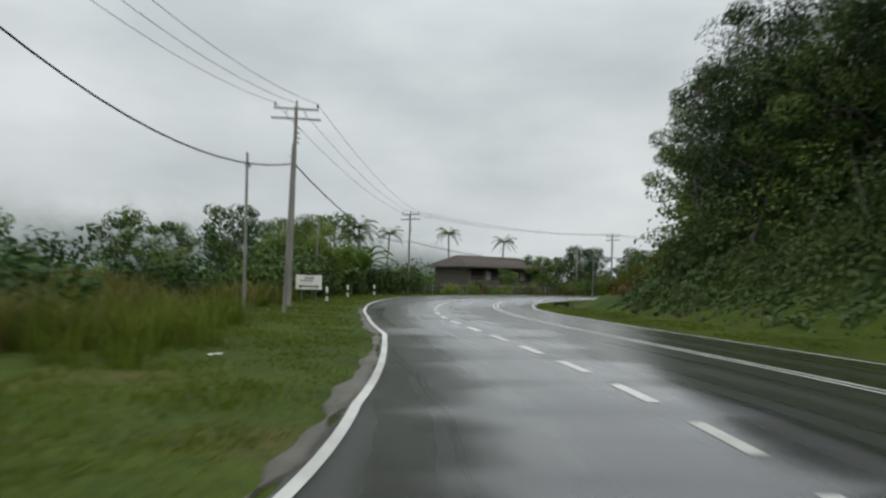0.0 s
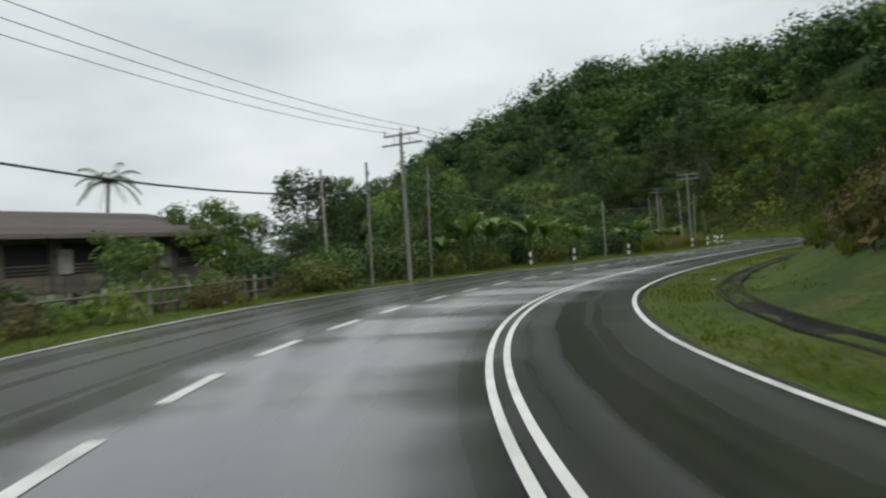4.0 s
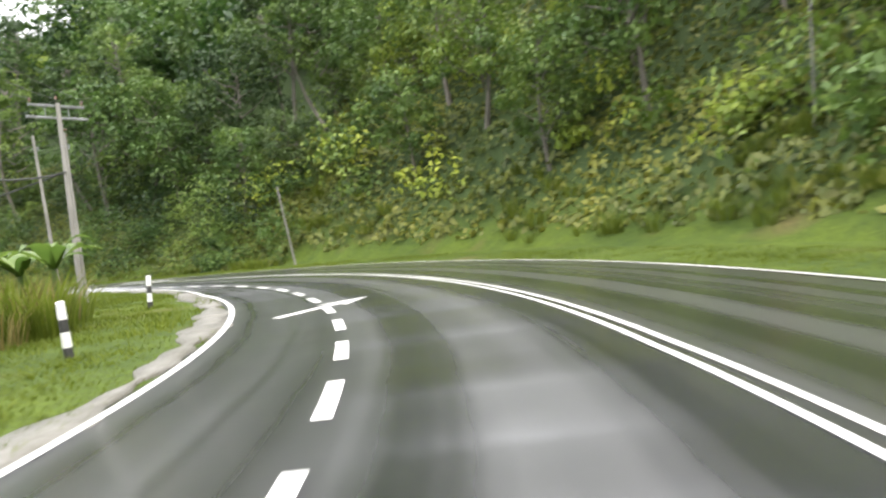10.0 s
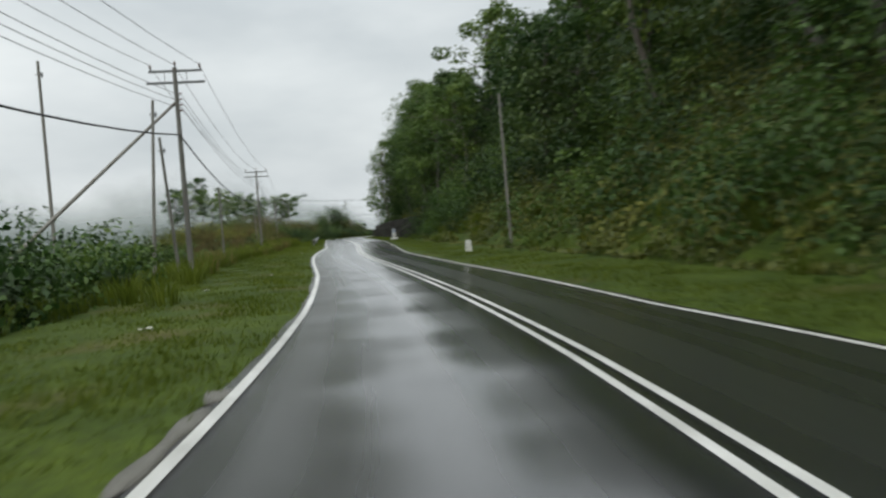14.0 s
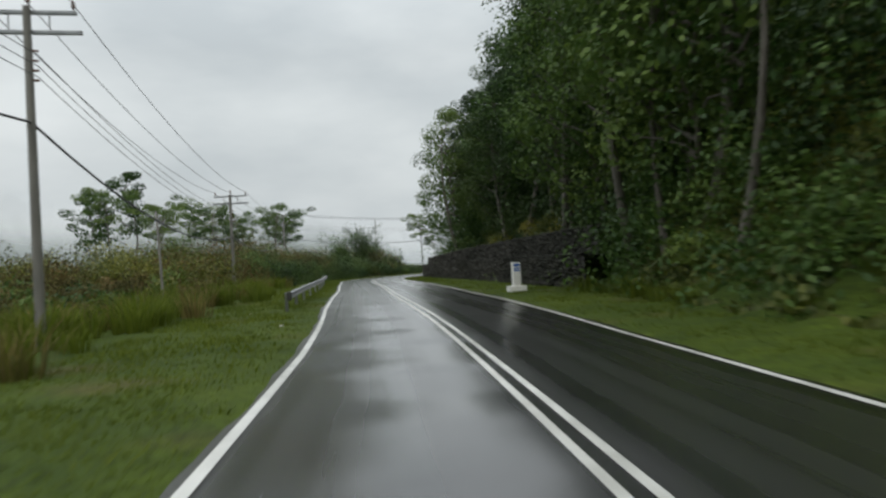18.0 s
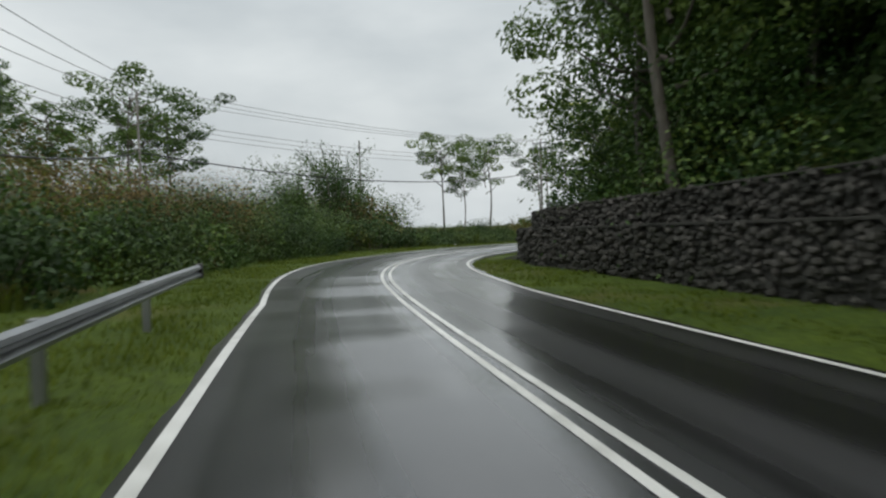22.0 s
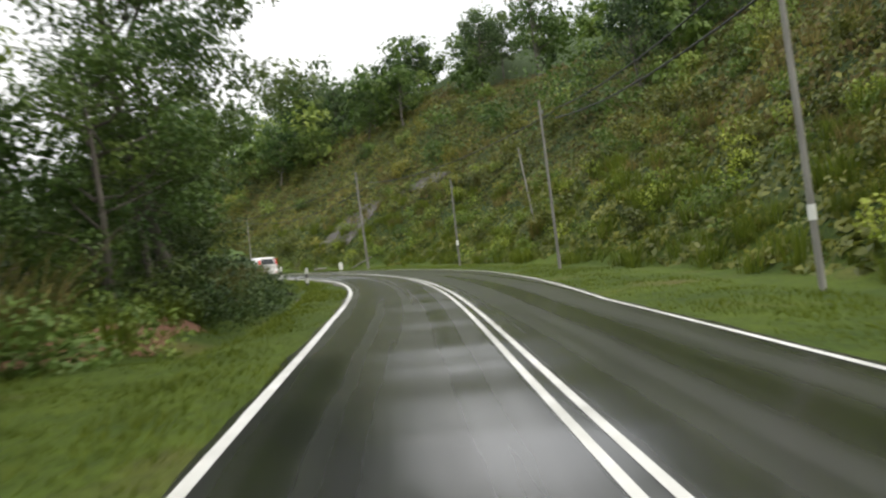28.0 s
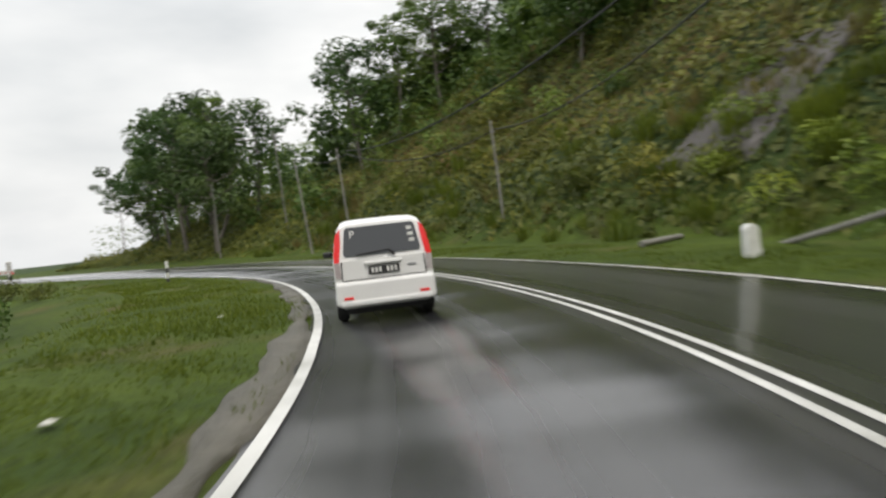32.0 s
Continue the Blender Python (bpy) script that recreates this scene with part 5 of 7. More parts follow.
thicket(30, 184, 200, -15, -8.6, 1.7, 2.9, M_LEAF, "rank green bushes beside the leaning poles", 0.20, 440, 291)
reed_bed(60, 184, 212, -12, -7.8, 0.35, 0.65, M_BLADE, "rank green grass beside the leaning poles", 1.5, 0.026, 293)
reed_bed(90, 212, 246, -13, -7.6, 0.35, 0.65, M_BLADE, "rank green grass below the road", 1.5, 0.026, 295)

# ---- poles and lines ----
def place(ob, m):
    ob.matrix_world = m
    return ob


def line_pole(s, d, high, turn=0.0, lean=0.0, label="tall weathered line pole with crossarms and insulators"):
    """A power pole with two crossarms, braces and insulators."""
    root = new("power_pole")
    place(root, at(s, d, None, turn) @ Matrix.Rotation(radians(lean), 4, "Y"))
    bm = bmesh.new()
    rod(bm, (0, 0, -0.6), (0, 0, high), 0.115, 0.078, 10)
    part("pole", bm, M_WOODPOLE, root)
    for z, half in ((high - 0.1, 1.0), (high - 0.55, 1.1)):
        bm = bmesh.new()
        box(bm, (half * 2, 0.09, 0.09), (0, 0.1, z), bevel=0.01)
        arm = part("crossarm", bm, M_STEEL, root, "galvanised steel crossarm")
    for x in (-0.93, 0.0, 0.93):
        bm = bmesh.new()
        zz = high - 0.06 if x else high + 0.05
        rod(bm, (x, 0.1, zz), (x, 0.1, zz + 0.09), 0.015, 0.015, 6)
        rod(bm, (x, 0.1, zz + 0.08), (x, 0.1, zz + 0.16), 0.055, 0.04, 8)
        rod(bm, (x, 0.1, zz + 0.16), (x, 0.1, zz + 0.24), 0.045, 0.02, 8)
        part("insulator", bm, M_PORCELAIN, root, "brown porcelain insulator")
    for x in (-0.42, 0.42):
        bm = bmesh.new()
        rod(bm, (x, 0.12, high - 0.14), (x, 0.12, high - 0.52), 0.015, 0.015, 6)
        part("brace", bm, M_STEEL, root)
    for k in range(4):
        bm = bmesh.new()
        z = high - 1.0 - 0.22 * k
        rod(bm, (0.08, 0, z), (0.2, 0, z), 0.03, 0.03, 6)
        part("insulator", bm, M_PORCELAIN, root)
    return tagged(root, label, "power pole", "power poles along the road")


def plain_pole(s, d, high, lean=0.0, lean_y=0.0, r=0.072, mark=False, label="weathered grey wooden telephone pole"):
    root = new("telephone_pole")
    place(root, at(s, d) @ Matrix.Rotation(radians(lean), 4, "Y") @ Matrix.Rotation(radians(lean_y), 4, "X"))
    bm = bmesh.new()
    rod(bm, (0, 0, -0.5), (0, 0, high), r, r * 0.7, 9)
    part("pole", bm, M_WOODPOLE, root)
    bm = bmesh.new()
    rod(bm, (-0.12, 0, high - 0.5), (0.12, 0, high - 0.5), 0.02, 0.02, 6)
    rod(bm, (0.1, 0, high - 0.6), (0.1, 0, high - 0.42), 0.035, 0.035, 8)
    part("cable_clamp", bm, M_STEEL, root)
    if mark:
        bm = bmesh.new()
        rod(bm, (0, 0, 1.35), (0, 0, 1.65), r * 1.08, r * 1.06, 9)
        part("white_band", bm, M_WHITE, root, "white painted band")
    return tagged(root, label, "telephone pole", "telephone poles")


POLES = [(33.0, -9.8, 9.0), (59.3, -13.0, 7.5), (82.1, -10.4, 7.2), (124.2, -9.7, 7.2), (158.3, -7.8, 7.6), (199.5, -7.6, 8.2), (236.4, -8.9, 7.6),
         (263.6, -9.4, 6.3), (322.3, -10.9, 8.4)]
for k, (s, d, h) in enumerate(POLES):
    line_pole(s, d, h - ground_z(s, d), turn=(5 * (-1) ** k))
for s, d, h, lx, ly, mark in (
        (29.0, -9.3, 6.4, 1, 0, 0), (20.5, -15.5, 9.7, 0, 0, 0), (30.1, -11.0, 6.2, -1, 0, 0), (46.0, -12.4, 5.4, 1, 1, 0), (79.9, -10.8, 5.6, 1, 0, 0), (84.6, -11.0, 5.8, 2, 0, 0),
        (79.0, -12.4, 5.4, -1, 0, 0), (104.6, -10.3, 4.3, 0, 0, 0),
        (125.2, -9.5, 5.3, 2, 0, 0), (123.4, -10.3, 5.6, -2, 0, 0), (159.6, -8.2, 6.5, -3, 2, 0), (156.8, -8.0, 6.3, 0, -2, 0),
        (164.8, 7.4, 4.9, -9, 0, 0), (128.0, 8.7, 8.3, 1, 0, 0), (197.6, -8.6, 6.6, 4, 0, 0), (198.7, -7.9, 5.4, -3, 2, 0), (198.9, -12.2, 8.4, 0, 0, 0), (186.0, -14.0, 7.5, 0, 0, 0),
        (175.0, -9.5, 5.0, -3, 0, 0), (201.5, 6.2, 7.2, -1, 0, 0), (219.0, -9.2, 5.0, 0, 0, 0), (254.0, -11.0, 4.6, -2, 0, 0), (309.0, -15.4, 8.0, 0, 0, 0), (293.5, -12.0, 7.7, 0, 0, 0),
        (324.0, -12.0, 7.4, 0, 0, 0), (329.3, 5.6, 7.2, -5, 0, 0), (340.0, 6.4, 7.8, -4, 0, 1), (355.6, 6.0, 7.3, -3, 0, 0), (368.0, 11.0, 7.4, -9, 0, 0), (369.0, 6.0, 5.6, -2, 0, 1),
        (400.6, 9.8, 5.8, -2, 0, 0), (411.6, 8.2, 6.4, -3, 0, 0), (415.0, 7.5, 6.2, -5, 0, 0), (424.5, 12.0, 9.8, -2, 0, 0), (430.0, 9.0, 6.4, 0, 0, 0)):
    plain_pole(s, d, h - ground_z(s, d), lx, ly, mark=bool(mark))


def strut_pole(s, d, high, s2, d2, label, mat=M_WOODPOLE, name="brace_pole"):
    """A slanting pole that stays another one."""
    x, y, _ = spot(s, d)
    x2, y2, _ = spot(s2, d2)
    bm = bmesh.new()
    rod(bm, (0, 0, -0.3), (float(x - x2), float(y - y2), high), 0.075, 0.055, 8)
    me = bpy.data.meshes.new(name)
    bm.to_mesh(me)
    bm.free()
    me.materials.append(mat)
    ob = new(name, me)
    ob.location = (float(x2), float(y2), ground_z(s2, d2))
    return tagged(ob, label, "brace pole", "brace poles")


strut_pole(199.5, -7.6, 8.0, 194.5, -15.0, "slanting weathered brace pole against a power pole")
# the pole group under the rock face
plain_pole(381.2, 5.6, 7.9, -4, 0, 0.10, label="tall dark leaning telephone pole at the slope foot")
plain_pole(380.4, 5.0, 6.6, -5, 2, 0.07, label="pale leaning wooden pole at the slope foot")
strut_pole(381.0, 5.8, 0.9, 386.5, 7.4, "pale slanting brace pole on the slope")
bm = bmesh.new()
rod(bm, (0, 0, -0.5), (0.9, 0.5, 4.6), 0.05, 0.035, 7)
me = bpy.data.meshes.new("leaning_pole")
bm.to_mesh(me)
bm.free()
me.materials.append(M_WOODPOLE)
tagged(place(new("leaning_pole", me), at(142.2, 13.3)), "pale bare pole leaning on the hillside", "leaning pole")


def cable(a, b, za, zb, sag, r, name="overhead_wire", label="thin black overhead power wire", group="overhead wires"):
    """A hanging wire between two places given along and beside the road."""
    xa, ya, _ = spot(*a)
    xb, yb, _ = spot(*b)
    n, sides = 14, 5
    t = np.linspace(0, 1, n)
    p = np.stack([xa + (xb - xa) * t, ya + (yb - ya) * t, za + (zb - za) * t - sag * 4 * t * (1 - t)], 1)
    run = np.array([xb - xa, yb - ya, 0.0])
    run /= np.linalg.norm(run)
    side, up = np.array([run[1], -run[0], 0]), np.array([0, 0, 1.0])
    ang = np.arange(sides) * 2 * math.pi / sides
    ring = np.cos(ang)[:, None] * side + np.sin(ang)[:, None] * up
    v = (p[:, None] + ring[None] * r).reshape(-1, 3)
    k = np.arange(n - 1)[:, None] * sides
    j = np.arange(sides)
    q = np.stack([k + j, k + (j + 1) % sides, k + sides + (j + 1) % sides, k + sides + j], -1).reshape(-1, 4)
    return tagged(new(name, array_mesh(name, v, q, M_WIRE, smooth=True)), label, "overhead wire", group)


LINE = [(-40.0, -13.0, 9.0), (20.5, -15.5, 9.6)] + POLES[:-1] + [(293.5, -12.0, 7.6)] + POLES[-1:]
for (s0, d0, h0), (s1, d1, h1) in zip(LINE[:-1], LINE[1:]):
    for off in (-0.93, 0.0, 0.93):
        cable((s0, d0 + off), (s1, d1 + off), h0 + 0.12, h1 + 0.12, 0.5 + 0.006 * (s1 - s0), 0.011)
    if s0 > 150:
        for z in (1.1, 1.35, 1.6):
            cable((s0, d0 + 0.2), (s1, d1 + 0.2), h0 - z, h1 - z, 0.7, 0.010)
    cable((s0, d0), (s1, d1), h0 - 2.6, h1 - 2.6, 1.1, 0.032, "telephone_cable", "thick black sagging telephone cable", "telephone cables")
for a, b, za, zb, sag in (((322.3, -10.9), (340.0, 6.9), 8.3, 7.6, .5), ((322.3, -10.9), (329.3, 6.1), 5.6, 6.8, .6), ((340, 6.9), (355.6, 6.3), 7.4, 6.9, .5), ((329.3, 6.1), (355.6, 6.3), 6.8, 6.5, 1.0), ((355.6, 6.3), (381.2, 6.1), 6.8, 7.0, .7),
                          ((381.2, 5.9), (400.6, 9.9), 6.6, 5.4, 1.0), ((400.6, 9.9), (411.6, 8.5), 5.4, 6.0, 0.9), ((411.6, 8.5), (424.5, 12.2), 6.0, 9.3, 1.2), ((381.2, 5.9), (411.6, 8.5), 7.4, 6.2, 1.4)):
    cable(a, b, za, zb, sag, 0.028, "telephone_cable", "thick black sagging telephone cable", "telephone cables")


# ---- verge furniture ----
def marker_post():
    """A round marker post in white and black bands."""
    root = new("marker_post")
    for k, (z0, z1, m) in enumerate(((-0.3, 0.16, M_BLACK), (0.16, 0.40, M_WHITE), (0.40, 0.60, M_BLACK), (0.60, 0.86, M_WHITE))):
        bm = bmesh.new()
        rod(bm, (0, 0, z0), (0, 0, z1), 0.075 - 0.003 * k, 0.073 - 0.003 * k, 14)
        part("band", bm, m, root, "white painted band" if m == M_WHITE else "black painted band")
    bm = bmesh.new()
    rod(bm, (0, 0, 0.86), (0, 0, 0.885), 0.064, 0.045, 14)
    part("cap", bm, M_WHITE, root)
    return tagged(root, "short round black and white banded marker post", "marker post", "marker posts")


first = place(marker_post(), at(37.2, -8.9))
for s, d in ((43.8, -9.4), (50.4, -10.0), (91.5, -9.0), (95.5, -8.2), (102.2, -7.4), (115.1, -7.3), (119.8, -7.3), (123.8, -7.2), (128.2, -7.3), (136.0, -7.8), (146.7, -7.4), (173.5, -6.1),
             (361.2, -4.6), (370.6, -5.0), (405.0, -4.8), (436.0, -4.8)):
    copy_thing(first, at(s, d) @ Matrix.Rotation(radians(3 * math.sin(s)), 4, "Y"))


def stone(s, d, wide, high, label, mat=M_WHITE):
    bm = bmesh.new()
    box(bm, (wide, wide * 0.7, high), (0, 0, high / 2 - 0.06), bevel=0.03, taper=0.85)
    rod(bm, (0, -wide * 0.29, high - 0.1), (0, wide * 0.29, high - 0.1), wide * 0.42, wide * 0.42, 12)
    me = bpy.data.meshes.new("marker_stone")
    bm.to_mesh(me)
    bm.free()
    me.materials.append(mat)
    return tagged(place(new("marker_stone", me), at(s, d)), label, "marker stone", "marker stones")


stone(202.5, 4.4, 0.30, 0.55, "white painted kerbside marker stone in the grass")
stone(384.0, 4.9, 0.32, 0.60, "white painted marker stone at the verge")


def distance_board(s, d):
    root = place(new("distance_marker"), at(s, d, None, 10))
    bm = bmesh.new()
    box(bm, (0.75, 0.42, 0.26), (0, 0, 0.09), bevel=0.03)
    part("base", bm, M_WHITE, root, "white painted concrete base")
    bm = bmesh.new()
    box(bm, (0.36, 0.16, 1.0), (0, 0, 0.70), bevel=0.02)
    slab = part("slab", bm, M_WHITE, root)
    for z, h in ((1.08, 0.12), (0.90, 0.15)):
        bm = bmesh.new()
        box(bm, (0.27, 0.012, h), (0, -0.086, z), bevel=0.003)
        panel = part("panel", bm, M_BLUE, slab, "blue painted panel")
    for k, x in enumerate((-0.09, 0.0, 0.09)):
        bm = bmesh.new()
        box(bm, (0.05, 0.008, 0.06), (x, -0.095, 0.90))
        part("text_bar", bm, M_WHITE, slab)
    return tagged(root, "white concrete distance marker with blue panels on its base", "distance marker")


distance_board(248.0, 4.7)


def direction_board(s, d):
    """A white board with a double-headed black arrow under two lines of unreadable writing."""
    root = place(new("direction_sign"), at(s, d, None, 4))
    for x in (-0.35, 0.35):
        bm = bmesh.new()
        rod(bm, (x, 0, -0.4), (x, 0, 1.2), 0.03, 0.03, 8)
        part("post", bm, M_STEEL, root)
    bm = bmesh.new()
    box(bm, (1.30, 0.03, 0.72), (0, -0.04, 1.08), bevel=0.01)
    board = part("board", bm, M_WHITE, root, "white sign board")
    bm = bmesh.new()
    box(bm, (0.86, 0.008, 0.06), (0, -0.062, 0.88))
    for sx in (-1, 1):
        v = [bm.verts.new((sx * 0.53, -0.066, 0.88)), bm.verts.new((sx * 0.38, -0.066, 0.96)), bm.verts.new((sx * 0.38, -0.066, 0.80))]
        bm.faces.new(v)
    part("arrow", bm, M_BLACK, board, "black double-headed arrow")
    for x, z, w in ((0.0, 1.30, 0.5), (-0.1, 1.17, 0.6)):
        bm = bmesh.new()
        box(bm, (w, 0.008, 0.05), (x, -0.062, z))
        part("text_bar", bm, M_BLACK, board)
    return tagged(root, "white direction sign board with a black double arrow on posts", "road sign")


direction_board(36.6, -9.7)


def chevron_back(s, d):
    """The back of a bend sign: three upright panels on two posts."""
    root = place(new("road_sign"), at(s, d, None, -12))
    for x in (-0.36, 0.36):
        bm = bmesh.new()
        rod(bm, (x, 0.06, -0.4), (x, 0.06, 2.5), 0.04, 0.04, 8)
        part("post", bm, M_STEEL, root)
    for k in range(3):
        bm = bmesh.new()
        box(bm, (0.35, 0.03, 1.15), (-0.36 + k * 0.36, 0.0, 1.9), bevel=0.008)
        part("panel", bm, M_STEEL, root, "plain grey back of an aluminium sign panel")
    for z in (1.6, 2.2):
        bm = bmesh.new()
        box(bm, (1.06, 0.04, 0.05), (0, 0.035, z))
        part("rail", bm, M_STEEL, root)
    return tagged(root, "grey panelled road sign seen from behind", "road sign")


chevron_back(301.4, 4.95)


def guard_rail(s0, s1, d0, d1):
    root = place(new("guard_rail"), at(s0, d0, 0))
    inv = root.matrix_world.inverted()
    prof = [(-0.02, 0.51), (0.05, 0.535), (0.06, 0.58), (-0.01, 0.62), (-0.01, 0.65), (0.06, 0.69), (0.05, 0.735), (-0.02, 0.76)]
    n = int((s1 - s0) / 2) + 1
    for k in range(n - 1):
        ss = np.linspace(s0 + 2.0 * k, s0 + 2.0 * (k + 1) + 0.05, 3)
        verts, faces = [], []
        for s in ss:
            d = d0 + (d1 - d0) * (s - s0) / (s1 - s0)
            for side in (0, 0.012):
                for o, z in prof:
                    x, y, _ = spot(s, d + o - side)
                    verts.append(inv @ Vector((float(x), float(y), z - 0.10 * (s1 - s) / (s1 - s0))))
        m = len(prof)
        for a in range(len(ss) - 1):
            for side in (0, 1):
                b = a * 2 * m + side * m
                for j in range(m - 1):
                    f = (b + j, b + j + 1, b + 2 * m + j + 1, b + 2 * m + j)
                    faces.append(f if side else f[::-1])
        ob = new("beam", mesh_of("beam", verts, faces, M_STEEL))
        ob.parent = root
        if k % 2 == 0:
            s = s0 + 2.0 * k + 0.3
            d = d0 + (d1 - d0) * (s - s0) / (s1 - s0)
            x, y, h = spot(s, d - 0.12)
            bm = bmesh.new()
            box(bm, (0.11, 0.09, 1.1), inv @ Vector((float(x), float(y), 0.20 - 0.10 * (s1 - s) / (s1 - s0))), bevel=0.01)
            part("post", bm, M_STEEL, root)
    for s, d, z in ((s0, d0, 0.535), (s1, d1, 0.635)):
        x, y, h = spot(s, d)
        bm = bmesh.new()
        box(bm, (0.16, 0.10, 0.30), inv @ Vector((float(x), float(y), z)), bevel=0.03)
        part("end_piece", bm, M_BLACK, root, "black end piece")
    return tagged(root, "galvanised steel corrugated guard rail on posts", "guard rail")


guard_rail(244.0, 280.0, -4.25, -4.1)


# ---- drains ----
def channel(s0, s1, side, off, label, width=0.42, wall=0.08):
    """A concrete drain in the bed of a ditch: two walls and a bed, following the road."""
    n = int(s1 - s0) + 1
    s = np.linspace(s0, s1, n)
    h = width / 2
    prof = [(-h - wall, -0.5), (-h - wall, -0.06), (-h, -0.055), (-h + 0.02, -0.10), (h - 0.02, -0.10), (h, -0.03), (h + wall, -0.03), (h + wall, -0.5)]
    if side < 0:
        prof = [(-o, z) for o, z in prof][::-1]
    verts = []
    for o, z in prof:
        x, y, _ = spot(s, ditch_line(s, side, off) + o)
        verts.append(np.stack([x, y, np.full(n, z)], 1))
    v = np.stack(verts, 1).reshape(-1, 3)
    m = len(prof)
    a = np.arange(n - 1)[:, None] * m
    j = np.arange(m - 1)
    q = np.stack([a + j, a + j + 1, a + m + j + 1, a + m + j], -1).reshape(-1, 4)
    return tagged(new("roadside_drain", array_mesh("roadside_drain", v, q, M_DRAIN)), label, "drain", kind="structure")


for (s0, s1, side, off, dip), label in zip(DITCHES[:2], ("wet concrete drain along the grass verge, its shade painted near-black", "wet concrete drain in the grass bank, its shade painted near-black")):
    channel(s0 + 1.5, s1 - 1.5, side, off, label)


def headwall(s, d, turn):
    """The concrete mouth of a culvert: a slab on two cheeks over a dark bed."""
    root = place(new("culvert"), at(s, d, None, turn))
    for name, size, where in (("slab", (0.95, 0.30, 0.16), (0, 0, 0.20)), ("cheek", (0.16, 0.42, 0.55), (-0.40, -0.05, -0.12)), ("cheek", (0.16, 0.42, 0.55), (0.40, -0.05, -0.12)), ("bed", (0.70, 0.6, 0.06), (0, -0.1, -0.20))):
        bm = bmesh.new()
        box(bm, size, where, bevel=0.015)
        part(name, bm, M_DRAIN, root)
    return tagged(root, "small dark concrete culvert mouth at the end of the drain", "culvert")


headwall(46.6, 3.9, 8)


# ---- stone-filled wall ----
# along; the wall's face; the tops of its two tiers
WALL = [(246.0, 6.8, 1.42, 2.5), (254, 6.6, 1.42, 2.45), (270, 6.1, 1.35, 2.3), (280, 5.5, 1.25, 2.0), (284.5, 5.1, 1.2, 1.9), (288, 4.6, 1.15, 1.8), (292, 4.5, 1.1, 1.7), (298, 5.2, 0.9, 1.4)]


def basket_wall():
    root = tagged(place(new("wall_gabion"), Matrix()), "two-tiered wall of dark stones in wire baskets", "gabion wall", kind="structure")
    g = np.random.default_rng(91)
    shapes = []
    for k in range(8):
        bm = bmesh.new()
        bmesh.ops.create_icosphere(bm, subdivisions=1, radius=0.5)
        for v in bm.verts:
            v.co *= 0.72 + 0.5 * g.random()
        me = bpy.data.meshes.new("stone")
        bm.to_mesh(me)
        bm.free()
        me.materials.append(M_STONE)
        shapes.append(me)
    wallx, tier_1, tier_2 = (lambda s, c=c: table(s, WALL, c) for c in (1, 2, 3))
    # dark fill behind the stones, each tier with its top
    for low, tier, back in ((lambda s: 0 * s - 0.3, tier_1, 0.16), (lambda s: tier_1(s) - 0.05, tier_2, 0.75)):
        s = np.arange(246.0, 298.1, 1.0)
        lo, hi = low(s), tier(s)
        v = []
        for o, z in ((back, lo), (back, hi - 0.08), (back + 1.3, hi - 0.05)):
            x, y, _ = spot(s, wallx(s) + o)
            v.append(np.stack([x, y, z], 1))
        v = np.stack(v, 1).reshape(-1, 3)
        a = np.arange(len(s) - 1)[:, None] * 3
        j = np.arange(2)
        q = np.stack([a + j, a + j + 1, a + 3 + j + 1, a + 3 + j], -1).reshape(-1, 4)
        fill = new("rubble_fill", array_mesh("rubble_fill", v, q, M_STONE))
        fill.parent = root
    rest_v, rest_f, count = [], [], 0
    for tier, start, rows, back in ((tier_1, lambda s: 0 * s - 0.05, 12, 0.12), (tier_2, tier_1, 9, 0.70)):
        for row in range(rows):
            s = 246.2 + g.random() * 0.3
            while s < 297.8:
                w = 0.09 + 0.19 * g.random()
                z = float(start(s) + (tier(s) - start(s)) * (row + 0.5) / rows)
                m = Matrix.Translation((*[float(c) for c in spot(s, float(wallx(s)) + back + 0.05 * g.normal())[:2]], z + 0.045 * g.normal())) @ \
                    Matrix.Rotation(float(np.interp(s, LINE_S, LINE_H)), 4, "Z") @ Matrix.Rotation(g.random() * 1.4 - 0.7, 4, "Y") @ Matrix.Diagonal((w, 0.20, 0.10 + 0.11 * g.random(), 1))
                if count < 300 and 272 < s < 286:
                    ob = new("stone", shapes[int(g.integers(8))])
                    ob.parent = root
                    ob.matrix_world = m
                    count += 1
                else:
                    me = shapes[int(g.integers(8))]
                    b = len(rest_v)
                    rest_v += [tuple(m @ v.co) for v in me.vertices]
                    rest_f += [tuple(b + i for i in p.vertices) for p in me.polygons]
                s += w * 0.92
    more = new("stones", mesh_of("stones", rest_v, rest_f, M_STONE))
    more.parent = root
    tagged(more, kind="stuff")
    for tier, back in ((tier_1, 0.02), (tier_2, 0.60)):
        s = np.arange(246.0, 298.1, 1.0)
        v, f = [], []
        for k, q in enumerate(s):
            z = float(tier(q)) + 0.02
            x, y, _ = spot(q, float(wallx(q)) + back)
            for dz in (-0.02, 0.02):
                v.append((float(x), float(y), z + dz))
            x, y, _ = spot(q, float(wallx(q)) + back + 0.5)
            v.append((float(x), float(y), z + 0.03))
            if k:
                b = 3 * (k - 1)
                f += [(b, b + 3, b + 4, b + 1), (b + 1, b + 4, b + 5, b + 2)]
        cap = new("basket_lid", mesh_of("basket_lid", v, f, M_STONE))
        cap.parent = root
    return root


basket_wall()


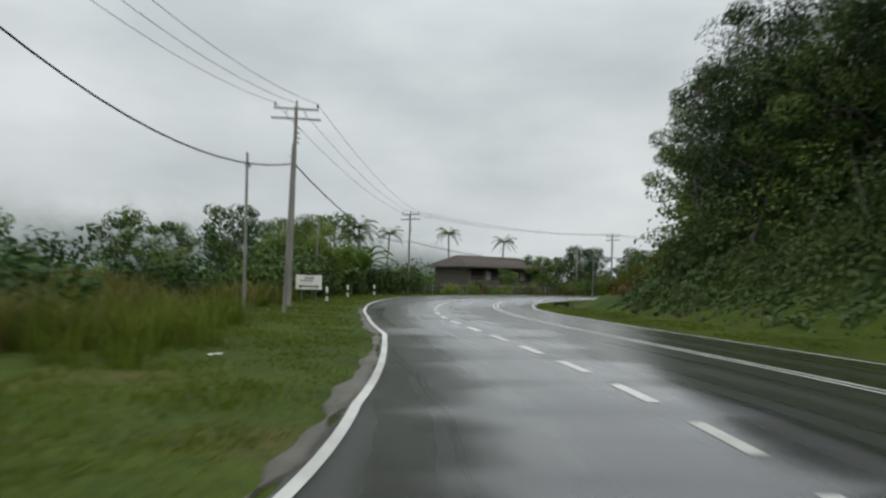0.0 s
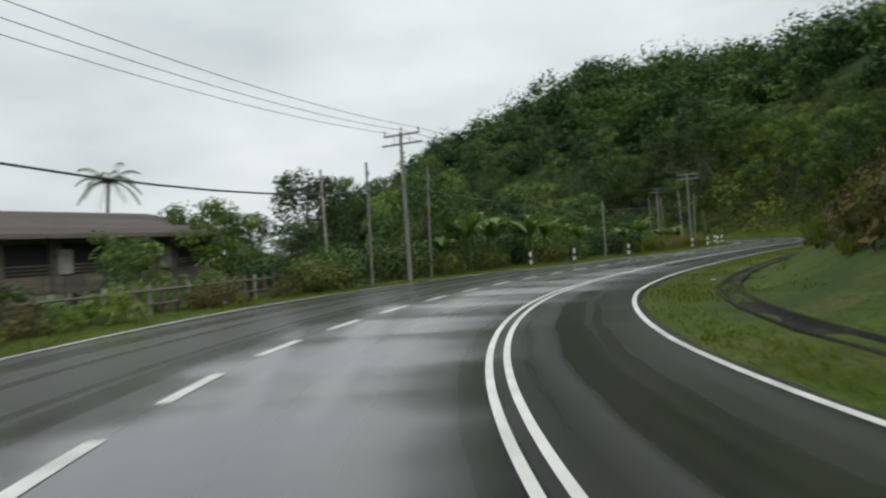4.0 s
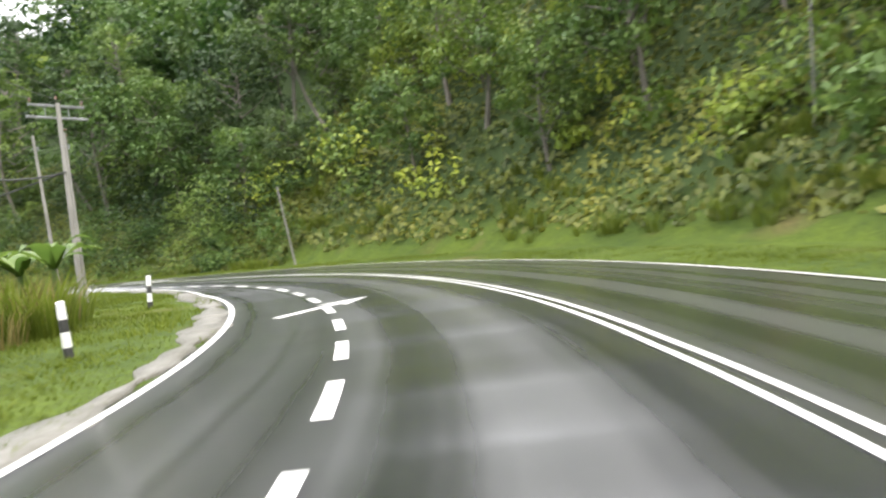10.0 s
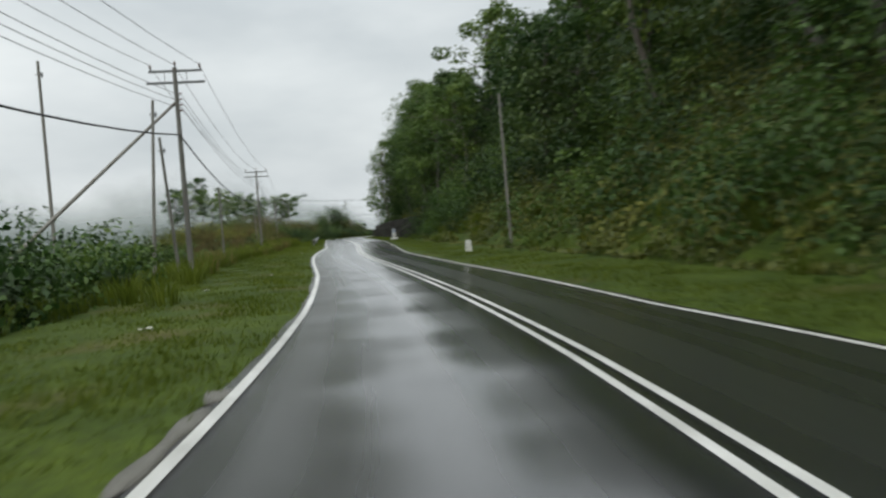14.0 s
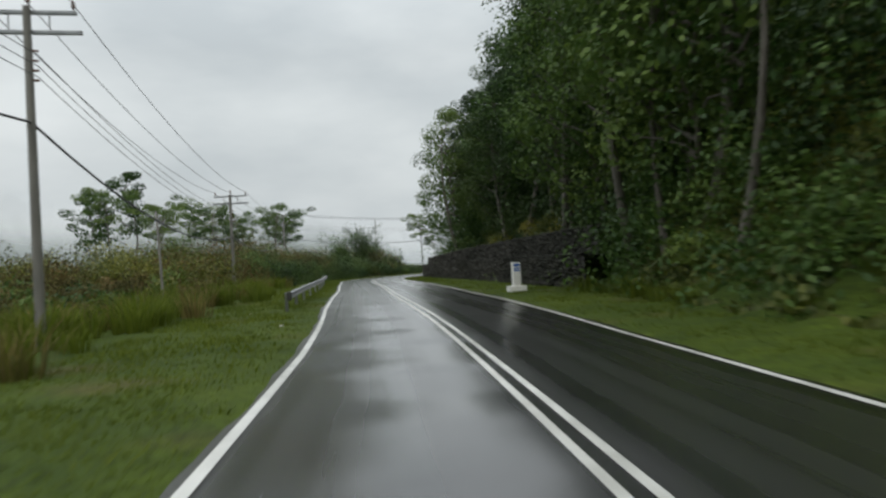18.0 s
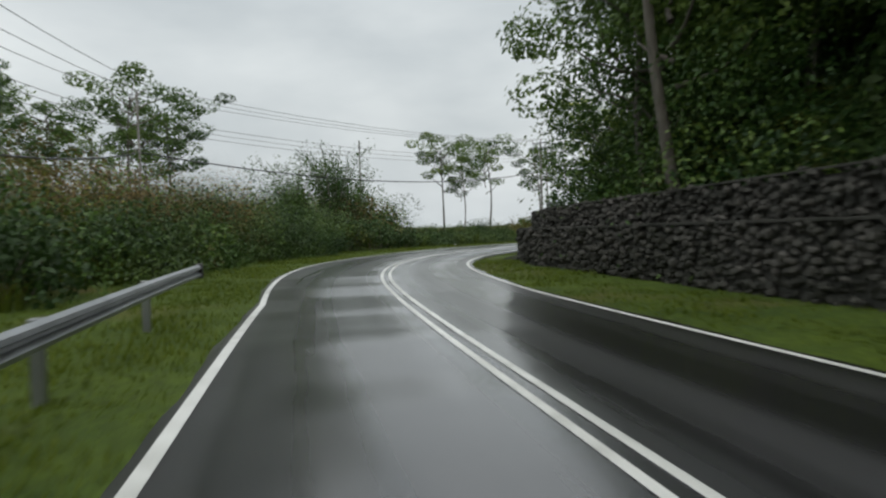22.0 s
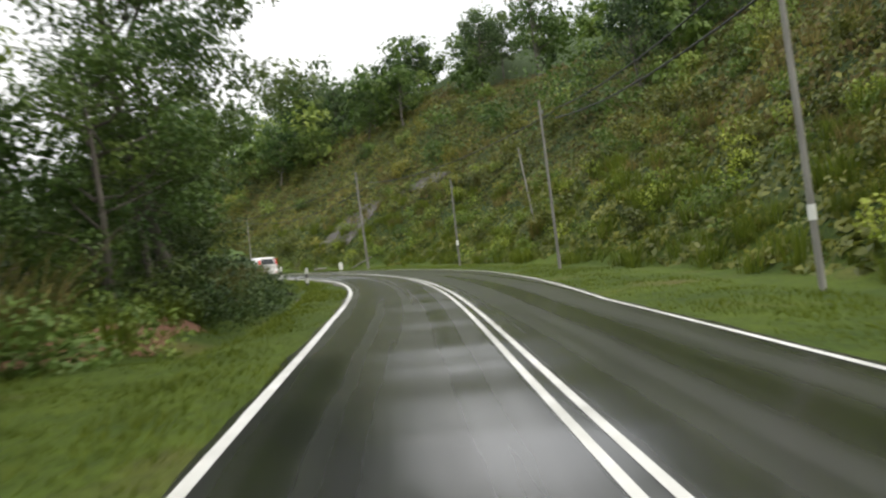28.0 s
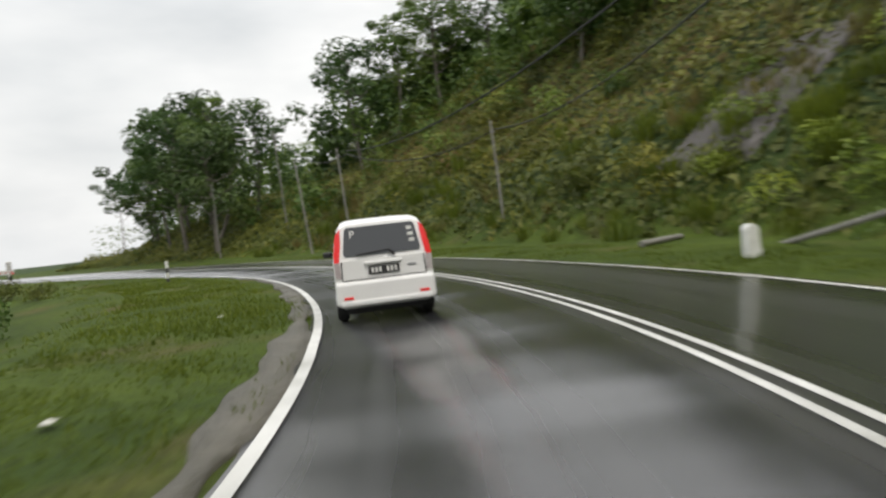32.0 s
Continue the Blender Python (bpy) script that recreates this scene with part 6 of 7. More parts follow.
# ---- painted arrows ----
def road_arrow(s, d, long, turn, label):
    """A flat painted arrow pointing along its y axis."""
    pts = [(-0.10, -long / 2), (0.10, -long / 2), (0.10, long * 0.12), (0.42, long * 0.06), (0.0, long / 2), (-0.42, long * 0.06), (-0.10, long * 0.12)]
    v = [(x, y, z) for z in (0.0, 0.004) for x, y in pts]
    n = len(pts)
    f = [tuple(range(n, 2 * n))] + [(k, (k + 1) % n, n + (k + 1) % n, n + k) for k in range(n)]
    ob = new("road_arrow", mesh_of("road_arrow", v, f, M_PAINT))
    return tagged(place(ob, at(s, d, 0.004, turn)), label, "road marking", "painted arrows", "structure")


road_arrow(101.7, -3.9, 3.0, -62, "white merge arrow painted across the lane dashes")
road_arrow(139.3, -3.7, 2.9, -46, "white merge arrow painted across the lane dashes")
road_arrow(171.0, -1.85, 4.4, 3, "white ahead arrow painted on wet asphalt")
road_arrow(170.5, 1.35, 4.4, 184, "white arrow painted in the oncoming lane")
road_arrow(54.2, 1.6, 4.0, 184, "white arrow painted in the oncoming lane")


def heap(name, s0, s1, d0, d1, high, mat, label, category, seed):
    """Loose soil laid over the ground, thinning out to a ragged edge."""
    g = np.random.default_rng(seed)
    na, nb = max(8, int((s1 - s0) / 0.25)), max(8, int((d1 - d0) / 0.25))
    a, b = np.meshgrid(np.linspace(0, 1, na), np.linspace(0, 1, nb), indexing="ij")
    ph = g.random(6) * 6.3
    wob = 0.10 * np.sin(b * 9 + ph[0]) + 0.06 * np.sin(b * 23 + ph[1]) + 0.08 * np.sin(a * 8 + ph[2]) + 0.05 * np.sin(a * 19 + ph[3])
    fall = np.clip(np.minimum(np.minimum(a, 1 - a), np.minimum(b, 1 - b)) * 4 + wob - 0.12, -0.25, 1)
    x, y, _ = spot((s0 + (s1 - s0) * a).ravel(), (d0 + (d1 - d0) * b).ravel())
    z = terrain(x, y) + (high * fall + 0.012 * g.normal(size=a.shape) * (high > 0.1)).ravel()
    k = (np.arange(na - 1)[:, None] * nb + np.arange(nb - 1)).ravel()
    me = array_mesh(name, np.stack([x, y, z], 1), np.stack([k, k + nb, k + nb + 1, k + 1], 1), mat, smooth=True)
    return tagged(new(name, me), label, category, kind="structure")


heap("soil_patch", 313.4, 315.6, -6.8, -5.6, 0.03, M_MUD, "bare muddy soil in the hollow before the track", "bare soil", 9)
heap("red_soil_bank", 338.5, 346, -11, -6.6, 0.30, M_REDSOIL, "bare red soil heaped beside the verge", "bare soil", 3)
heap("gravel_track", 319.6, 321.6, -22, -4.2, 0.03, M_DIRT, "pale muddy gravel track joining the road", "gravel track", 5)

# ---- house ----
M_ROOF = material("rusted_roof_sheet", (0.085, 0.070, 0.064), 0.8, second=(0.045, 0.036, 0.030), scale=1.2, bump=0.3, spec=0.2, stretch=(6, 1, 1))
M_BOARD = material("weathered_board", (0.16, 0.135, 0.115), 0.8, second=(0.08, 0.068, 0.058), scale=2.0, bump=0.3, per_object=0.2, stretch=(1, 1, 6))
# near-black colour for the shade inside the verandah bays
M_BAY_SHADE = material("verandah_bay_shade", (0.02, 0.02, 0.02), 0.9)
M_GLASS = bpy.data.materials.new("tinted_glass")
M_GLASS.use_nodes = True
_g = M_GLASS.node_tree.nodes["Principled BSDF"]
_g.inputs["Base Color"].default_value = (0.06, 0.065, 0.07, 1)
_g.inputs["Roughness"].default_value = 0.05
_g.inputs["Specular IOR Level"].default_value = 0.4


def house(s, d):
    root = place(new("house"), at(s, d, None, 0))
    w, dp, h = 8.0, 12.0, 3.3
    for y in np.arange(-dp / 2 + 0.5, dp / 2, 1.0):
        bm = bmesh.new()
        box(bm, (0.14, 0.98, h - 0.9), (w / 2, y, 0.9 + (h - 0.9) / 2), bevel=0.01)
        part("wall_board", bm, M_BOARD, root)
    bm = bmesh.new()
    box(bm, (w - 0.2, dp, h - 0.95), (-0.05, 0, 0.9 + (h - 0.9) / 2), bevel=0.02)
    part("wall", bm, M_BOARD, root, "grey weathered board wall")
    bm = bmesh.new()
    box(bm, (w + 0.2, dp + 0.2, 0.16), (0, 0, 0.85), bevel=0.02)
    part("floor_beam", bm, M_BOARD, root)
    for x in (-w / 2 + .3, 0, w / 2 - .1):
        for y in np.linspace(-dp / 2 + 0.4, dp / 2 - 0.4, 5):
            bm = bmesh.new()
            box(bm, (0.2, 0.2, 1.2), (x, float(y), 0.25), bevel=0.02)
            part("stilt", bm, M_CONCRETE, root)
    for y in (-4.6, -2.0, 0.6, 4.4):
        # flat near-black panel on the closed wall paints the shade of an open bay
        bm = bmesh.new()
        box(bm, (0.05, 1.9, 1.35), (w / 2 + 0.085, y, 2.35), bevel=0.01)
        fr = part("window", bm, M_BAY_SHADE, root, "near-black panel painted as the shade of an open verandah bay")
        for k in range(3):
            bm = bmesh.new()
            box(bm, (0.04, 1.9, 0.06), (w / 2 + 0.13, y, 1.75 + 0.16 * k))
            part("rail", bm, M_BOARD, fr)
        bm = bmesh.new()
        box(bm, (0.10, 0.12, 2.3), (w / 2 + 0.16, y + 1.05, 2.05), bevel=0.01)
        part("verandah_post", bm, M_BOARD, root)
    for y in (-2.9, 2.6):
        bm = bmesh.new()
        box(bm, (0.04, 0.7, 1.1), (w / 2 + 0.14, y, 2.2), bevel=0.01)
        part("curtain", bm, M_CONCRETE, root, "pale hanging cloth")
    e, ridge = 1.0, 1.5
    v = []
    for x, z in ((-w / 2 - e, h + 0.05), (0, h + ridge), (w / 2 + e, h + 0.05)):
        for y in (-dp / 2 - e, dp / 2 + e):
            yy = y if x else y * 0.72
            v.append((x, yy, z))
    f = [(0, 1, 3, 2), (2, 3, 5, 4), (0, 2, 4), (1, 5, 3)]
    ob = new("roof", mesh_of("roof", v, f, M_ROOF))
    ob.parent = root
    md = ob.modifiers.new("thick", "SOLIDIFY")
    md.thickness = 0.06
    tagged(ob, "dark rusted hipped sheet roof")
    for y in np.linspace(-dp / 2 - e, dp / 2 + e, 3)[::2]:
        bm = bmesh.new()
        box(bm, (w + 2 * e, 0.04, 0.18), (0, float(y), h + 0.0), bevel=0.01)
        part("fascia", bm, M_BOARD, root)
    bm = bmesh.new()
    box(bm, (0.04, dp + 2 * e, 0.18), (w / 2 + e, 0, h + 0.0), bevel=0.01)
    part("fascia", bm, M_BOARD, root)
    return tagged(root, "low weathered board house on stilts with a hipped roof", "house")


house(77, -27.0)


def picket_fence(s0, s1, d):
    root = place(new("fence"), at(s0, d, 0))
    inv = root.matrix_world.inverted()
    for s in np.arange(s0, s1, 0.45):
        x, y, h = spot(s, d)
        bm = bmesh.new()
        box(bm, (0.10, 0.12, 1.0), inv @ Vector((float(x), float(y), 0.45)), bevel=0.015)
        part("picket", bm, M_BOARD if int(s * 3) % 4 else M_CONCRETE, root)
    for z in (0.35, 0.78):
        for s in np.arange(s0, s1 - 1.6, 1.8):
            (xa, ya, _), (xb, yb, _) = spot(s, d + 0.07), spot(s + 1.8, d + 0.07)
            bm = bmesh.new()
            rod(bm, inv @ Vector((float(xa), float(ya), z)), inv @ Vector((float(xb), float(yb), z)), 0.035, 0.035, 6)
            part("rail", bm, M_BOARD, root)
    return tagged(root, "low weathered picket fence in front of the house", "fence")


picket_fence(60.5, 80, -12.2)
scatter([SHRUBS[2], SHRUBS[4]], 11, 61, 79, -11.9, -11.3, 0.45, 0.75, rng, "olive garden bush in front of the picket fence", "bush", "garden bushes")
scatter([SHRUBS[2], SHRUBS[4], SHRUBS[0]], 16, 61, 79, -14.2, -13.0, 0.45, 0.7, rng, "garden bush behind the picket fence", "bush", "garden bushes")


# ---- vehicles ----
def paint(name, base, rough=0.22):
    m = material(name, base, rough, second=tuple(c * 0.94 for c in base), scale=1.0, spec=0.5)
    b = m.node_tree.nodes["Principled BSDF"]
    b.inputs["Coat Weight"].default_value = 0.5
    b.inputs["Coat Roughness"].default_value = 0.08
    return m


M_CARWHITE = paint("white_car_paint", (0.80, 0.80, 0.78))
M_TYRE = material("tyre_rubber", (0.02, 0.02, 0.02), 0.8)
M_RIM = material("wheel_alloy", (0.45, 0.46, 0.47), 0.35, 0.8)
M_TRIM = material("black_trim", (0.018, 0.018, 0.02), 0.5)
M_LAMP_RED = bpy.data.materials.new("lit_tail_lamp")
M_LAMP_RED.use_nodes = True
_l = M_LAMP_RED.node_tree.nodes["Principled BSDF"]
_l.inputs["Base Color"].default_value = (0.45, 0.010, 0.012, 1)
_l.inputs["Roughness"].default_value = 0.15
_l.inputs["Emission Color"].default_value = (1.0, 0.04, 0.03, 1)
_l.inputs["Emission Strength"].default_value = 0.2
M_LAMP_WHITE = material("clear_lens", (0.50, 0.46, 0.45), 0.12, second=(0.34, 0.28, 0.28))


def body_ring(y, half_low, half_mid, half_top, z_low, z_mid, z_top, lean=0.0):
    """A rounded car section at y; lean tips the part above the waist forward."""
    right = [(half_low - 0.10, z_low), (half_low, z_low + 0.08), (half_mid, z_mid - 0.30), (half_mid, z_mid - 0.02), (half_mid * 0.6 + half_top * 0.4 + 0.01, z_mid * 0.6 + z_top * 0.4),
             (half_top + 0.02, z_top - 0.12), (half_top - 0.03, z_top - 0.04), (half_top - 0.12, z_top - 0.01), (half_top * 0.45, z_top)]
    right = [(x, y + max(0.0, z - 0.95) * lean, z) for x, z in right]
    return right + [(-x, yy, z) for x, yy, z in right[::-1]]


def wheel(parent, x, y, r=0.27, w=0.17):
    bm = bmesh.new()
    rod(bm, (x - w / 2, y, r), (x + w / 2, y, r), r, r, 28)
    bmesh.ops.bevel(bm, geom=[e for e in bm.edges if len(e.link_faces) == 2 and any(len(f.verts) > 4 for f in e.link_faces)], offset=0.03, segments=3, affect="EDGES")
    t = part("wheel", bm, M_TYRE, parent, "black rubber tyre")
    sgn = 1 if x > 0 else -1
    bm = bmesh.new()
    rod(bm, (x + sgn * (w / 2 - 0.02), y, r), (x + sgn * (w / 2 + 0.012), y, r), r * 0.62, r * 0.56, 24)
    part("rim", bm, M_RIM, t, "silver alloy rim")


def hatchback(m):
    """A small white five-door hatchback, 3.58 m long; its front points along +y."""
    root = place(new("car"), m)
    back = 0.24
    rings = [body_ring(-1.73, .70, .715, .60, .30, .95, 1.47, back), body_ring(-1.66, .73, .737, .615, .24, .95, 1.515, back), body_ring(-1.40, .735, .74, .60, .20, .95, 1.545, back * 0.6),
             body_ring(-0.6, .735, .74, .59, .18, .95, 1.56), body_ring(0.1, .735, .74, .58, .18, .95, 1.545), body_ring(0.5, .735, .74, .55, .18, .95, 1.47),
             body_ring(0.85, .73, .738, .56, .18, .95, 1.22), body_ring(1.2, .72, .73, .58, .20, .88, 1.02), body_ring(1.6, .68, .70, .54, .24, .74, 0.86), body_ring(1.80, .58, .60, .44, .32, .66, 0.70)]
    bm = bmesh.new()
    rows = [[bm.verts.new(p) for p in r] for r in rings]
    n = len(rows[0])
    for a, b in zip(rows[:-1], rows[1:]):
        for k in range(n):
            bm.faces.new((a[k], a[(k + 1) % n], b[(k + 1) % n], b[k])).smooth = True
    for row in (rows[0], rows[-1]):
        for k in range(n // 2 - 1):
            bm.faces.new((row[k], row[k + 1], row[n - 2 - k], row[n - 1 - k]))
    bmesh.ops.recalc_face_normals(bm, faces=bm.faces)
    part("body", bm, M_CARWHITE, root, "glossy white painted body")
    rear = lambda z, out=0.0: -1.73 + max(0.0, z - 0.95) * back - out

    def panel(points, out, thick):
        """A flat panel on the leaning rear: points of x and z."""
        bm = bmesh.new()
        front = [bm.verts.new((x, rear(z, out), z)) for x, z in points]
        inner = [bm.verts.new((x, rear(z, out - thick), z)) for x, z in points]
        bm.faces.new(front)
        for k in range(len(points)):
            k2 = (k + 1) % len(points)
            bm.faces.new((front[k], inner[k], inner[k2], front[k2]))
        bmesh.ops.recalc_face_normals(bm, faces=bm.faces)
        return bm

    glass = part("rear_window", panel([(-.55, 1.0), (.55, 1.0), (.575, 1.05), (.52, 1.40), (.48, 1.43), (-.48, 1.43), (-.52, 1.40), (-.575, 1.05)], 0.010, 0.03), M_GLASS, root, "dark rear window with stickers")
    curve = bpy.data.curves.new("letter", "FONT")
    curve.body, curve.size, curve.extrude = "P", 0.16, 0.001
    tmp = bpy.data.objects.new("letter", curve)
    scene.collection.objects.link(tmp)
    me = bpy.data.meshes.new_from_object(tmp.evaluated_get(bpy.context.evaluated_depsgraph_get()))
    bpy.data.objects.remove(tmp)
    me.materials.append(M_WHITE)
    ob = new("sticker", me)
    ob.parent = glass
    ob.matrix_basis = Matrix.Translation((-0.46, rear(1.27, 0.018), 1.27)) @ Matrix.Rotation(radians(76), 4, "X")
    tagged(ob, "white letter sticker")
    for k in range(3):
        z = 1.16 + 0.09 * k
        bm = bmesh.new()
        box(bm, (0.08, 0.006, 0.05), (0.46 - 0.012 * k, rear(z, 0.015), z), bevel=0.002)
        part("sticker", bm, M_WHITE, glass)
    bm = bmesh.new()
    rod(bm, (-.38, -1.765, 1.02), (.10, -1.765, 1.06), 0.014, 0.011, 6)
    rod(bm, (.10, -1.765, 1.06), (.18, -1.76, .965), 0.016, 0.022, 6)
    part("rear_wiper", bm, M_TRIM, root, "black rear wiper")
    bm = panel([(-.60, .66), (.60, .66), (.615, .70), (.60, .94), (-.60, .94), (-.615, .70)], 0.012, 0.02)
    part("tailgate", bm, M_CARWHITE, root)
    for sx in (-1, 1):
        lamp = part("tail_lamp", panel([(sx * x, z) for x, z in ((.645, .93), (.722, .93), (.715, 1.04), (.675, 1.28), (.645, 1.36), (.585, 1.42), (.60, 1.20))], 0.016, 0.12), M_LAMP_RED, root, "tall lit red tail lamp")
        part("lens", panel([(sx * x, z) for x, z in ((.635, .70), (.718, .70), (.722, .925), (.645, .925))], 0.016, 0.10), M_LAMP_WHITE, lamp, "clear lower lens")
        bm = bmesh.new()
        box(bm, (.17, .10, .11), (sx * .83, .62, .98), bevel=0.03)
        part("wing_mirror", bm, M_CARWHITE if sx > 0 else M_TRIM, root)
        for y0, y1, zt in ((-1.35, -0.78, 1.36), (-0.70, 0.02, 1.40), (0.10, 0.78, 1.36)):
            bm = bmesh.new()
            q = [(sx * .747, y0, .98), (sx * .747, y1, .98), (sx * .64, y1 - (.35 if y1 > .5 else 0.02), zt), (sx * .64, y0 + (.18 if y0 < -1 else .02), zt)]
            bm.faces.new([bm.verts.new(p) for p in (q if sx > 0 else q[::-1])])
            bmesh.ops.solidify(bm, geom=bm.faces[:], thickness=0.01)
            part("side_window", bm, M_GLASS, root, "dark side window")
        for y in (-1.18, 1.20):
            wheel(root, sx * 0.66, y)
    bm = bmesh.new()
    v = [bm.verts.new(p) for p in ((-.60, .99, 1.00), (.60, .99, 1.00), (.50, .55, 1.44), (-.50, .55, 1.44))]
    bm.faces.new(v)
    bmesh.ops.solidify(bm, geom=bm.faces[:], thickness=0.012)
    part("windscreen", bm, M_GLASS, root)
    bm = bmesh.new()
    box(bm, (1.48, .22, .36), (0, -1.70, .46), bevel=0.05)
    bumper = part("bumper", bm, M_CARWHITE, root, "white rear bumper")
    bm = bmesh.new()
    box(bm, (1.36, .05, .08), (0, -1.80, .32), bevel=0.02)
    part("bumper_lip", bm, M_CARWHITE, bumper)
    bm = bmesh.new()
    box(bm, (.56, .04, .05), (0, -1.765, .885), bevel=0.015)
    part("handle_strip", bm, M_CARWHITE, root)
    bm = bmesh.new()
    box(bm, (.46, .016, .125), (0, -1.755, .775), bevel=0.006)
    plate = part("number_plate", bm, M_BLACK, root, "black number plate with white bars")
    for k in range(7):
        if k != 3:
            bm = bmesh.new()
            box(bm, (.035, .006, .075), (-.17 + .057 * k, -1.765, .775))
            part("plate_bar", bm, M_WHITE, plate)
    for a, b in (((-.612, -1.752, .652), (.612, -1.752, .652)), ((-.622, -1.752, .66), (-.612, -1.752, .94)), ((.622, -1.752, .66), (.612, -1.752, .94))):
        bm = bmesh.new()
        rod(bm, a, b, 0.007, 0.007, 6)
        part("shut_line", bm, M_TRIM, root, "dark gap round the tailgate")
    for sx in (-1, 1):
        bm = bmesh.new()
        box(bm, (.14, .02, .04), (sx * .56, -1.812, .40), bevel=0.006)
        part("reflector", bm, M_LAMP_RED, bumper, "small red reflector")
    bm = bmesh.new()
    box(bm, (.13, .01, .03), (.42, -1.75, .80), bevel=0.004)
    part("badge", bm, M_STEEL, root)
    bm = bmesh.new()
    rod(bm, (0, -1.30, 1.545), (0, -1.40, 1.66), 0.008, 0.005, 6)
    part("aerial", bm, M_TRIM, root)
    bm = bmesh.new()
    box(bm, (1.2, 3.0, .14), (0, 0, .20), bevel=0.02)
    part("underbody", bm, M_TRIM, root)
    return tagged(root, "small white hatchback with lit tail lamps on the wet lane", "car")


hatchback(at(384.2, -2.4, 0.0, -4))


def tow_truck(m):
    """A white flatbed truck: cab, bare chassis and a red and white tail frame with two upright ramps."""
    root = place(new("truck"), m)
    bm = bmesh.new()
    box(bm, (1.72, 1.55, 1.45), (0, 2.1, 1.42), bevel=0.10, taper=0.9)
    cab = part("cab", bm, M_CARWHITE, root, "white truck cab")
    bm = bmesh.new()
    box(bm, (1.15, .03, .42), (0, 1.335, 1.75), bevel=0.02)
    part("rear_window", bm, M_GLASS, cab)
    for sx in (-1, 1):
        bm = bmesh.new()
        box(bm, (.02, .8, .45), (sx * .80, 2.2, 1.75), bevel=0.005)
        part("side_window", bm, M_GLASS, cab)
        bm = bmesh.new()
        box(bm, (.12, .10, .22), (sx * 1.0, 2.7, 1.7), bevel=0.03)
        part("wing_mirror", bm, M_TRIM, cab)
        bm = bmesh.new()
        box(bm, (.10, 4.6, .16), (sx * .38, -.6, .72), bevel=0.01)
        part("chassis_beam", bm, M_TRIM, root)
        bm = bmesh.new()
        box(bm, (.44, .08, .85), (sx * .52, -2.85, 1.42), bevel=0.02)
        ramp = part("ramp", bm, M_WHITE, root, "white upright loading ramp")
        for k in range(3):
            bm = bmesh.new()
            box(bm, (.40, .02, .05), (sx * .52, -2.90, 1.15 + .24 * k))
            part("rung", bm, M_STEEL, ramp)
        for y in (-1.9, 1.9):
            wheel(root, sx * .78, y, 0.36, 0.22)
        bm = bmesh.new()
        box(bm, (.20, .04, .10), (sx * .75, -2.93, .72), bevel=0.01)
        part("tail_lamp", bm, M_LAMP_RED, root, "red tail lamp")
        bm = bmesh.new()
        rod(bm, (sx * .78, 1.1, .85), (sx * .70, 1.15, 1.95), .035, .035, 8)
        part("rack_post", bm, M_WHITE, root)
    bm = bmesh.new()
    box(bm, (1.66, .07, .07), (0, 1.12, 1.95), bevel=0.02)
    box(bm, (1.66, .06, .06), (0, 1.10, 1.30), bevel=0.02)
    part("rack_bar", bm, M_WHITE, root, "white headboard rack")
    bm = bmesh.new()
    box(bm, (1.75, 3.4, .10), (0, -.9, .86), bevel=0.02)
    part("flatbed", bm, M_STEEL, root, "grey steel flatbed")
    bm = bmesh.new()
    box(bm, (1.78, .12, .42), (0, -2.78, .88), bevel=0.03)
    tail = part("tail_frame", bm, M_WHITE, root, "white tail frame")
    red = material("red_paint", (0.45, 0.04, 0.03), 0.5)
    for k in range(4):
        bm = bmesh.new()
        box(bm, (.20, .01, .12), (-.66 + .44 * k, -2.845, .86), bevel=0.003)
        part("red_stripe", bm, red, tail)
    return tagged(root, "white flatbed truck with raised loading ramps", "truck")


tow_truck(at(452.0, -1.5, 0.0, 0))

# ---- small things on the verges ----
M_LITTER = material("paper_litter", (0.58, 0.58, 0.54), 0.7, second=(0.34, 0.33, 0.28), scale=6.0)
for k, (s, d, w) in enumerate(((16, -9.8, .28), (30, -9.0, .22), (31, -10.2, .2), (39, -9.4, .2), (76, 4.0, .2), (121, -6.9, .2), (163, -7.0, .38), (167, -5.3, .2), (183, -5.6, .25), (191, -5.9, .22), (196, -4.4, .16), (219, -4.0, .22),
                               (238, -3.9, .16), (243, -5.4, .16), (247, -4.6, .16), (256, -4.6, .2), (262, -5.2, .22), (268, -4.3, .3), (308, -5.2, .3), (312, -4.4, .22), (366, -5.4, .16), (378, -5.6, .22), (223, 7.0, .5), (386, -5.2, .15))):
    bm = bmesh.new()
    bmesh.ops.create_grid(bm, x_segments=4, y_segments=3, size=0.5)
    g = np.random.default_rng(k)
    for v in bm.verts:
        v.co.z = 0.16 * g.random()
        v.co.x += 0.1 * g.normal()
    bmesh.ops.transform(bm, matrix=Matrix.Diagonal((w * 0.75, w * 0.5, w, 1)), verts=bm.verts)
    me = bpy.data.meshes.new("litter")
    bm.to_mesh(me)
    bm.free()
    me.materials.append(M_LITTER)
    tagged(place(new("litter", me), Matrix.Translation((0, 0, 0.03)) @ at(s, d, None, k * 47)), "crumpled white paper scrap on the grass", "litter", "litter on the verge")


def log(s, d, long, turn, r=0.09):
    bm = bmesh.new()
    rod(bm, (-long / 2, 0, r), (long / 2, 0.1, r * 1.1), r, r * 0.8, 9)
    me = bpy.data.meshes.new("log")
    bm.to_mesh(me)
    bm.free()
    me.materials.append(M_WOODPOLE)
    tagged(place(new("log", me), at(s, d, None, turn)), "fallen pale bare log lying in the grass", "log", "fallen logs")


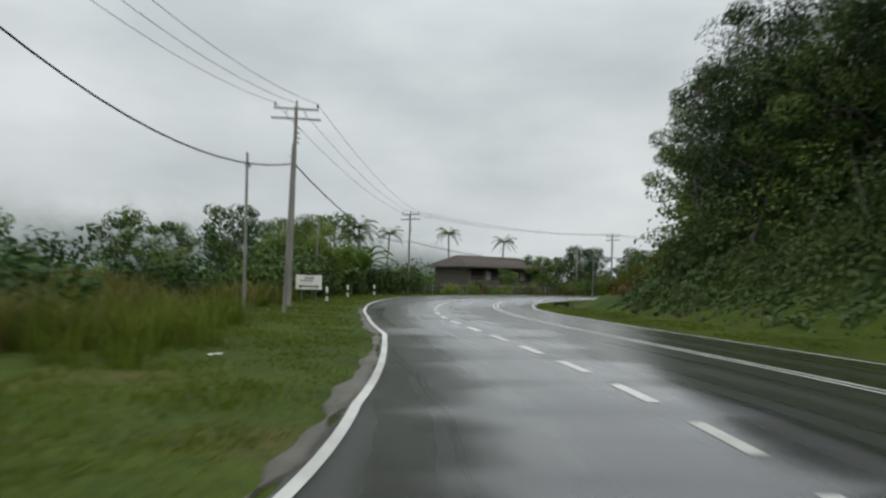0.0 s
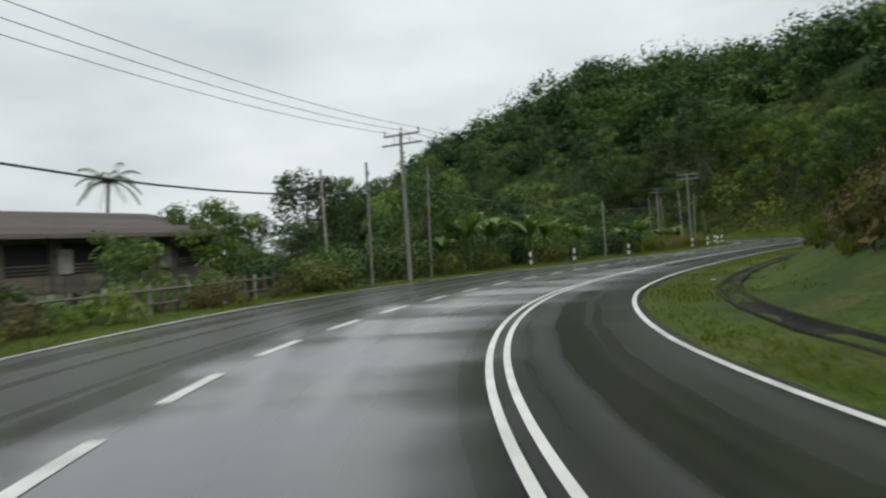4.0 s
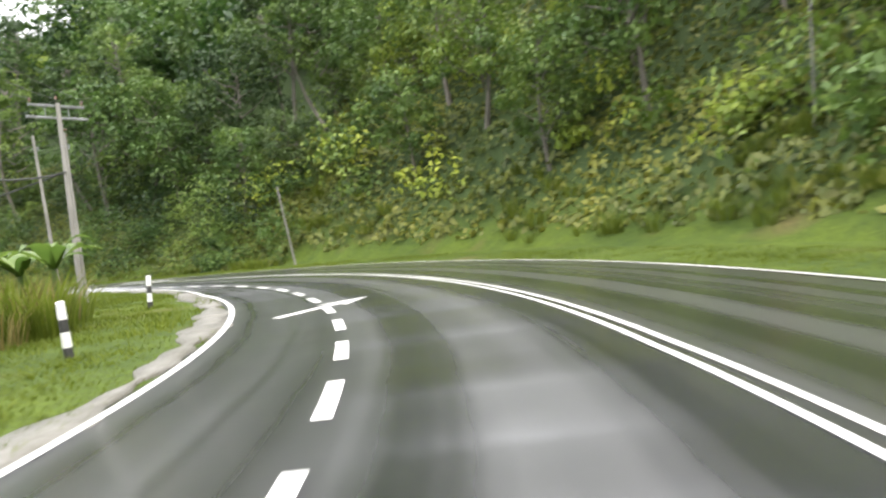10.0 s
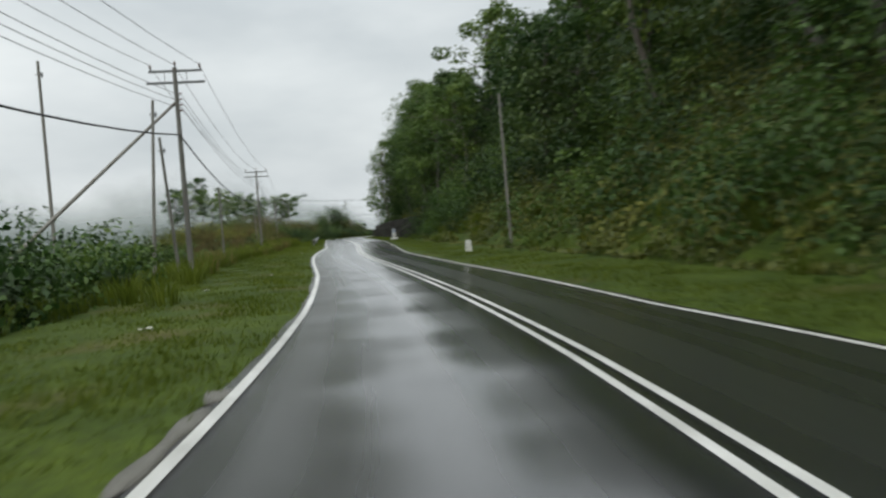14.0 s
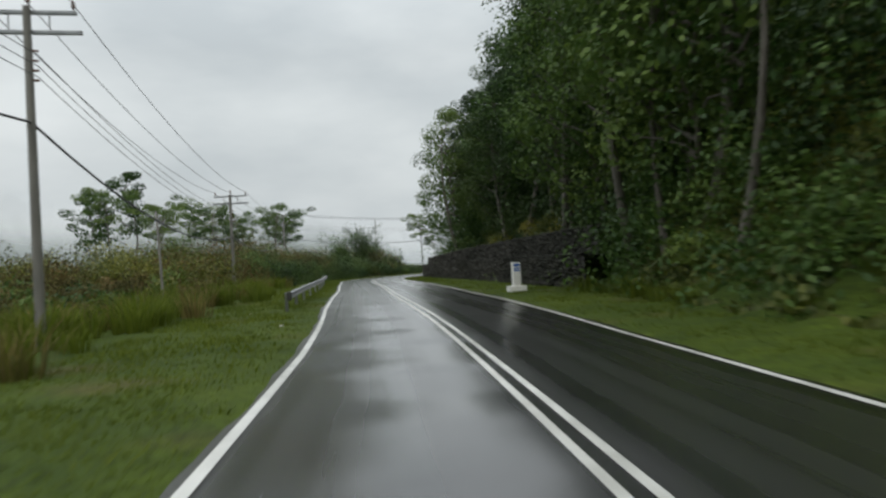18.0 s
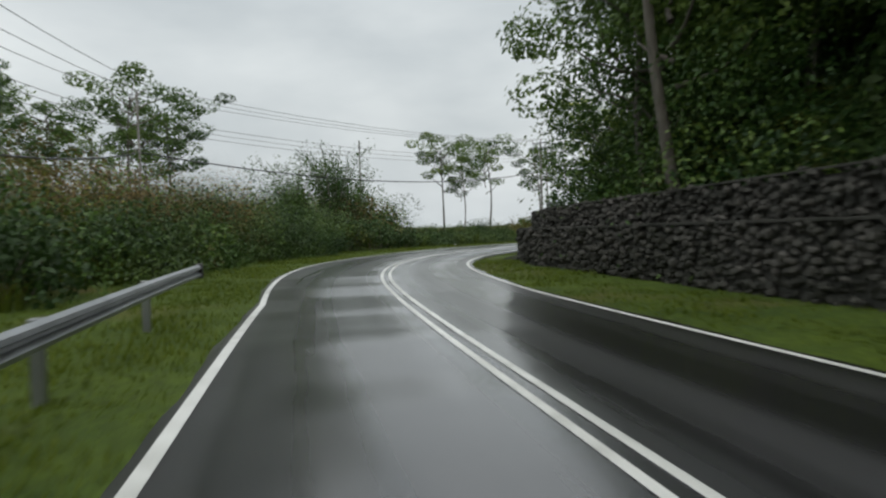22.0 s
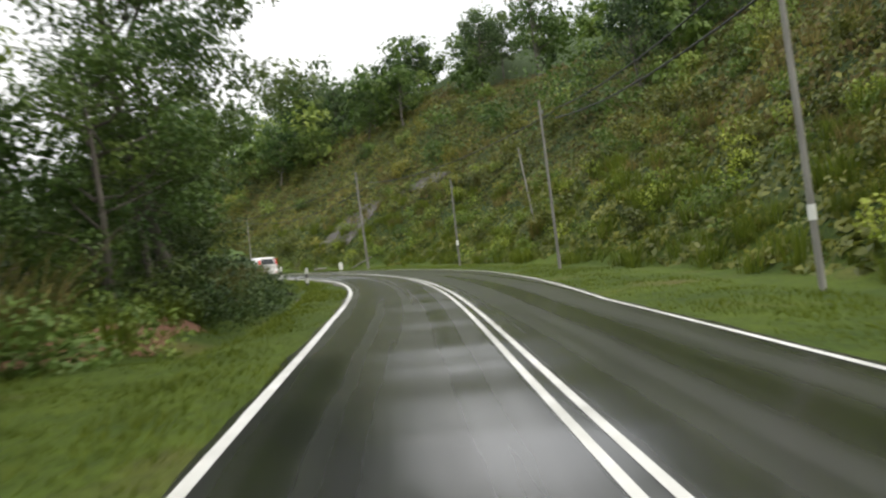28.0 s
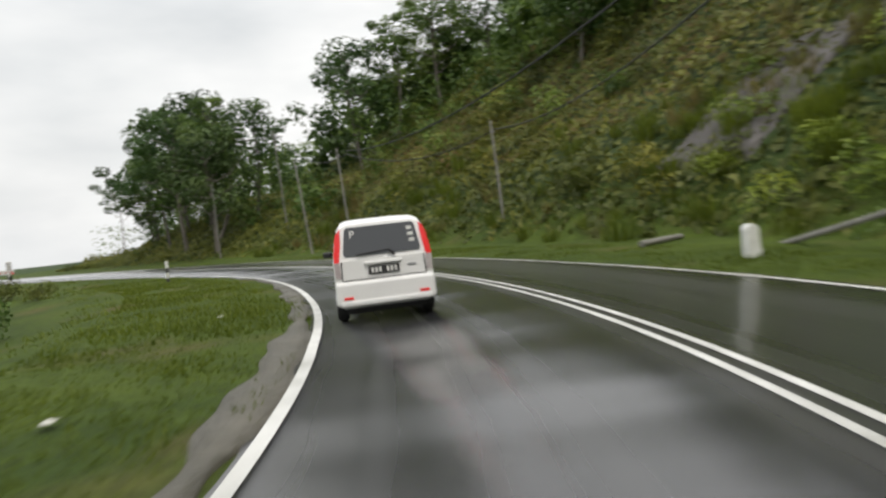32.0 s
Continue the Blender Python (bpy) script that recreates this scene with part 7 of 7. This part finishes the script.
for s, d, ln, tn in ((324.6, -15.6, 3.6, 12), (325.6, -18.6, 4.6, -6), (323.6, -17.4, 2.2, 20), (367, -6.4, 2.6, 140), (389, 6.8, 2.2, 20)):
    log(s, d, ln, tn)

# ---- ridges across the valley, mist painted in ----
def hazed_ridge(name, col, fade0, fade1):
    """A wooded ridge with mist put into its pale colour; its upper part thins out between two shares of its height,
    unevenly, to imitate cloud.
    """
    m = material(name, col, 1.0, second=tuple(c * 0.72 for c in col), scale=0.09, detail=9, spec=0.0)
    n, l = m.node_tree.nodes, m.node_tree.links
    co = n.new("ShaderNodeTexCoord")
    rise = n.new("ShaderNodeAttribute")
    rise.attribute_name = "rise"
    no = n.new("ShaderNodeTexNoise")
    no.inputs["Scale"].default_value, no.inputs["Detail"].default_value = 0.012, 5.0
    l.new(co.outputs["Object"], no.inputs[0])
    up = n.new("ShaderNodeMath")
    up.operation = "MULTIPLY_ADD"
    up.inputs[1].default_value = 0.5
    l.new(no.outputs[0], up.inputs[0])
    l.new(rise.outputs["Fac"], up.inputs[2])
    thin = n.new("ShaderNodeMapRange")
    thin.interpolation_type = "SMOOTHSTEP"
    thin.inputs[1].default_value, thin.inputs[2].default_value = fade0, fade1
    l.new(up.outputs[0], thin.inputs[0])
    # transparency towards the top imitates low cloud; there is no real mist
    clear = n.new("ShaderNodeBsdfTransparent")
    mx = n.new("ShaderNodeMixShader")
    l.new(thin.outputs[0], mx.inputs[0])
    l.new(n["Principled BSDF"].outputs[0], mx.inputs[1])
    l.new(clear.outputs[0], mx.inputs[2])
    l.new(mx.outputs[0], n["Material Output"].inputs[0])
    return m


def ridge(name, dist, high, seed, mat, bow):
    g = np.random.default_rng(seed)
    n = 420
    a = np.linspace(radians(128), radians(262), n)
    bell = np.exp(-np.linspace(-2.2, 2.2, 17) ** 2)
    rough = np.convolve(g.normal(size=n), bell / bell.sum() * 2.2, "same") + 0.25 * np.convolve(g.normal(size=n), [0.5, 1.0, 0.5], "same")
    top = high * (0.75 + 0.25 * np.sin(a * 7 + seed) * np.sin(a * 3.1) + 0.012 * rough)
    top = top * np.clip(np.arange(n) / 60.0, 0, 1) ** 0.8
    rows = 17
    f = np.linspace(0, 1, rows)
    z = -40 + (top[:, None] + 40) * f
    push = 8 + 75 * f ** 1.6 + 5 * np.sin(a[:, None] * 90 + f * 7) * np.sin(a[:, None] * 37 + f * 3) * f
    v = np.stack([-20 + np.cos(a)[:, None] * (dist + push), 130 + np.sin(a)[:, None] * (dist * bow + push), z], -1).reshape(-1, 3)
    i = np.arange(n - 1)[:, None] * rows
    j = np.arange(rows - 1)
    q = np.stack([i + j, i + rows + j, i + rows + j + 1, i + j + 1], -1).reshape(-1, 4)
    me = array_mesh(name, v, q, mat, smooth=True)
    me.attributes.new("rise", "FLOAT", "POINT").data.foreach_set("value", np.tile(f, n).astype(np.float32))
    return tagged(new(name, me), "grey-green ridge across the valley, mist in its pale colour and fading top", "backdrop", kind="structure")


ridge("backdrop", 230, 60, 3, hazed_ridge("near_ridge_haze", (0.17, 0.20, 0.185), 0.62, 1.12), 1.3)
# the farther ridge is paler: distance haze put into its base colour
ridge("backdrop", 420, 120, 5, hazed_ridge("far_ridge_haze", (0.34, 0.375, 0.37), 0.55, 1.10), 1.3)

# ---- bare rock in the cut slope ----
def rock_face(s, d, wide, high):
    g = np.random.default_rng(17)
    n, m = 16, 12
    v, f = [], []
    for i in range(n):
        for j in range(m):
            u, w = i / (n - 1) - .5, j / (m - 1)
            ss, dd = s + u * wide * (1 - .4 * w) - 2.0 * w, d + w * high
            x, y, _ = spot(ss, dd)
            edge = min(i, n - 1 - i, j, m - 1 - j) > 0
            v.append((float(x), float(y), float(terrain(x, y)[0]) + (0.02 + 0.30 * g.random() if edge else -0.4)))
            if i and j:
                b = i * m + j
                f.append((b, b - 1, b - m - 1, b - m))
    tagged(new("rock_face", mesh_of("rock_face", v, f, M_ROCK)), "bare wet grey-brown rock in the cut slope", "rock face", kind="structure")


rock_face(391.5, 10.4, 4.2, 5.2)
rock_face(386.0, 15.6, 3.4, 2.2)


# ---- the last drain: its concrete mouth and a thin pipe on its edge ----
bed = new("drain_slab")
bed.matrix_world = Matrix.Translation((0, 0, -0.08)) @ at(362.0, -5.95, None, 6)
for name, size, where in (("slab", (0.9, 2.4, 0.10), (0, 0, 0.08)), ("side_wall", (0.10, 2.4, 0.40), (0.5, 0, 0.2))):
    bm = bmesh.new()
    box(bm, size, where, bevel=0.02)
    part(name, bm, M_CONCRETE if name == "slab" else M_DRAIN, bed)
tagged(bed, "short pale concrete slab in the bed of the drain", "drain slab")
bm = bmesh.new()
for a, b in zip(np.linspace(350.5, 358.3, 9)[:-1], np.linspace(350.5, 358.3, 9)[1:]):
    ends = []
    for q in (float(a), float(b)):
        x, y, _ = spot(q, -5.15)
        ends.append((float(x), float(y), ground_z(q, -5.15) + 0.05))
    rod(bm, *ends, 0.035, 0.035, 8)
me = bpy.data.meshes.new("pipe")
bm.to_mesh(me)
bm.free()
me.materials.append(M_WIRE)
tagged(new("pipe", me), "thin dark pipe lying along the edge of the drain", "pipe")
